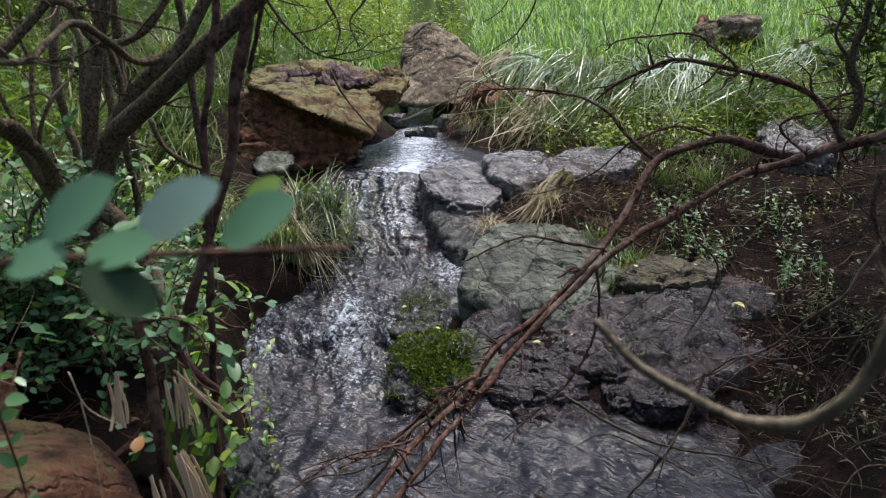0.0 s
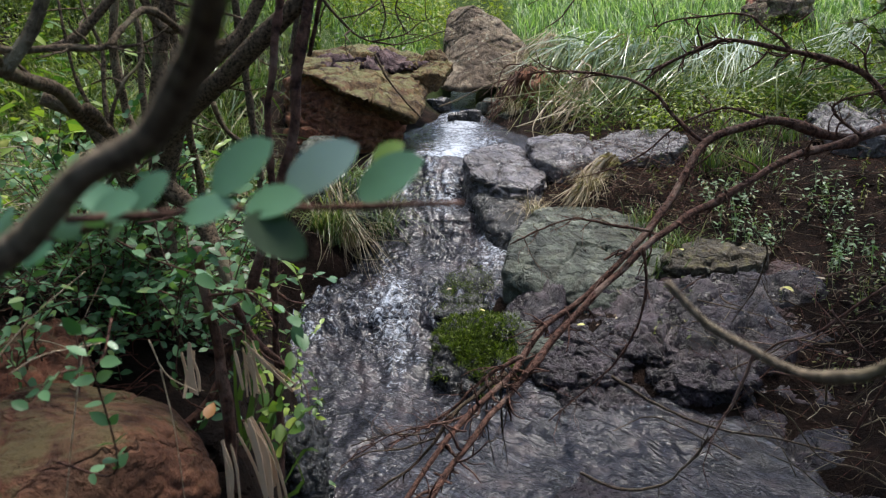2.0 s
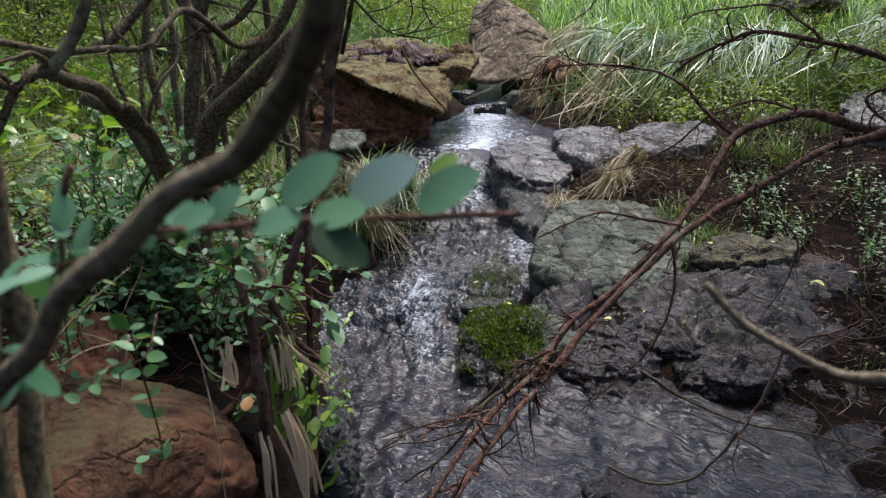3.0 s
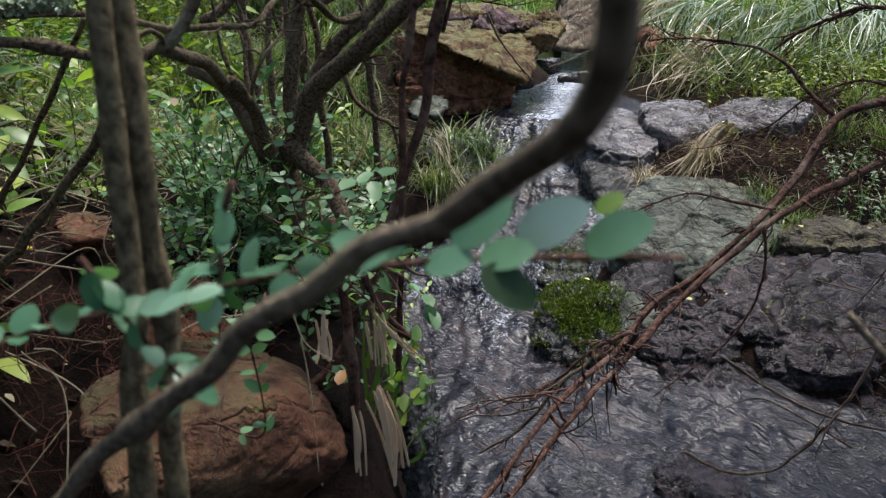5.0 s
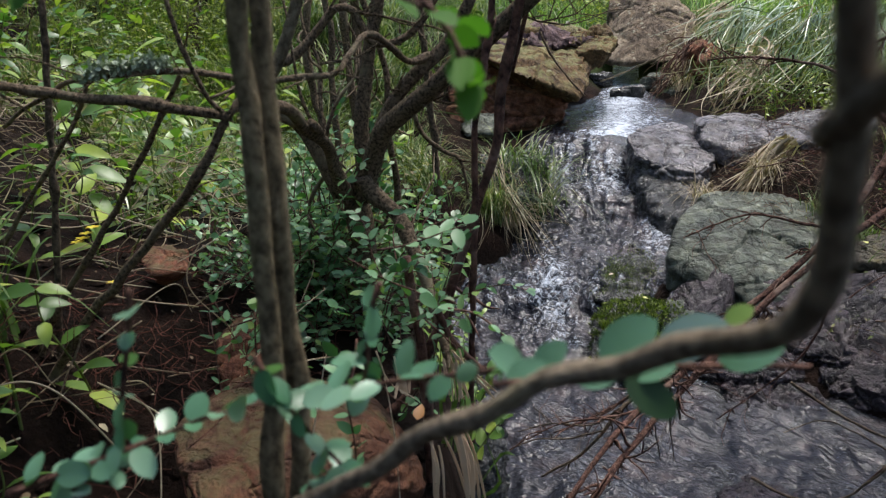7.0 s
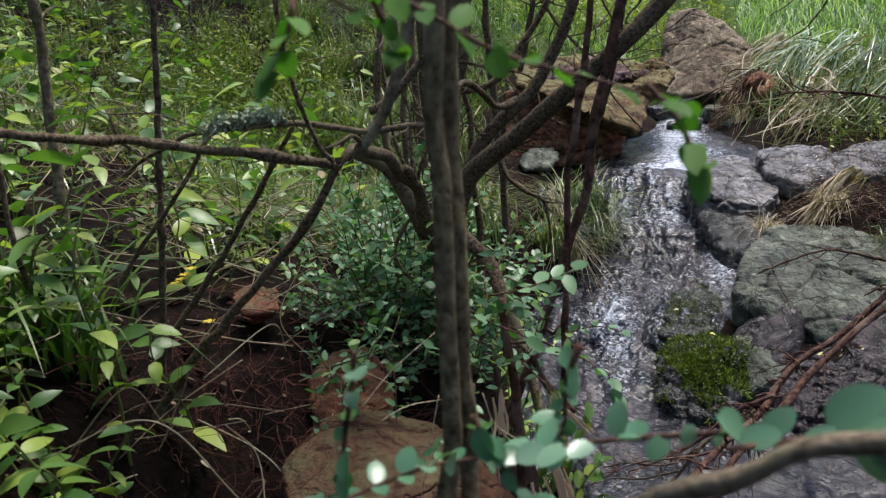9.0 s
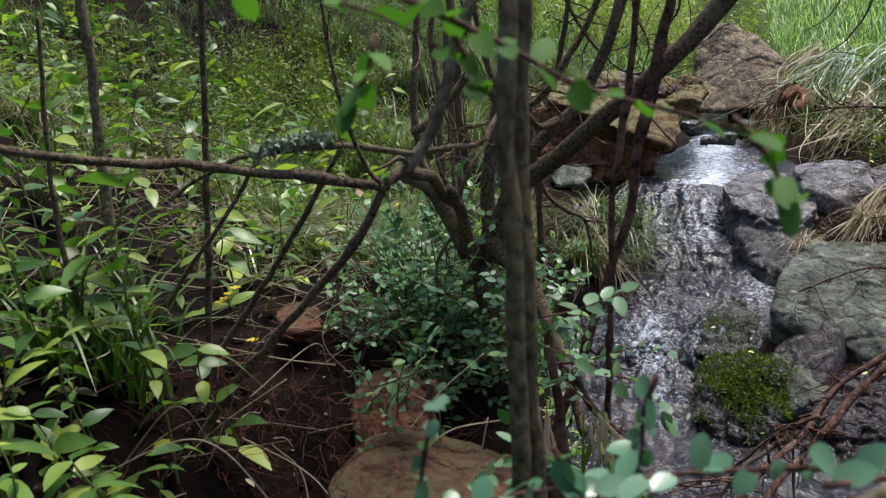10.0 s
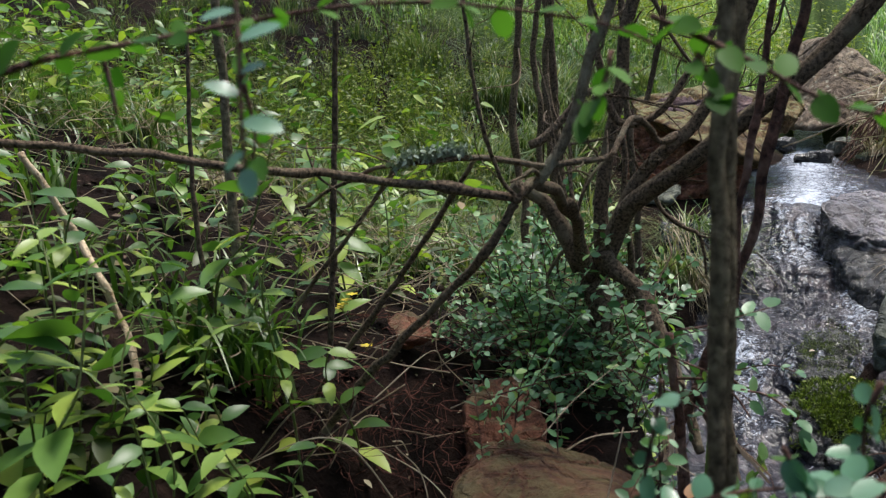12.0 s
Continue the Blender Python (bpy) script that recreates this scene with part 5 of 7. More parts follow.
# ---- leafy shrubs ----
def sprig(points, r, leaf, gap, rng, spread=0.9, wide=0.5):
    """A leafy shoot: its stem, and the base, direction, normal, length and width of its leaves."""
    stem = tube(points, r, r * 0.5, 6, rng=rng)
    line = smooth_line(points, gap)
    rows = []
    for k in range(1, len(line)):
        d = line[k] - line[k - 1]
        d = d / (np.linalg.norm(d) + 1e-9)
        side = np.cross(d, (0, 0, 1))
        side /= np.linalg.norm(side) + 1e-9
        for s in (1, -1):
            if rng.rand() < 0.12:
                continue
            way = d * (0.35 + 0.4 * rng.rand()) + side * s * spread + np.array((0, 0, 0.45)) * rng.randn() + rng.randn(3) * 0.2
            nor = np.array((0, -0.35, 1.0)) + rng.randn(3) * 0.45
            L = leaf * (0.7 + 0.5 * rng.rand())
            rows.append((line[k], way, nor, L, L * (wide + 0.12 * rng.rand())))
    return stem, rows


def leafy(name, label, base, shoots, leaf, gap, seed, stem_mat="redbark", leaf_mat_name="smallleaf", r=0.0014, stations=4, category="shrub", wide=0.5, blunt=0.8):
    t = thing(name, base, label, category)
    rng = R(seed)
    stems, rows = [], []
    for pts in shoots:
        s, q = sprig(pts, r, leaf, gap, rng, wide=wide)
        stems.append(s)
        rows += q
    if len(stems) <= 24:
        for v, f in stems:
            part("stem", mesh("stem", v - np.array(base), f), stem_mat, t)
    else:
        v, f = joined(stems)
        part("stem", mesh("stem", v - np.array(base), f), stem_mat, t, "many thin red-brown stems", kind="stuff")
    b, a, u, L, w = (np.array([q[i] for q in rows]) for i in range(5))
    v, f = leaves(b, a, u, L, w, stations, fold=0.18, droop=0.1, blunt=blunt)
    part("foliage", mesh("foliage", v - np.array(base), f), leaf_mat_name, t)
    return t


def shade_crown(tree, centre, size, n, seed, leaf=0.03):
    """An unseen leafy crown added above the limbs to shade what lies below."""
    rng = R(seed)
    c = np.array(centre) + rng.randn(n, 3) * size
    c[:, 2] = np.maximum(c[:, 2], centre[2] - size[2])
    b = np.repeat(c, 16, 0) + rng.randn(n * 16, 3) * 0.06
    L = leaf * (0.7 + 0.6 * rng.rand(len(b)))
    v, f = leaves(b, rng.randn(len(b), 3), rng.randn(len(b), 3) * 0.5 + (0, 0, 1), L, L * 0.55, 1, 0.2, 0.15)
    part("crown", mesh("crown", v - np.array(tree.location), f), "smallleaf", tree)


# added out of view to shade the near leaves on the left
shade_crown(shrub_tree, (-0.36, 1.3, 2.45), (0.28, 0.32, 0.16), 180, 45)

shoots_da = [
    [(-0.119, 0.194, 1.455), (-0.132, 0.196, 1.452), (-0.154, 0.201, 1.446), (-0.184, 0.207, 1.437), (-0.214, 0.210, 1.427)],
    [(-0.234, 0.199, 1.447), (-0.230, 0.202, 1.438), (-0.226, 0.204, 1.429), (-0.217, 0.209, 1.411), (-0.202, 0.205, 1.400)],
    [(-0.287, 0.199, 1.473), (-0.289, 0.198, 1.455), (-0.292, 0.195, 1.436), (-0.295, 0.193, 1.417), (-0.299, 0.190, 1.395)],
    [(-0.327, 0.161, 1.397), (-0.315, 0.174, 1.399), (-0.301, 0.187, 1.401), (-0.282, 0.203, 1.406), (-0.258, 0.208, 1.416), (-0.233, 0.212, 1.422)],
    [(-0.319, 0.170, 1.375), (-0.311, 0.178, 1.390), (-0.304, 0.184, 1.400)],
    [(-0.194, 0.241, 1.468), (-0.200, 0.239, 1.448), (-0.200, 0.238, 1.432), (-0.203, 0.237, 1.422)],
]
shoots_db = [
    [(-0.223, 0.206, 1.374), (-0.216, 0.209, 1.389), (-0.208, 0.213, 1.393)],
]
leafy("leafy_shoot", "near shoot of small oval blue-green leaves", (-0.202, 0.205, 1.399), shoots_da + shoots_db, 0.0148, 0.0105, 21, leaf_mat_name="nearleaf", stations=6, wide=0.62, blunt=0.95)
shoot = thing("leafy_shoot", (-0.029, 0.213, 1.455), "drooping shoot with a few large pale green oval leaves", "shrub")
o = np.array(shoot.location)
part("stem", mesh("stem", *[q if i else q - o for i, q in enumerate(tube([(-0.026, 0.213, 1.455), (-0.041, 0.211, 1.455), (-0.059, 0.207, 1.455), (-0.079, 0.200, 1.456), (-0.097, 0.192, 1.457), (-0.114, 0.182, 1.457), (-0.132, 0.170, 1.458)], 0.0009, 0.0013, 7))]), "redbark", shoot)
for ends in ([(-0.100, 0.190, 1.461), (-0.081, 0.188, 1.478)], [(-0.081, 0.199, 1.460), (-0.058, 0.197, 1.476)], [(-0.060, 0.203, 1.458), (-0.039, 0.196, 1.472)], [(-0.056, 0.218, 1.467), (-0.046, 0.220, 1.474)],
             [(-0.108, 0.186, 1.455), (-0.091, 0.184, 1.461)], [(-0.092, 0.194, 1.456), (-0.073, 0.192, 1.462)], [(-0.091, 0.189, 1.456), (-0.071, 0.187, 1.445)], [(-0.121, 0.184, 1.457), (-0.110, 0.185, 1.469)], [(-0.130, 0.178, 1.457), (-0.115, 0.176, 1.464)]):
    a0, a1 = np.array(ends)
    d = a1 - a0
    L = float(np.linalg.norm(d))
    # the long drooping leaf takes a darker green
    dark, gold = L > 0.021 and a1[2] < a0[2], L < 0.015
    v, f = leaves([a0 + d * 0.08 - o], [d], [(0.05, -0.7, 0.7)], L * 0.92, L * 0.58, 9, 0.1, 0.12, 0.95)
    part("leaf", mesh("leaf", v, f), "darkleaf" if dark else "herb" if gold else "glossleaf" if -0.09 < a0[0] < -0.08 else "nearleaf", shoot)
shoots_ea = [
    [(-0.528, 0.043, 1.616), (-0.511, 0.066, 1.626), (-0.499, 0.081, 1.630), (-0.475, 0.105, 1.636), (-0.454, 0.123, 1.641), (-0.427, 0.143, 1.646), (-0.397, 0.161, 1.648), (-0.370, 0.174, 1.646), (-0.340, 0.185, 1.641), (-0.305, 0.194, 1.632), (-0.277, 0.199, 1.616)],
    [(-0.293, 0.198, 1.637), (-0.275, 0.205, 1.628), (-0.253, 0.212, 1.616), (-0.227, 0.219, 1.600), (-0.202, 0.223, 1.591), (-0.178, 0.225, 1.584), (-0.154, 0.226, 1.576)],
    [(-0.165, 0.206, 1.585), (-0.153, 0.206, 1.571), (-0.146, 0.205, 1.556), (-0.143, 0.205, 1.551)],
    [(-0.315, 0.221, 1.625), (-0.318, 0.219, 1.610), (-0.326, 0.216, 1.596)],
    [(-0.276, 0.215, 1.622), (-0.270, 0.218, 1.608), (-0.266, 0.219, 1.596)],
]
shoots_eb = [
    [(-0.479, 0.155, 1.645), (-0.479, 0.155, 1.619), (-0.476, 0.157, 1.592), (-0.480, 0.154, 1.570)],
    [(-0.539, 0.126, 1.635), (-0.537, 0.128, 1.616), (-0.536, 0.129, 1.597)],
]
leafy("leafy_shoot", "overhanging red-stemmed shoot with bright green leaves", (-0.270, 0.200, 1.611), shoots_ea + shoots_eb, 0.0165, 0.0165, 22, leaf_mat_name="overleaf")


hanging = thing("leafy_shoot", (-0.425, 0.087, 1.656), "thin hanging shoot with pale blue-green oval leaves", "shrub")
o = np.array(hanging.location)
v, f = tube([(-0.425, 0.087, 1.656), (-0.421, 0.082, 1.636), (-0.418, 0.077, 1.615), (-0.416, 0.073, 1.595), (-0.414, 0.071, 1.578)], 0.0011, 0.0006, 7)
part("stem", mesh("stem", v - o, f), "redbark", hanging)
for a0, a1 in (((-0.414, 0.071, 1.583), (-0.409, 0.066, 1.573)), ((-0.418, 0.076, 1.609), (-0.428, 0.069, 1.615)), ((-0.420, 0.080, 1.629), (-0.404, 0.084, 1.635)), ((-0.416, 0.074, 1.600), (-0.400, 0.076, 1.597)), ((-0.418, 0.077, 1.617), (-0.409, 0.080, 1.621)), ((-0.422, 0.082, 1.640), (-0.432, 0.074, 1.638)), ((-0.415, 0.072, 1.589), (-0.420, 0.066, 1.583))):
    a0, d = np.array(a0), np.array(a1) - np.array(a0)
    L = float(np.linalg.norm(d))
    v, f = leaves([a0 - o], [d], [(0.1, -0.5, 0.8)], L, L * 0.6, 7, 0.12, 0.12, 0.9)
    part("leaf", mesh("leaf", v, f), "nearleaf", hanging)


def bush_shoots(centre, size, n, root, seed, stems=7):
    rng = R(seed)
    out = []
    for _ in range(n):
        d = rng.randn(3)
        d /= np.linalg.norm(d)
        e = np.array(centre) + d * np.array(size) * rng.rand() ** 0.4
        b = e - d * 0.12 - np.array((0, 0, 0.07)) + rng.randn(3) * 0.02
        m = (b + e) / 2 + rng.randn(3) * 0.02
        out.append([b, m, e, e + (e - m) * 0.6 - np.array((0, 0, 0.02))])
    for _ in range(stems):
        e = np.array(centre) + rng.randn(3) * np.array(size) * 0.4
        out.append([np.array(root) + rng.randn(3) * 0.03, (np.array(root) + e) / 2 + rng.randn(3) * 0.04, e])
    return out


bush_c = np.array((-0.690, 1.367, 1.177))
leafy("bush", "dense bush of small glossy dark green oval leaves", tuple(bush_c - (0, 0, 0.35)), bush_shoots(bush_c, (0.27, 0.27, 0.23), 270, bush_c - (0, 0, 0.33), 31), 0.02, 0.015, 31, r=0.0016, stations=2)
bush_d = np.array((-0.416, 0.989, 1.243))
leafy("bush", "low bush of dark green oval leaves among the stems", tuple(bush_d - (0, 0, 0.25)), bush_shoots(bush_d, (0.16, 0.18, 0.11), 9, bush_d - (0, 0, 0.25), 32, 2), 0.02, 0.018, 32, r=0.0014, stations=3)
bush_e = np.array((-0.338, 0.611, 1.296))
leafy("bush", "sparse bush of dark green oval leaves over the rock", tuple(bush_e - (0, 0, 0.2)), bush_shoots(bush_e, (0.13, 0.12, 0.05), 1, bush_e - (0, 0, 0.2), 33, 1), 0.018, 0.02, 33, r=0.0012, stations=3)
leafy("leafy_shoot", "thin shoot of pointed green leaves", (-0.286, 0.766, 1.253), [[(-0.399, 0.730, 1.331), (-0.359, 0.745, 1.303), (-0.323, 0.756, 1.285), (-0.279, 0.768, 1.253)], [(-0.352, 0.694, 1.352), (-0.319, 0.705, 1.357), (-0.284, 0.715, 1.369), (-0.261, 0.721, 1.377)], [(-0.288, 0.746, 1.273), (-0.258, 0.757, 1.264), (-0.228, 0.767, 1.237), (-0.219, 0.770, 1.218)]], 0.025, 0.02, 34, leaf_mat_name="smallleaf")


# ---- herbs, grass and litter ----
def herb(seed, height, n, leaf):
    """A soft upright herb: stem and pairs of pointed leaves."""
    rng = R(seed)
    top = np.array((rng.randn() * 0.15, rng.randn() * 0.15, 1.0)) * height
    pts = [np.zeros(3), top * 0.35 + rng.randn(3) * 0.02, top * 0.7 + rng.randn(3) * 0.02, top]
    stem = tube(pts, 0.0022, 0.001, 5, rng=rng)
    line = smooth_line(pts, height / n)
    rows = []
    for k in range(1, len(line)):
        a0 = rng.rand() * 6.3
        for s in (0, math.pi):
            a = a0 + s + rng.randn() * 0.3
            L = leaf * (0.55 + 0.6 * rng.rand()) * (1.15 - 0.45 * k / len(line))
            rows.append((line[k], (math.cos(a), math.sin(a), 0.25 + 0.35 * rng.randn()), (rng.randn() * 0.3, rng.randn() * 0.3, 1), L, L * (0.4 + 0.14 * rng.rand())))
    b, a, u, L, w = (np.array([q[i] for q in rows]) for i in range(5))
    return mesh("stem", *stem), mesh("foliage", *leaves(b, a, u, L, w, 4, fold=0.22, droop=0.3, blunt=0.75))


def make_herb(seed, height, n, leaf, label, material="herb"):
    s, f = herb(seed, height, n, leaf)
    t = thing("herb", (0, 0, -50), label, "herb", "herbs on the bank")
    part("stem", s, "weed", t)
    part("foliage", f, material, t)
    return t


herbs = [make_herb(100 + k, h, n, L, lab, m) for k, (h, n, L, lab, m) in enumerate((
    (0.3, 7, 0.074, "leafy bright green herb with pointed leaves", "herb"), (0.24, 6, 0.066, "leafy bright green herb with pointed leaves", "herb"),
    (0.16, 5, 0.046, "low green herb with broad leaves", "weed"), (0.36, 10, 0.05, "tall thin green herb", "herb"), (0.14, 4, 0.045, "small green seedling herb", "weed")))]
rng = R(77)
placed = 0
while placed < 280:
    x, y = -0.55 - 2.3 * rng.rand() ** 1.3, 0.2 + 2.9 * rng.rand()
    if placed < 35:
        az, d = radians(38 + 26 * rng.rand()), 0.75 + 0.6 * rng.rand()
        x, y = -0.2 - d * math.sin(az), -0.12 + d * math.cos(az)
    d = math.hypot(x + 0.15, y + 0.1)
    az = math.degrees(math.atan2(-x, y))
    if d < 0.72 or (az < 32 and d < 1.8) or (az < 37 and d < 1.5 and rng.rand() < 0.6) or (az < 33 and rng.rand() < 0.5) or (az < 44 and d < 2.0 and rng.rand() < 0.65):
        continue
    ob = herbs[rng.randint(5)]
    m = pose(x, y, ground_z(x, y) - 0.01, rng.randn() * 8, rng.randn() * 8, rng.rand() * 360)
    c = copy_thing(ob, m)
    s = 0.75 + 0.5 * rng.rand()
    c.scale = (s, s, s)
    placed += 1
for o in herbs:
    for ch in list(o.children):
        bpy.data.objects.remove(ch)
    bpy.data.objects.remove(o)


def tuft_mesh(seed, n, height, width, lean, sag):
    rng = R(seed)
    b = np.c_[rng.randn(n, 2) * 0.05, np.zeros(n) - 0.02]
    a = rng.rand(n) * 2 * np.pi
    ln = np.stack([np.cos(a), np.sin(a)], 1) * (lean * (0.3 + rng.rand(n)))[:, None]
    return mesh("blades", *blades(b, ln, height * (0.55 + 0.6 * rng.rand(n)), width * (0.7 + 0.6 * rng.rand(n)), 6, sag * (0.4 + 0.9 * rng.rand(n))))


def tuft(me, material, at, turn, s, label, name="grass_tuft", group="grass tufts", tilt=0):
    ob = part(name, me, material, None, label, category="grass", group=group)
    ob.location, ob.rotation_euler, ob.scale = at, (radians(tilt), 0, radians(turn)), (s, s, s)
    return ob


long_grass = [tuft_mesh(200 + k, 170, 0.55, 0.007, 0.75, 0.75) for k in range(4)]
broad_grass = [tuft_mesh(230 + k, 26, 0.42, 0.014, 0.7, 0.7) for k in range(3)]
short_grass = [tuft_mesh(210 + k, 90, 0.28, 0.005, 0.6, 0.5) for k in range(3)]
dry_grass = [tuft_mesh(220 + k, 130, 0.45, 0.006, 0.9, 1.1) for k in range(2)]
rng = R(5)
for k, (p, s) in enumerate(zip([(1.975, 6.088, 1.207), (2.428, 6.778, 1.340), (3.094, 6.279, 1.352), (3.118, 5.817, 1.322), (0.542, 8.984, 1.659), (3.664, 8.221, 1.702), (3.816, 7.595, 1.635)], [1.0, 1.1, 1.1, 1.0, 0.9] * 5)):
    tuft(long_grass[k % 4], "grass", (p[0], p[1], ground_z(p[0], p[1])), rng.rand() * 360, s * (0.65 + 0.25 * rng.rand()), "arching tuft of long green grass on the bank")
for k, p in enumerate([(-1.611, 4.944, 1.069), (-1.578, 4.107, 1.083), (-1.925, 5.471, 1.217), (-1.460, 3.508, 1.017), (-1.404, 4.381, 0.992), (-1.752, 3.817, 1.002), (-2.218, 6.639, 1.481), (-2.333, 6.067, 1.399), (-1.235, 4.223, 0.949), (-1.717, 7.814, 1.745), (-2.417, 4.940, 1.140), (-2.126, 3.966, 1.069), (-0.738, 4.540, 0.858), (-0.866, 4.518, 0.845), (-0.641, 4.555, 0.856), (-0.863, 4.110, 0.536), (-1.764, 3.366, 1.061), (-3.193, 6.229, 1.353), (-2.975, 6.885, 1.528)]):
    tuft(long_grass[k % 4], "grass", (p[0], p[1], ground_z(p[0], p[1])), rng.rand() * 360, 0.75 + 0.35 * rng.rand(), "arching tuft of long grass on the shaded bank")
for k, p in enumerate([(0.602, 4.600, 0.738), (0.324, 6.892, 1.168), (0.232, 7.096, 1.208), (0.244, 6.696, 1.060), (-0.769, 4.434, 0.857), (-0.786, 4.228, 0.731), (0.283, 4.491, 0.683)]):
    tuft(dry_grass[k % 2], "straw", (p[0], p[1], ground_z(p[0], p[1]) + 0.02), rng.rand() * 360, 0.6 + 0.2 * rng.rand(), "clump of dead straw-coloured grass", "dead_grass", "dead grass")
for k, p in enumerate([(1.848, 6.752, 1.293), (1.887, 6.533, 1.186), (2.048, 6.694, 1.248), (2.043, 7.320, 1.479), (2.195, 6.962, 1.384), (2.326, 7.863, 1.586), (1.144, 7.513, 1.478), (0.982, 7.939, 1.586), (0.752, 7.864, 1.559), (3.592, 7.814, 1.692)]):
    tuft(long_grass[k % 4], "palesheen", (p[0], p[1], ground_z(p[0], p[1])), rng.rand() * 360, 0.6 + 0.3 * rng.rand(), "sheaf of grass bent over the bank, its sheen painted pale")
for k in range(14):
    az, d = radians(42 + 24 * rng.rand()), 1.0 + 1.6 * rng.rand()
    x, y = -0.15 - d * math.sin(az), -0.1 + d * math.cos(az)
    tuft(broad_grass[k % 3], "herbblade", (x, y, ground_z(x, y)), rng.rand() * 360, 0.42 + 0.3 * rng.rand(), "tuft of broad bright green grass blades", "broad_grass", "broad grass")
for k in range(18):
    x, y = -0.75 - 2.6 * rng.rand() ** 1.2, 0.9 + 3.6 * rng.rand()
    if x < left_edge(y) - 0.3 and (x < -2.2 or k % 3 == 0):
        tuft(dry_grass[k % 2], "straw", (x, y, ground_z(x, y)), rng.rand() * 360, 0.4 + 0.3 * rng.rand(), "clump of dead straw-coloured grass on the bank", "dead_grass", "dead grass")
for k in range(16):
    az, d = radians(15 + 19 * rng.rand()), 4.6 + 2.6 * rng.rand()
    x, y = -0.16 - d * math.sin(az), -0.1 + d * math.cos(az)
    if not (-1.7 < x < -0.3 and 4.2 < y < 6.9):
        tuft(long_grass[k % 4], "palesheen" if k % 3 == 0 else "grass", (x, y, ground_z(x, y)), rng.rand() * 360, 0.9 + 0.5 * rng.rand(), "tall arching tuft of long grass up the slope")
for k in range(22):
    az, d = radians(22 + 15 * rng.rand()), 2.6 + 2.0 * rng.rand()
    x, y = -0.16 - d * math.sin(az), -0.1 + d * math.cos(az)
    tuft(long_grass[k % 4], "palesheen" if k % 4 == 0 else "grass", (x, y, ground_z(x, y)), rng.rand() * 360, 0.5 + 0.35 * rng.rand(), "arching tuft of long grass on the shaded bank")
for k in range(26):
    x, y = -1.9 - 2.2 * rng.rand(), 1.4 + 2.8 * rng.rand()
    tuft(long_grass[k % 4], "palesheen" if k % 5 == 0 else "grass", (x, y, ground_z(x, y)), rng.rand() * 360, 0.45 + 0.35 * rng.rand(), "arching tuft of long grass on the shaded bank")
for k in range(210):
    x, y = -0.9 - 4.5 * rng.rand() ** 1.3, 1.2 + 5.5 * rng.rand()
    if x > left_edge(y) - 0.25 or (-1.7 < x and 4.2 < y) or (x > -2.3 and y < 3.4):
        continue
    tuft(short_grass[k % 3], "grass", (x, y, ground_z(x, y)), rng.rand() * 360, 0.6 + 0.6 * rng.rand(), "small tuft of grass on the bank")
for k, p in enumerate([(0.890, 4.105, 0.723), (0.974, 4.085, 0.757), (1.036, 3.967, 0.734), (0.879, 3.902, 0.673), (0.870, 4.313, 0.747), (1.041, 1.938, 0.631), (1.081, 1.916, 0.704), (1.592, 4.740, 0.985), (1.374, 4.807, 0.943), (1.870, 5.066, 1.131), (1.549, 5.069, 1.058)]):
    tuft(short_grass[k % 3], "grass", (p[0], p[1], ground_z(p[0], p[1])), rng.rand() * 360, 0.8 + 0.4 * rng.rand(), "small tuft of grass on the dark bank")


def scatter(n, box, seed, keep):
    rng = R(seed)
    out = []
    while len(out) < n:
        x, y = box[0] + (box[1] - box[0]) * rng.rand(), box[2] + (box[3] - box[2]) * rng.rand()
        if keep(x, y, rng.rand()):
            out.append((x, y, ground_z(x, y)))
    return np.array(out), rng


# meadow beyond the stream
patchy = lambda x, y: noise.noise(Vector((x * 1.3, y * 1.3, 4)))
p, rng = scatter(45000, (-5, 14, 5.2, 24), 301, lambda x, y, q: (x > right_edge(y) + 0.5 or (y > 6.3 and x < left_edge(y) - 0.3)) and q < 1.25 - (y - 6) / 24 and abs(x) < 1.2 + 0.62 * y and (y > 8.6 + 0.4 * math.sin(x * 3) or (y > 5.6 and patchy(x, y) > 0.22)))
v, f = blades(p, rng.randn(len(p), 2) * 0.45, 0.16 + 0.22 * rng.rand(len(p)), 0.006 + 0.0006 * p[:, 1], 3, 0.25 + 0.3 * rng.rand(len(p)))
part("meadow_grass", mesh("meadow_grass", v, f), "meadow", label="bright green meadow grass on the far slope", category="grass", kind="stuff")


# leafy weeds on the shaded bank
def weeds(name, n, box, seed, keep, leaf, height, material, label, stations):
    p, rng = scatter(n, box, seed, keep)
    b, a, u, L, roots, leans, tall = [], [], [], [], [], [], []
    for q in p:
        h = height * (0.3 + 0.9 * rng.rand())
        lean = rng.randn(2) * 0.35
        roots.append(q)
        leans.append(lean)
        tall.append(h)
        for k in range(5):
            s = (k + 1) / 5
            ang = k * 2.4 + rng.rand() * 6.3
            b.append(q + np.array((lean[0] * h * s, lean[1] * h * s, h * s)))
            a.append((math.cos(ang), math.sin(ang), 0.3 * rng.randn()))
            u.append((rng.randn() * 0.4, rng.randn() * 0.4, 1))
            L.append(leaf * (0.5 + 0.8 * rng.rand()))
    L = np.array(L)
    v, f = joined([leaves(b, a, u, L, L * 0.45, stations, 0.2, 0.25), blades(np.array(roots), np.array(leans) * 1.1, np.array(tall), 0.004, 2, 0.1)])
    part(name, mesh(name, v, f), material, label=label, category="weeds", kind="stuff")


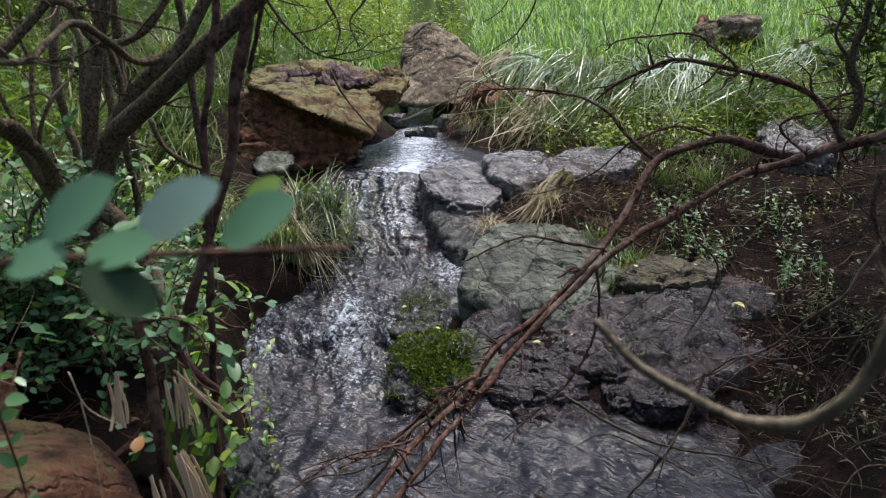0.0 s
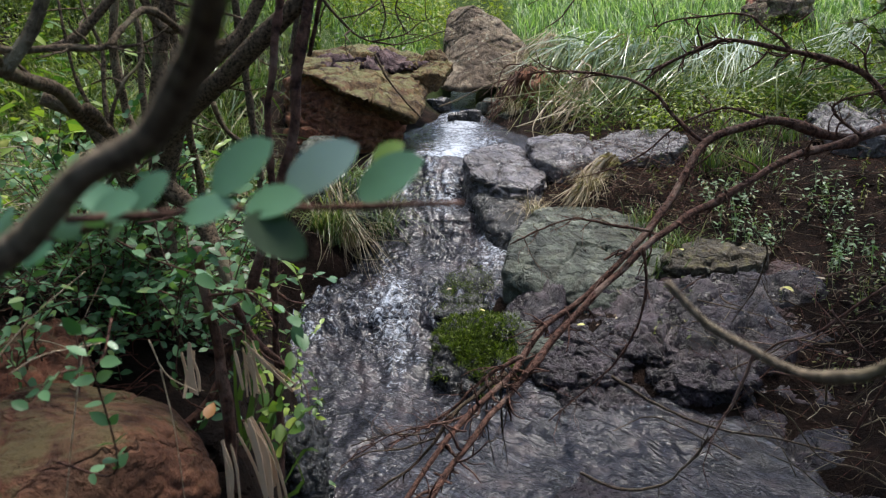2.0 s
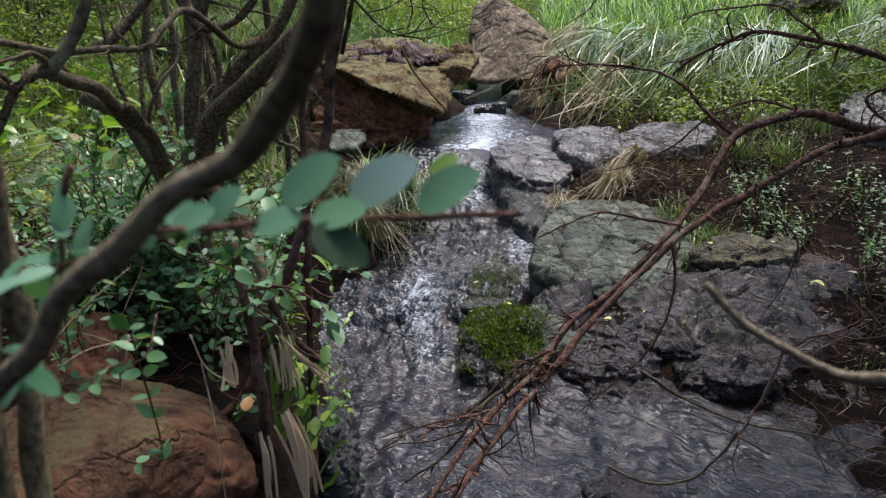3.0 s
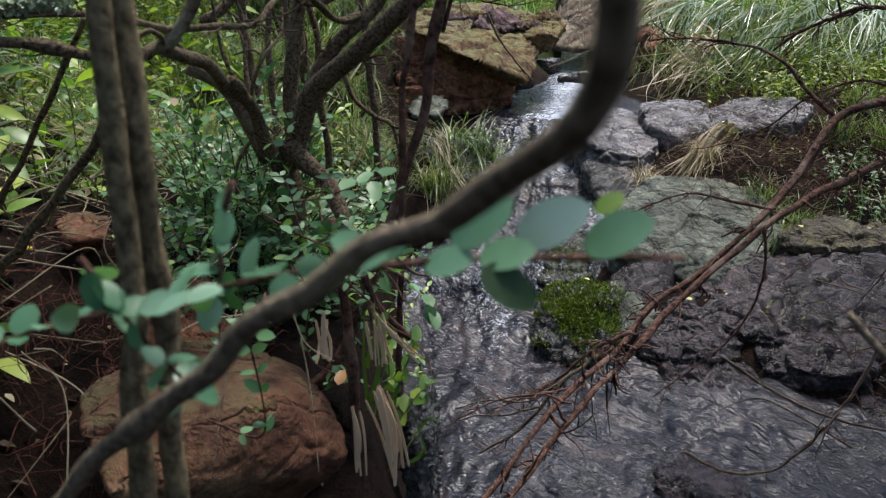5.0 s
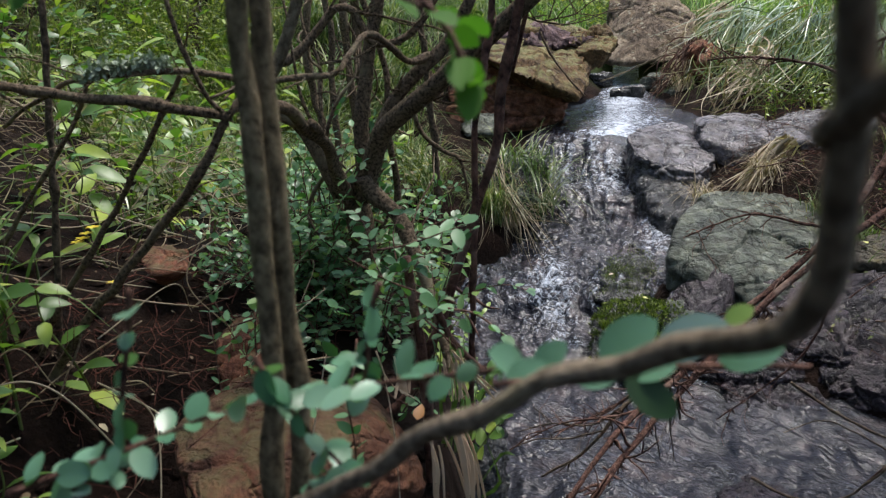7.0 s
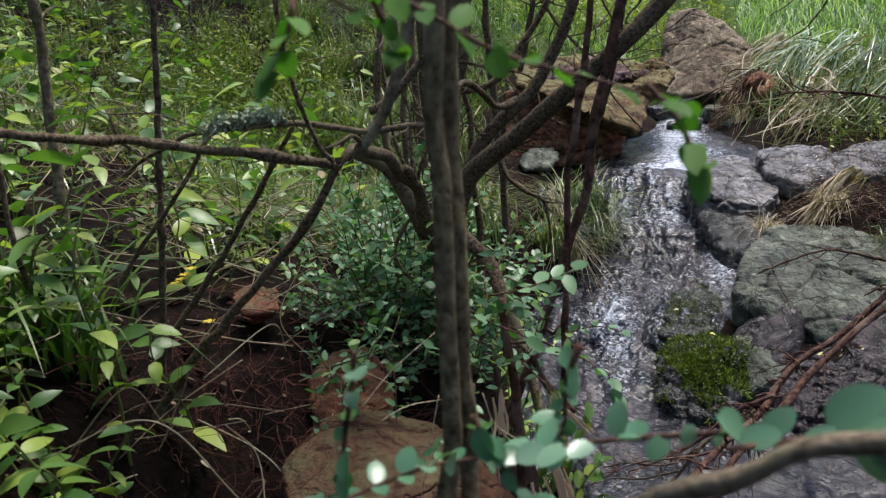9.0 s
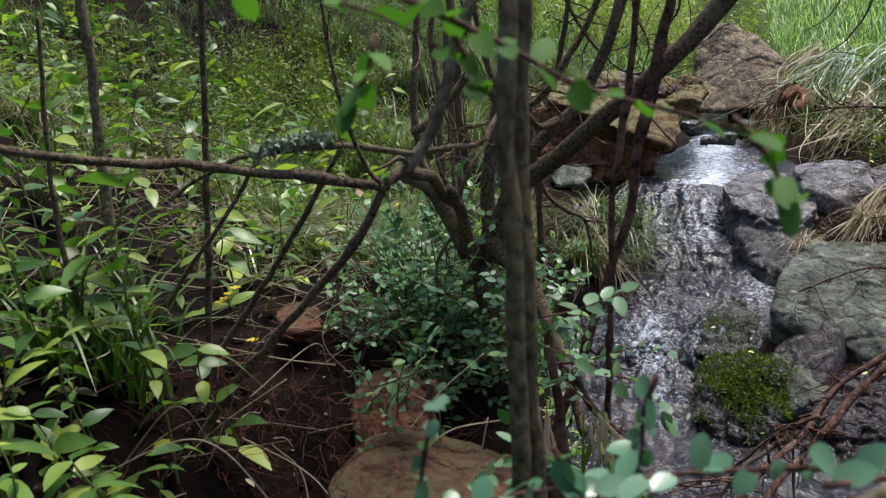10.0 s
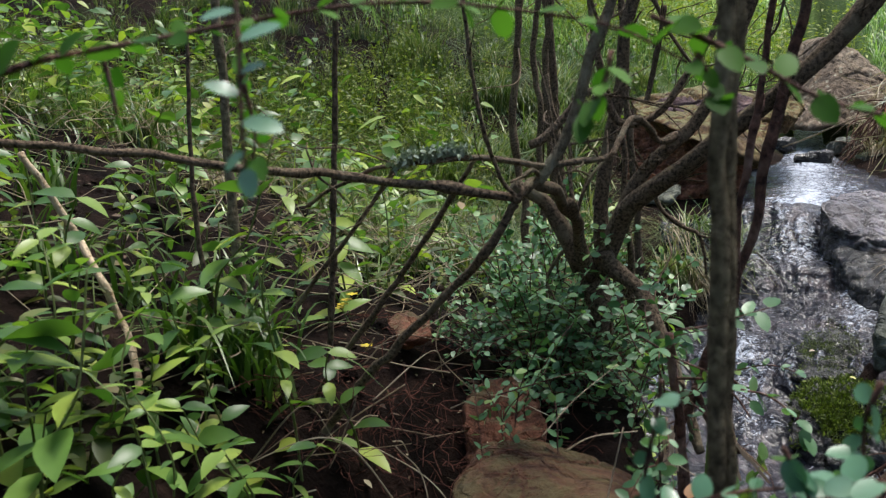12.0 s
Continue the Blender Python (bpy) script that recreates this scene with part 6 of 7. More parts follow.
clump = lambda x, y, k: noise.noise(Vector((x * 2.4, y * 2.4, k))) - (0.22 if -2.5 < x < -0.8 and 1.2 < y < 3.5 else 0.0)
weeds("weeds", 1100, (-5, -0.6, 1.4, 5), 311, lambda x, y, q: x < left_edge(y) - 0.3 and math.hypot(x, y) > 1.9 and clump(x, y, 4.0) > 0.1 and not (-1.7 < x < -0.3 and 4.2 < y < 6.9), 0.05, 0.22, "weed", "low leafy green weeds covering the bank", 2)
p, rng = scatter(6500, (-6, -0.8, 1.3, 8), 302, lambda x, y, q: x < left_edge(y) - 0.3 and math.hypot(x, y) > 1.5 and clump(x, y, 6.0) > 0.1 and not (-1.7 < x < -0.3 and 4.2 < y < 6.9))
v, f = blades(p, rng.randn(len(p), 2) * 0.8, 0.1 + 0.24 * rng.rand(len(p)) ** 1.5, 0.0045, 4, 0.35 + 0.6 * rng.rand(len(p)))
part("bank_grass", mesh("bank_grass", v, f), "grass", label="thin green and dry grass on the shaded bank", category="grass", kind="stuff")
fresh_at = lambda x, y: math.exp(-(((x + 1.6 + 0.29 * y) / 0.7) ** 2) - ((y - 4.5) / 1.5) ** 2) + 0.5 * clump(x, y, 8.0)
weeds("fine_weeds", 2600, (-6, -0.7, 2.0, 7.5), 315, lambda x, y, q: noise.noise(Vector((x * 3.6, y * 3.6, 2))) > 0.08 and x < left_edge(y) - 0.3 and math.hypot(x, y) > 2.3 and fresh_at(x, y) > 0.42 and not (-1.7 < x < -0.3 and 4.2 < y < 6.9), 0.034, 0.36, "fresh", "fine feathery bright green plants on the bank", 1)
weeds("undergrowth", 380, (-5, -2.1, 1.4, 5.0), 318, lambda x, y, q: clump(x, y, 12.0) > 0.05 and not (-1.7 < x < -0.3 and 4.2 < y < 6.9), 0.085, 0.42, "herb", "tall leafy bright green herbs on the bank", 3)
weeds("undergrowth", 90, (-3.6, -0.9, 1.9, 4.4), 321, lambda x, y, q: x < -0.36 * y and noise.noise(Vector((x * 2.1, y * 2.1, 7))) > 0.05 and not (-1.7 < x < -0.3 and 4.2 < y), 0.095, 0.42, "herb", "leafy bright green herbs with long pointed leaves", 3)
weeds("undergrowth", 60, (-3.0, -0.8, 2.2, 4.4), 322, lambda x, y, q: x < -0.3 * y and noise.noise(Vector((x * 2.6, y * 2.6, 17))) > 0.1, 0.07, 0.3, "lime", "yellow-green leafy herbs in the shade", 3)
weeds("undergrowth", 6000, (-12, 2, 6, 15), 312, lambda x, y, q: x < left_edge(y) - 0.3 and clump(x * 0.5, y * 0.5, 14.0) > -0.05, 0.06, 0.45, "woods", "dense green undergrowth up the slope", 1)
weeds("weeds", 420, (0.6, 4, 2.6, 6), 313, lambda x, y, q: x > right_edge(y) + 0.45 and noise.noise(Vector((x * 2.5, y * 2.5, 9))) > 0.25, 0.022, 0.09, "weed", "small pale green weeds on the dark slope", 2)
weeds("weeds", 3200, (0.4, 6, 5.3, 9), 314, lambda x, y, q: x > right_edge(y) + 0.3 + 0.9 * (y > 6) and patchy(x, y) > -0.2, 0.035, 0.22, "fresh", "bright green weeds at the meadow's edge", 1)
weeds("weeds", 1500, (1.0, 3.6, 5.1, 7.4), 319, lambda x, y, q: patchy(x * 1.7, y * 1.7) > -0.05, 0.04, 0.2, "fresh", "low bright green weeds at the top of the bank", 2)
weeds("sprigs", 150, (1.2, 2.0, 3.7, 4.6), 320, lambda x, y, q: noise.noise(Vector((x * 4, y * 4, 5))) > 0.0, 0.03, 0.17, "sprig", "pale green leafy sprigs on the dark slope", 3)
weeds("yellow_shrubs", 1200, (-3.2, 0.2, 9, 13), 316, lambda x, y, q: True, 0.07, 0.9, "lime", "yellow-green bushes beyond the boulders", 1)


def litter():
    p, rng = scatter(9000, (-3, 3.6, 0.3, 6.5), 321, lambda x, y, q: x < left_edge(y) - 0.3 or x > right_edge(y) + 0.3)
    n = len(p)
    a = rng.rand(n) * 6.3
    L = 0.008 + 0.02 * rng.rand(n) ** 2
    v, f = leaves(p + [0, 0, 0.006], np.c_[np.cos(a), np.sin(a), rng.randn(n) * 0.25], np.c_[rng.randn(n, 2) * 0.35, np.ones(n)], L, L * 0.45, 2, 0.3, 0.2)
    part("leaf_litter", mesh("leaf_litter", v, f), "litter", label="brown fallen leaves scattered over the soil", category="leaves", kind="stuff")


    p, rng = scatter(2600, (0.6, 3.4, 2.0, 5.4), 322, lambda x, y, q: x > right_edge(y) + 0.4)
    n = len(p)
    a = rng.rand(n) * 6.3
    L = 0.01 + 0.026 * rng.rand(n) ** 2
    v, f = leaves(p + [0, 0, 0.006], np.c_[np.cos(a), np.sin(a), rng.randn(n) * 0.3], np.c_[rng.randn(n, 2) * 0.4, np.ones(n)], L, L * 0.5, 2, 0.35, 0.25)
    part("leaf_litter", mesh("leaf_litter", v, f), "litter", label="brown leaf litter on the dark slope", category="leaves", kind="stuff")


litter()


# ---- an unseen tree added overhead so that its crown shades the banks ----
def shade_tree():
    base = (-1.9, -2.6, ground_z(-1.9, -2.6))
    t = thing("tree", base, "unseen tall tree added so its leafy crown shades the stream banks", "tree")
    rng = R(401)
    o = np.array(base)
    top = o + (0.5, 0.5, 4.6)
    part("trunk", mesh("trunk", *tube([np.zeros(3), (0.1, 0.05, 1.6), (0.25, 0.2, 3.2), top - o], 0.17, 0.1, 12, rng=rng)), "bark", t)
    b = []
    for k in range(15):
        e = np.array((-4.2 + 8.6 * rng.rand(), -4.5 + 9.2 * rng.rand(), 4.0 + 1.8 * rng.rand()))
        m = (top + e) / 2 + (0, 0, 0.5)
        st = o + (top - o) * (0.6 + 0.4 * rng.rand())
        part("limb", mesh("limb", *tube([st - o, m - o, e - o], 0.05, 0.012, 7, rng=rng)), "bark", t)
    n = 0
    # leaf clumps are set and left out to steer the shade below
    while n < 330:
        c = np.array((-8.5 + 13.5 * rng.rand(), -0.6 + 5.8 * rng.rand(), 3.9 + 2.2 * rng.rand()))
        if noise.noise(Vector((c[0] * 0.8, c[1] * 0.8, 2.0))) < -0.18 or (-2.8 < c[0] < 0.3 and 0.8 < c[1] < 3.8 and rng.rand() < 0.75):
            continue
        if n % 4 == 0:
            c = np.array((-5 + 3.6 * rng.rand() if n % 8 else 3 + 3 * rng.rand(), 6.2 + 4.2 * rng.rand(), 4.6 + 2.2 * rng.rand()))
        elif n % 4 == 1:
            c = np.array((-5.5 + 4.2 * rng.rand(), 4.2 + 4 * rng.rand(), 4.6 + 2.0 * rng.rand()))
        b.append(c + rng.randn(28, 3) * (0.24, 0.24, 0.16))
        n += 1
    b = np.concatenate(b)
    L = 0.09 + 0.08 * rng.rand(len(b))
    v, f = leaves(b, rng.randn(len(b), 3), rng.randn(len(b), 3) * 0.5 + (0, 0, 1), L, L * 0.5, 1, 0.2, 0.2)
    part("crown", mesh("crown", v - o, f), "canopy", t)


shade_tree()


def unseen_woods():
    """Dense unseen woods added round the clearing, behind and beside the path, to cut light from the sides."""
    rng = R(402)
    c = []
    for _ in range(620):
        az = radians(72 + 216 * rng.rand())
        d = 6.5 + 4 * rng.rand()
        x, y = d * math.sin(az), d * math.cos(az)
        c.append(np.array((x, y, ground_z(x, y) + 5.5 * rng.rand())) + rng.randn(26, 3) * (0.4, 0.4, 0.35))
    b = np.concatenate(c)
    L = 0.18 + 0.12 * rng.rand(len(b))
    v, f = leaves(b, rng.randn(len(b), 3), rng.randn(len(b), 3), L, L * 0.6, 1, 0.2, 0.2)
    part("unseen_woods", mesh("unseen_woods", v, f), "canopy", None, "unseen dense green woods added round the clearing", category="woods", kind="stuff")


unseen_woods()


# ---- moss, splinters, roots, fallen leaves ----
def moss_on(ob, n, seed, low, length, floor):
    """Short moss shoots over the upper side of a stone."""
    rng = R(seed)
    me = ob.data
    co = np.array([v.co[:] for v in me.vertices])
    no = np.array([v.normal[:] for v in me.vertices])
    ragged = np.array([noise.fractal(Vector(p) * 9, 1.0, 2.0, 3) for p in co])
    ok = np.where((no[:, 2] > low + 0.5 * ragged) & (co[:, 0] > -0.17 + 0.12 * ragged) & (co[:, 2] > floor + 0.1 * ragged))[0]
    i = ok[rng.randint(len(ok), size=n)]
    p = co[i] + rng.randn(n, 3) * 0.006 + no[i] * (0.02 * np.clip(ragged[i] + 0.3, 0, 1))[:, None]
    d = no[i] + rng.randn(n, 3) * 0.6
    L = length * (0.5 + 0.8 * rng.rand(n))
    v, f = leaves(p, d, rng.randn(n, 3), L, L * 0.4, 1, 0.2, 0.1)
    part("moss", mesh("moss", v, f), "mossleaf", ob, "cushion of yellow-green moss", kind="stuff")


moss_on(moss_rock, 11000, 411, 0.05, 0.02, 0.012)
moss_on(low_rock, 3500, 412, 0.2, 0.01, -0.03)

def torn_wood(pts, w, seed):
    """A bundle of narrow torn strips of wood lying along a line."""
    rng = R(seed)
    t = thing("wood_splinter", tuple(pts[0]), "pale torn strips of bark and wood beside the stems", "wood", "splinters")
    for _ in range(4):
        lie = rng.randn(3) * w * (0.8, 0.4, 0.5)
        p = smooth_line([np.array(q) + lie + rng.randn(3) * w * 0.35 for q in pts], 0.012)
        a, b = rng.randint(0, max(1, len(p) // 4)), len(p) - rng.randint(0, max(1, len(p) // 3))
        p = p[a:b] - np.array(pts[0])
        n = len(p)
        ends = np.minimum(1.0, 0.6 + 5.0 * np.minimum(np.linspace(0, 1, n), np.linspace(1, 0, n)))[:, None]
        side = np.array((1.0, 0.15, 0.3 * rng.randn())) * w * (0.14 + 0.26 * rng.rand()) * ends * (0.85 + 0.3 * rng.rand(n, 1))
        back = np.array((0.0, 0.0016, -0.0006))
        v = np.concatenate([p - side, p + side, p + side + back, p - side + back])
        f = [(c * n + i, c * n + i + 1, ((c + 1) % 4) * n + i + 1, ((c + 1) % 4) * n + i) for i in range(n - 1) for c in range(4)]
        f += [(0, n, 2 * n, 3 * n), (n - 1, 2 * n - 1, 3 * n - 1, 4 * n - 1)]
        part("strip", mesh("strip", v, f, False), "splinter", t)


for k, (pts, w) in enumerate((
    ([(-0.309, 0.869, 1.172), (-0.291, 0.875, 1.146), (-0.258, 0.884, 1.106)], 0.008), ([(-0.320, 0.866, 1.162), (-0.317, 0.867, 1.128), (-0.316, 0.867, 1.097)], 0.006), ([(-0.311, 0.868, 1.157), (-0.305, 0.871, 1.134), (-0.300, 0.872, 1.103)], 0.005),
    ([(-0.300, 0.820, 1.089), (-0.290, 0.823, 1.043), (-0.282, 0.825, 0.965)], 0.011), ([(-0.297, 0.842, 1.071), (-0.280, 0.847, 1.023), (-0.267, 0.850, 0.950)], 0.011), ([(-0.330, 0.809, 1.064), (-0.323, 0.812, 1.025), (-0.322, 0.812, 0.971)], 0.006), ([(-0.384, 0.864, 1.162), (-0.380, 0.865, 1.127), (-0.380, 0.865, 1.097)], 0.01))):
    torn_wood(pts, w, 420 + k)

rng = R(430)
pieces = []
for k in range(200):
    c = np.array((-0.847, 0.882, 1.064)) + rng.randn(3) * (0.13, 0.12, 0.05)
    c[2] = max(c[2], ground_z(c[0], c[1]) + 0.01)
    d = rng.randn(3) * (1, 1, 0.6)
    d /= np.linalg.norm(d)
    pts = [c, c + d * 0.025 + rng.randn(3) * 0.004, c + d * 0.05 + rng.randn(3) * 0.008, c + d * 0.075 + rng.randn(3) * 0.012]
    pieces.append(tube(pts, 0.0004 + 0.0005 * rng.rand(), 0.0003, 4, rng=rng))
v, f = joined(pieces)
part("rootlets", mesh("rootlets", v, f), "root", None, "mat of fine red-brown rootlets on the eroded bank", category="roots", kind="stuff")


def clods():
    """Crumbs of soil and small stones on the bare bank."""
    p, rng = scatter(2600, (-2.2, 2.4, 0.5, 4.6), 431, lambda x, y, q: (x < left_edge(y) - 0.2 or x > right_edge(y) + 0.45) and q < 1.0 / (1 + 0.25 * (x * x + y * y)) + 0.25)
    bm = bmesh.new()
    bmesh.ops.create_icosphere(bm, subdivisions=1, radius=1)
    base = np.array([v.co[:] for v in bm.verts])
    tri = [[v.index for v in f.verts] for f in bm.faces]
    bm.free()
    vs, fs = [], []
    for i, q in enumerate(p):
        r = 0.004 + 0.014 * rng.rand() ** 3
        vs.append(q + base * (1 + 0.35 * rng.randn(len(base), 1)) * (r, r, r * 0.7))
        fs += [tuple(j + i * len(base) for j in t) for t in tri]
    part("soil_crumbs", mesh("soil_crumbs", np.concatenate(vs), fs, False), "soil", None, "dark crumbs of soil and grit", category="soil", kind="stuff")


clods()


def loose_leaf(at, L, turn, material, label, wide=0.5, nod=0.2):
    v, f = leaves([(0, 0, 0)], [(math.cos(turn), math.sin(turn), nod)], [(0.1, -0.3, 1)], L, L * wide, 4, 0.25, 0.25)
    ob = part("fallen_leaf", mesh("fallen_leaf", v, f), material, None, label, category="leaf", group="fallen leaves")
    ob.location = at


for k, (p, L, m) in enumerate((
    ((0.209, 3.794, 0.459), 0.035, "yellowleaf"), ((0.972, 3.829, 0.594), 0.05, "yellowleaf"), ((0.453, 3.471, 0.323), 0.04, "yellowleaf"), ((1.398, 3.641, 0.462), 0.075, "yellowleaf"),
    ((1.548, 3.361, 0.666), 0.04, "straw"), ((1.526, 3.480, 0.543), 0.05, "straw"), ((-0.170, 3.546, 0.472), 0.03, "straw"), ((-0.036, 3.400, 0.414), 0.03, "yellowleaf"), ((1.253, 3.799, 0.609), 0.04, "straw"))):
    loose_leaf(p, L, k * 1.7, m, "small yellowed leaf lying on the rock" if m == "yellowleaf" else "small withered leaf lying on the rock")
loose_leaf((-0.354, 0.833, 1.083), 0.026, 1.5, "orangeleaf", "curled orange-brown dead leaf caught between stems", 0.6, 0.8)
loose_leaf((-1.057, 0.566, 1.157), 0.06, 2.2, "orangeleaf", "curled brown dead leaf among the herbs", 0.55, -0.5)
loose_leaf((-0.601, 0.676, 1.032), 0.045, 1.2, "orangeleaf", "orange-brown dead leaf beside the rock", 0.4, 0.9)

for k, p in enumerate([(-1.025, 1.062, 1.234), (-1.012, 1.072, 1.248), (-1.003, 1.078, 1.258), (-0.985, 1.090, 1.155), (-1.018, 1.067, 1.240)]):
    rng = R(440 + k)
    a = np.arange(6) * 1.05
    v, f = leaves(np.zeros((6, 3)), np.c_[np.cos(a), np.sin(a), 0.4 + 0 * a], np.c_[0 * a, 0 * a, 1 + 0 * a], 0.014, 0.008, 2, 0.2, 0.2)
    ob = part("flower", mesh("flower", v, f), "flower", None, "small yellow flower on the bank", category="flower", group="yellow flowers")
    ob.location = p

# lichen on the level branch
rng = R(450)
line = smooth_line([(-0.629, 0.778, 1.541), (-0.650, 0.764, 1.544), (-0.670, 0.749, 1.542), (-0.689, 0.735, 1.538), (-0.701, 0.726, 1.533)], 0.004)
q = line[rng.randint(len(line), size=420)] + rng.randn(420, 3) * 0.004
v, f = leaves(q, rng.randn(420, 3) + (0, -0.3, 0.8), rng.randn(420, 3), 0.006 + 0.005 * rng.rand(420), 0.006, 2, 0.5, 0.4)
part("lichen", mesh("lichen", v, f), "lichenleaf", None, "ruffled grey-green lichen growing on the branch", category="lichen", kind="stuff")


def sheaf(name, roots, ends, n, width, material, label, seed, spread=0.05, sag=0.05, category="grass", group="", thin=False):
    """Long blades or strings that run together from roots to ends; each ends as three points."""
    rng = R(seed)
    a, m, b = (np.array(q) for q in (roots, ends[0], ends[1]))
    if thin:
        pieces = []
        for _ in range(n):
            p = [a + rng.randn(3) * spread * 0.4, m + rng.randn(3) * spread, b + rng.randn(3) * spread * 1.4]
            pieces.append(tube(p, width, width * 0.5, 4, rng=rng))
        v, f = joined(pieces)
    else:
        vs, fs, k = [], [], 0
        for _ in range(n):
            p = smooth_line([a + rng.randn(3) * spread * 0.5, m + rng.randn(3) * spread, b + rng.randn(3) * spread * 1.6], 0.04)
            t = np.gradient(p, axis=0)
            side = np.cross(t, rng.randn(3))
            side /= np.linalg.norm(side, axis=1)[:, None] + 1e-9
            w = width * (1 - 0.8 * np.linspace(0, 1, len(p))[:, None] ** 2) / 2
            vs.append(np.concatenate([p - side * w, p + side * w]))
            c = len(p)
            fs += [(k + i, k + i + 1, k + c + i + 1, k + c + i) for i in range(c - 1)]
            k += 2 * c
        v, f = np.concatenate(vs), fs
    return part(name, mesh(name, v, f), material, None, label, category=category, group=group, kind="stuff")


for k, (q, n, w, sp) in enumerate((
    ([(0.747, 4.792, 0.952), (0.65, 4.72, 0.87), (0.454, 4.42, 0.67)], 60, 0.013, 0.035), ([(0.704, 4.849, 0.931), (0.62, 4.75, 0.84), (0.50, 4.45, 0.69)], 44, 0.011, 0.03), ([(0.773, 4.737, 0.934), (0.693, 4.750, 0.829), (0.542, 4.467, 0.704)], 36, 0.01, 0.03))):
    sheaf("dead_grass", q[0], q[1:], n, w, "straw", "sheaf of bleached straw combed down the bank", 460 + k, sp, group="straw sheaves")
for k, (q, n, w) in enumerate((
    ([(-0.776, 4.483, 0.899), (-0.706, 4.343, 0.870), (-0.700, 4.293, 0.639)], 26, 0.006), ([(-0.666, 4.501, 0.880), (-0.614, 4.357, 0.862), (-0.609, 4.337, 0.711)], 20, 0.006), ([(-0.908, 4.408, 0.893), (-0.813, 4.222, 0.795), (-0.673, 4.044, 0.459)], 26, 0.005),
    ([(-0.816, 4.222, 0.732), (-0.719, 4.087, 0.634), (-0.527, 3.965, 0.480)], 16, 0.005), ([(-0.934, 4.197, 0.737), (-0.879, 4.056, 0.610), (-0.923, 3.943, 0.424)], 14, 0.005))):
    sheaf("hanging_grass", q[0], q[1:], n, w, "grass" if k < 2 else "straw", "strands of grass hanging over the bank edge", 470 + k, 0.05, group="hanging grass")
for k, q in enumerate(([(0.325, 6.992, 1.480), (0.253, 6.995, 1.261), (0.205, 6.997, 0.965)], [(0.399, 6.989, 1.480), (0.377, 6.990, 1.286), (0.440, 6.986, 0.991)], [(0.269, 6.795, 1.434), (0.150, 6.798, 1.244), (0.078, 6.800, 1.053)])):
    sheaf("hanging_roots", q[0], q[1:], 16, 0.006, "redbark", "dry red-brown roots hanging over the upper stream", 480 + k, 0.07, category="roots", group="hanging roots", thin=True)
rock("root_stump", [(0.248, 6.896, 1.409), (0.369, 6.890, 1.480), (0.539, 6.879, 1.433), (0.565, 6.877, 1.313), (0.457, 6.684, 1.178), (0.314, 6.693, 1.201), (0.402, 6.588, 1.298), (0.438, 7.187, 1.330)], "rust", "reddish eroded root stump on the bank", seed=55, detail=4, rough=0.12, category="stump")

# thin bare twigs in front of the far greenery
woody("dead_branch", "thin dark bare branch hanging over the boulder", "branch", (-0.962, 4.088, 2.063), [
    ("limb", [(-0.985, 4.083, 2.115), (-0.889, 4.105, 1.904), (-0.759, 4.131, 1.741), (-0.650, 4.149, 1.644), (-0.480, 4.173, 1.603)], 0.012, 0.003), ("limb", [(-0.633, 4.152, 2.152), (-0.598, 4.157, 1.936), (-0.533, 4.166, 1.771), (-0.565, 4.162, 1.631)], 0.009, 0.003), ("limb", [(-0.353, 4.185, 2.157), (-0.386, 4.182, 1.939), (-0.475, 4.173, 1.800), (-0.420, 4.179, 1.660)], 0.008, 0.003),
    ("limb", [(-1.013, 4.076, 1.572), (-0.961, 4.088, 1.794), (-0.922, 4.098, 2.064)], 0.014, 0.012)], "darkbark", twigs=9, seed=90, twig_len=0.55)
woody("dead_branch", "thin dark twigs hanging before the meadow", "branch", (0.477, 3.972, 2.098), [
    ("limb", [(0.490, 3.970, 2.098), (0.442, 3.975, 1.865), (0.363, 3.983, 1.733), (0.240, 3.993, 1.652)], 0.007, 0.002), ("limb", [(0.397, 3.980, 2.048), (0.292, 3.989, 1.853), (0.197, 3.995, 1.787)], 0.005, 0.002), ("limb", [(1.070, 3.854, 2.031), (1.019, 3.868, 1.829), (0.987, 3.876, 1.726)], 0.005, 0.002)], "darkbark", twigs=4, seed=91, twig_len=0.3)
bank_shrub = woody("shrub", "dark thin shrub leaning in from the bank", "shrub", (1.633, 3.208, 1.357), [
    ("stem", [(1.687, 3.180, 1.938), (1.655, 3.197, 1.730), (1.623, 3.213, 1.579), (1.662, 3.194, 1.447), (1.637, 3.206, 1.312)], 0.012, 0.02), ("stem", [(1.623, 3.213, 1.579), (1.569, 3.240, 1.689), (1.594, 3.228, 1.818), (1.565, 3.242, 1.946)], 0.007, 0.004), ("stem", [(1.660, 3.195, 1.469), (1.590, 3.230, 1.435), (1.522, 3.262, 1.354)], 0.007, 0.003)], "darkbark", twigs=5, seed=92, twig_len=0.35)
# unseen foliage added high above the shrub to darken the right slope
shade_crown(bank_shrub, (1.9, 2.5, 3.0), (0.75, 0.9, 0.25), 700, 46, 0.06)
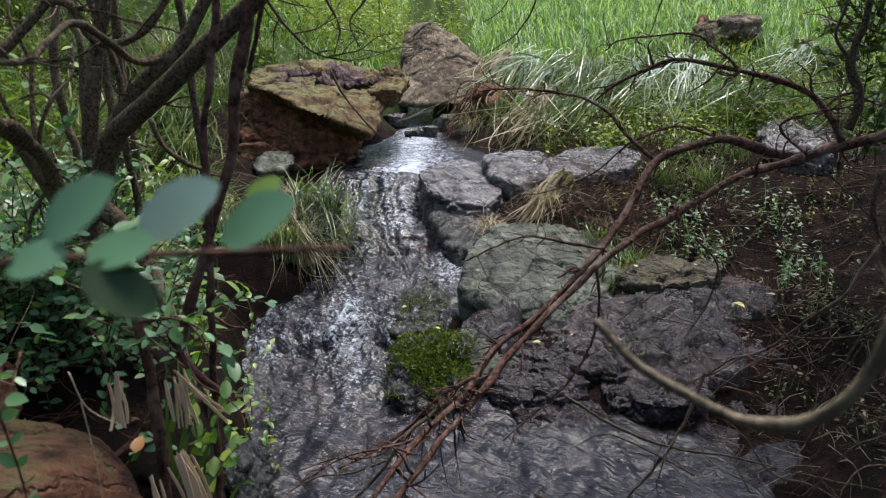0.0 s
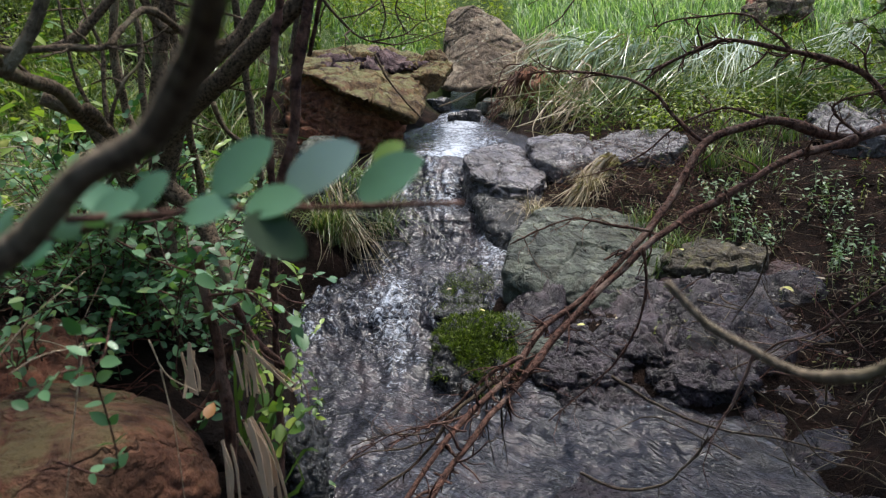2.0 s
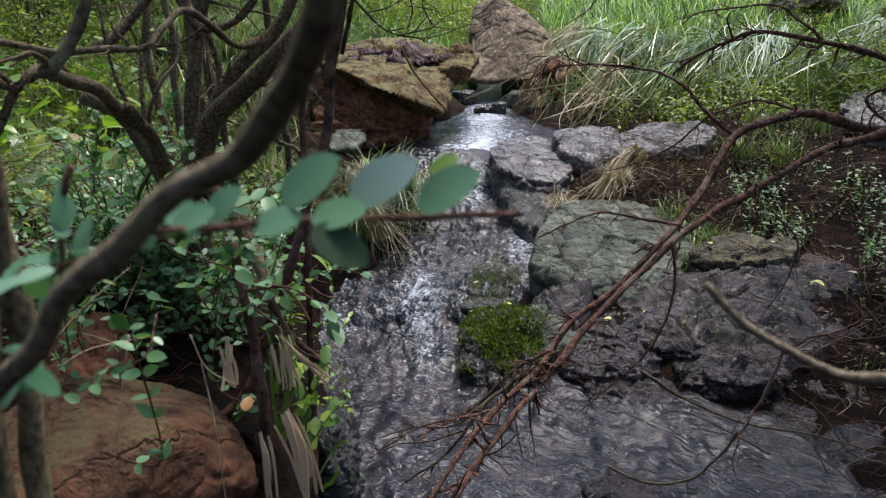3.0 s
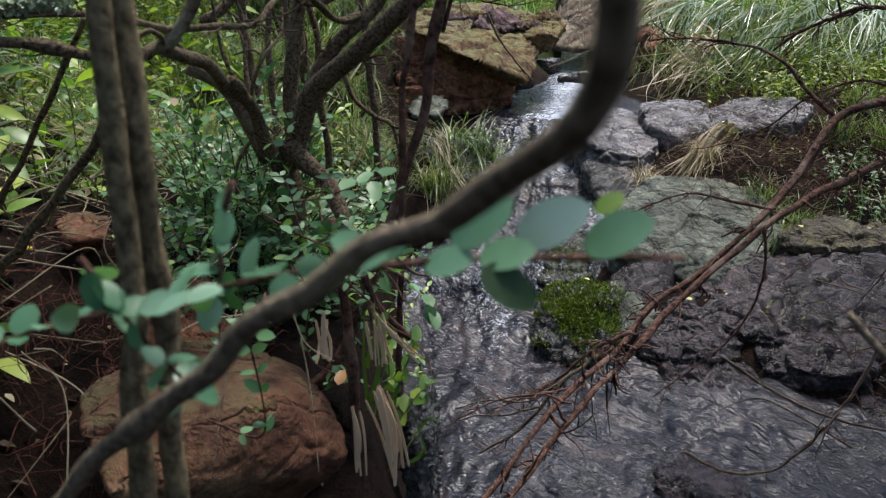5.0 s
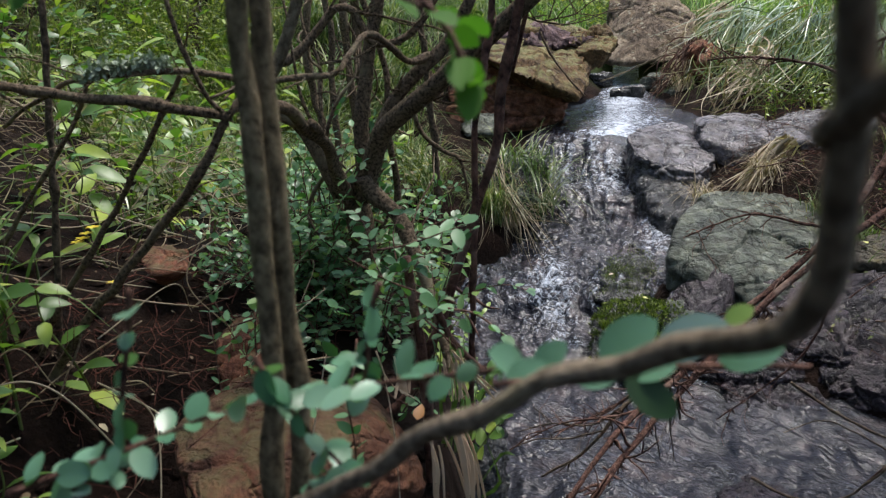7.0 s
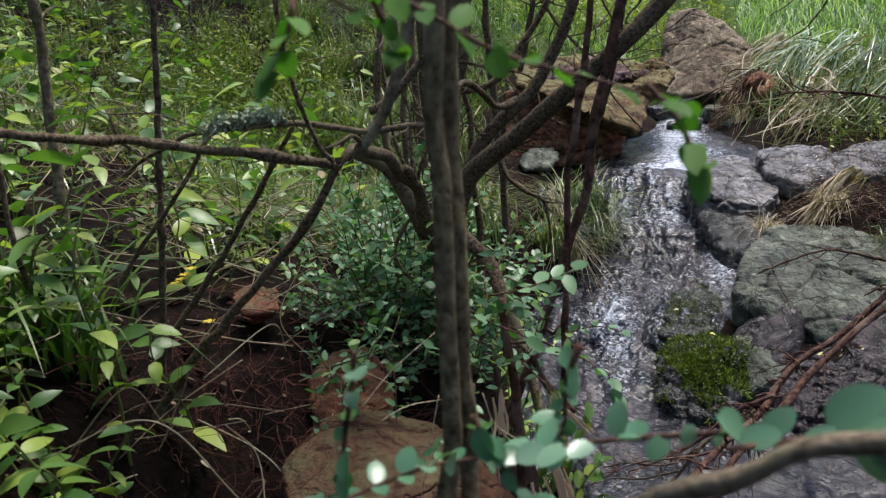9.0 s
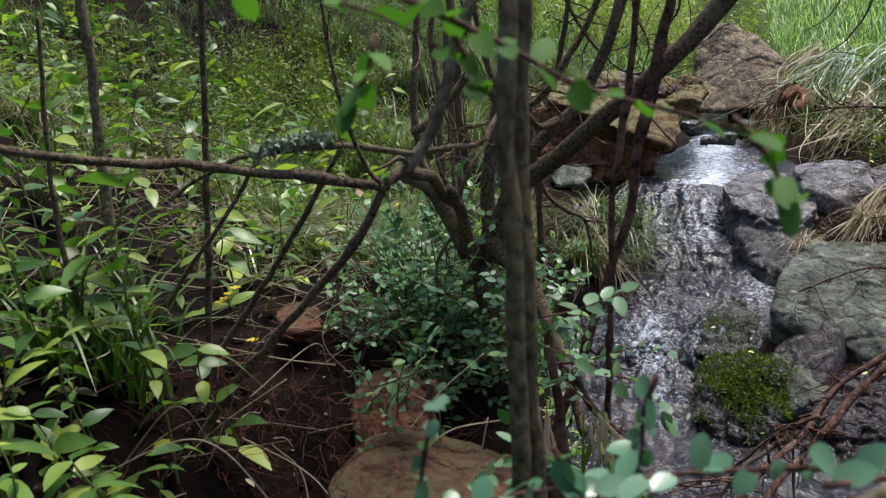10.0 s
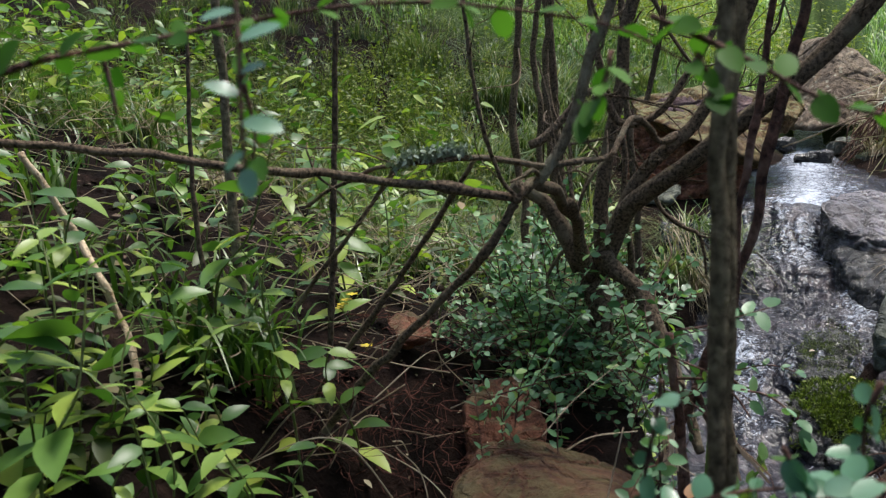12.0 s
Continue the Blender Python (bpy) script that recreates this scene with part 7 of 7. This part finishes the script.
leafy("leafy_shoot", "yellow-green fine-leaved shoots before the meadow", (2.009, 3.689, 1.565), [[(1.995, 3.696, 1.716), (1.868, 3.762, 1.770), (1.746, 3.820, 1.697), (1.636, 3.868, 1.674)], [(2.002, 3.692, 1.814), (1.841, 3.775, 1.846), (1.692, 3.844, 1.815)], [(1.551, 4.010, 1.734), (1.458, 4.045, 1.654), (1.384, 4.071, 1.628)], [(2.119, 3.856, 1.595), (1.980, 3.929, 1.516), (1.823, 4.004, 1.489)], [(1.943, 3.496, 1.393), (1.786, 3.579, 1.440), (1.644, 3.646, 1.388)]], 0.045, 0.05, 36, leaf_mat_name="lime", r=0.004, stations=2)

# strap-leaved plant and dry stalks by the near rock
for k, q in enumerate(([(-0.327, 0.895, 1.020), (-0.328, 0.895, 1.085), (-0.332, 0.893, 1.163)], [(-0.320, 0.897, 1.011), (-0.309, 0.901, 1.066), (-0.300, 0.903, 1.121)], [(-0.318, 0.877, 1.014), (-0.295, 0.884, 1.055), (-0.283, 0.887, 1.089)], [(-0.273, 0.880, 0.965), (-0.254, 0.885, 0.995), (-0.235, 0.889, 1.013)], [(-0.336, 0.913, 1.076), (-0.326, 0.916, 1.123), (-0.329, 0.915, 1.163)])):
    sheaf("strap_leaves", q[0], q[1:], 2, 0.008, "herbblade", "bright green strap leaves between the splinters", 490 + k, 0.012, group="strap leaves")
for k, q in enumerate(([(-0.404, 0.667, 1.243), (-0.418, 0.659, 1.169), (-0.435, 0.649, 1.068)], [(-0.365, 0.742, 1.184), (-0.357, 0.745, 1.110), (-0.353, 0.747, 1.011)], [(-0.373, 0.738, 1.218), (-0.360, 0.744, 1.177), (-0.332, 0.755, 1.153)], [(-0.461, 0.633, 1.221), (-0.435, 0.649, 1.235), (-0.390, 0.674, 1.238)], [(-0.499, 0.668, 1.218), (-0.466, 0.689, 1.259), (-0.421, 0.715, 1.299)])):
    part("dry_stalk", mesh("dry_stalk", *tube(q, 0.0008, 0.0005, 5)), "pale", None, "dry straw-coloured stalk over the rock", category="stalk", group="dry stalks")

# loose pale twigs and small leaves over the dark slope
rng = R(501)
for k in range(150):
    x, y = 0.75 + 2.0 * rng.rand(), 2.3 + 2.6 * rng.rand()
    if x < right_edge(y) + 0.5:
        continue
    z = ground_z(x, y) + 0.03 + 0.1 * rng.rand()
    d = rng.randn(3) * (1, 1, 0.35)
    d /= np.linalg.norm(d)
    L = 0.15 + 0.6 * rng.rand() ** 2
    c = np.array((x, y, z))
    pts = [c - d * L / 2, c + rng.randn(3) * 0.03, c + d * L / 2]
    r0 = 0.0015 + 0.0028 * rng.rand()
    part("dead_stick", mesh("dead_stick", *tube(pts, r0, r0 * 0.5, 5, rng=rng)), ("bark", "redbark", "darkbark")[k % 3], None, "thin dry twig lying on the dark slope", category="stick", group="loose twigs")

rng = R(503)
for k in range(46):
    y = 1.75 + 1.5 * rng.rand()
    x = right_edge(y) - 0.12 + 0.75 * rng.rand()
    c = np.array((x, y, ground_z(x, y) - 0.01))
    a = rng.rand() * 6.3
    d = np.array((math.cos(a), math.sin(a) * 0.7, 0.25 + 0.8 * rng.rand() ** 2))
    L = 0.3 + 0.55 * rng.rand()
    pts = [c]
    for _ in range(5):
        d = d + rng.randn(3) * 0.2 - (0, 0, 0.1)
        pts.append(pts[-1] + d * L / 5 / np.linalg.norm(d))
    r0 = 0.0022 + 0.0022 * rng.rand()
    woody("dead_stick", "thin crooked dry twig tangled over the dark bank", "stick", tuple(pts[0]), [("stick", pts, r0, r0 * 0.45)], ("bark", "redbark", "lichenbark", "darkbark")[k % 4], twigs=2, seed=700 + k, group="tangled twigs", twig_len=0.16)

for k, (q, m) in enumerate((
    ([(0.865, 8.184, 1.729), (0.590, 6.905, 1.409), (0.398, 6.117, 1.076)], "grass"),
    ([(1.108, 7.862, 1.682), (0.775, 6.403, 1.349), (0.549, 5.854, 1.073)], "grass"),
    ([(1.309, 7.426, 1.606), (0.918, 5.990, 1.296), (0.660, 5.732, 1.074)], "grass"),
    ([(1.406, 6.857, 1.504), (1.032, 5.789, 1.262), (0.817, 5.682, 1.086)], "grass"),
    ([(0.951, 8.185, 1.757), (0.683, 7.409, 1.555), (0.475, 6.994, 1.335)], "palesheen"),
    ([(1.212, 7.827, 1.703), (0.917, 7.202, 1.529), (0.676, 6.535, 1.300)], "palesheen"),
    ([(2.103, 7.397, 1.707), (1.768, 6.245, 1.439), (1.502, 5.757, 1.182)], "palesheen"),
    ([(2.275, 7.199, 1.677), (1.886, 6.053, 1.420), (1.739, 5.805, 1.221)], "palesheen"),
    ([(2.330, 6.410, 1.504), (2.021, 5.809, 1.342), (1.831, 5.693, 1.174)], "grass"),), 0):
    sheaf("long_grass", q[0], q[1:], 34 if m == "palesheen" else 60, 0.011, m, "sheaf of long grass combed over the bank" if m != "straw" else "sheaf of dry straw combed over the bank", 520 + k, 0.12, group="long grass sheaves")
for k, (q, m) in enumerate((
    ([(3.466, 7.685, 1.819), (3.125, 7.299, 1.679), (2.768, 6.873, 1.457)], "palesheen"),
    ([(1.782, 7.121, 1.578), (1.415, 6.129, 1.355), (1.190, 5.728, 1.123)], "grass"),
    ([(2.386, 5.971, 1.442), (2.147, 5.646, 1.307), (2.001, 5.540, 1.155)], "grass"),
    ([(1.502, 7.766, 1.691), (1.203, 6.936, 1.480), (0.935, 6.392, 1.260)], "grass"),
    ([(1.771, 7.514, 1.659), (1.461, 6.662, 1.458), (1.240, 6.330, 1.262)], "grass"),
    ([(2.711, 5.341, 1.336), (2.521, 5.323, 1.262), (2.428, 5.531, 1.195)], "grass"),
    ([(2.507, 5.758, 1.404), (2.356, 5.670, 1.326), (2.231, 5.742, 1.224)], "grass"),
    ([(0.697, 8.592, 1.799), (0.466, 7.716, 1.584), (0.325, 7.533, 1.400)], "straw"),
    ([(0.799, 6.420, 1.393), (0.611, 5.878, 1.217), (0.484, 5.820, 1.026)], "straw"),), 9):
    sheaf("long_grass", q[0], q[1:], 34 if m == "palesheen" else 60, 0.011, m, "sheaf of long grass combed over the bank" if m != "straw" else "sheaf of dry straw combed over the bank", 520 + k, 0.12, group="long grass sheaves")
for k, (q, m) in enumerate((
    ([(-1.829, 5.715, 1.484), (-1.914, 5.687, 1.286), (-1.665, 4.502, 1.043)], "grass"),
    ([(-1.665, 5.556, 1.407), (-1.751, 5.529, 1.175), (-1.522, 4.552, 1.005)], "grass"),
    ([(-1.851, 5.073, 1.309), (-1.956, 5.033, 1.169), (-1.707, 4.055, 1.059)], "grass"),), 18):
    sheaf("long_grass", q[0], q[1:], 34 if m == "palesheen" else 60, 0.011, m, "sheaf of long grass combed over the bank" if m != "straw" else "sheaf of dry straw combed over the bank", 520 + k, 0.12, group="long grass sheaves")
weeds("sprigs", 170, (0.75, 2.6, 3.4, 5.2), 317, lambda x, y, q: x > right_edge(y) + 0.5 and clump(x, y, 2.0) > 0.05, 0.025, 0.1, "weed", "small pale green sprigs on the dark slope", 2)


# dry straw and grit gathered between the rocks
def debris(name, boxes, n, seed, length, material, label, lift=0.02):
    rng = R(seed)
    vs = []
    for (x0, x1, y0, y1) in boxes:
        for _ in range(n):
            x, y = x0 + (x1 - x0) * rng.rand(), y0 + (y1 - y0) * rng.rand()
            c = np.array((x, y, ground_z(x, y) + lift * (0.2 + 1.5 * rng.rand())))
            d = rng.randn(3) * (1, 1, 0.3)
            d *= length * (0.3 + 0.9 * rng.rand()) / np.linalg.norm(d)
            vs.append(tube([c - d / 2, c + rng.randn(3) * length * 0.12, c + d / 2], 0.0013, 0.0007, 4, rng=rng))
    v, f = joined(vs)
    part(name, mesh(name, v, f), material, None, label, category="debris", kind="stuff")


debris("straw_litter", ((0.3, 1.1, 4.1, 5.2), (0.6, 1.9, 3.6, 4.6), (0.9, 2.3, 2.6, 3.6)), 170, 601, 0.14, "straw", "loose dry straw lying between the rocks", 0.04)
debris("rootlets", ((0.3, 1.2, 4.0, 5.2), (0.8, 2.4, 2.6, 4.8), (0.5, 1.9, 5.0, 6.2)), 200, 602, 0.2, "root", "fine dark roots tangled over the bank", 0.06)
debris("dry_stems", ((-3.0, -0.9, 1.2, 3.4), (-4.5, -1.0, 3.2, 5.5), (-2.2, -0.7, 0.6, 2.0)), 190, 603, 0.3, "straw", "fallen dry stems among the weeds of the bank", 0.12)
debris("dry_stems", ((-3.0, -0.9, 1.0, 3.4), (-4.5, -1.0, 3.2, 5.5)), 160, 604, 0.4, "bark", "thin grey-brown dead stems among the weeds of the bank", 0.16)

shrub_g = np.array((2.012, 3.800, 1.722))
leafy("bush", "dark green leafy shrub at the meadow's edge", tuple(shrub_g - (0, 0, 0.6)), bush_shoots(shrub_g, (0.32, 0.3, 0.36), 70, shrub_g - (0, 0, 0.6), 37), 0.05, 0.035, 37, stem_mat="darkbark", leaf_mat_name="woods", r=0.003, stations=2)
leafy("herb", "leafy bright green herb between the splinters", (-0.301, 0.894, 1.002), [[(-0.302, 0.894, 1.002), (-0.302, 0.894, 1.071), (-0.305, 0.893, 1.117), (-0.307, 0.892, 1.146)], [(-0.300, 0.895, 1.002), (-0.290, 0.898, 1.062), (-0.276, 0.902, 1.098), (-0.269, 0.904, 1.119)], [(-0.289, 0.867, 1.009), (-0.264, 0.874, 1.051), (-0.247, 0.879, 1.071)]], 0.026, 0.02, 38, stem_mat="weed", leaf_mat_name="herb", r=0.0015, category="herb")

bush_h = np.array((-0.603, 0.921, 1.212))
leafy("bush", "low spray of green oval leaves over the bank stones", tuple(bush_h - (0, 0, 0.2)), bush_shoots(bush_h, (0.11, 0.1, 0.1), 5, bush_h - (0, 0, 0.2), 39, 3), 0.019, 0.017, 39, r=0.0012, stations=3)

debris("rootlets", ((-1.05, -0.55, 0.75, 1.4),), 170, 605, 0.09, "root", "fine red-brown rootlets hanging on the eroded bank", 0.05)
debris("straw_litter", ((-1.2, -0.55, 0.75, 1.5),), 35, 606, 0.13, "straw", "short dry stems lying on the eroded bank", 0.04)
debris("twig_litter", ((0.45, 1.25, 4.1, 4.85), (0.9, 1.6, 4.3, 5.0)), 75, 607, 0.3, "redbark", "red-brown broken twigs tangled between the ledges", 0.1)
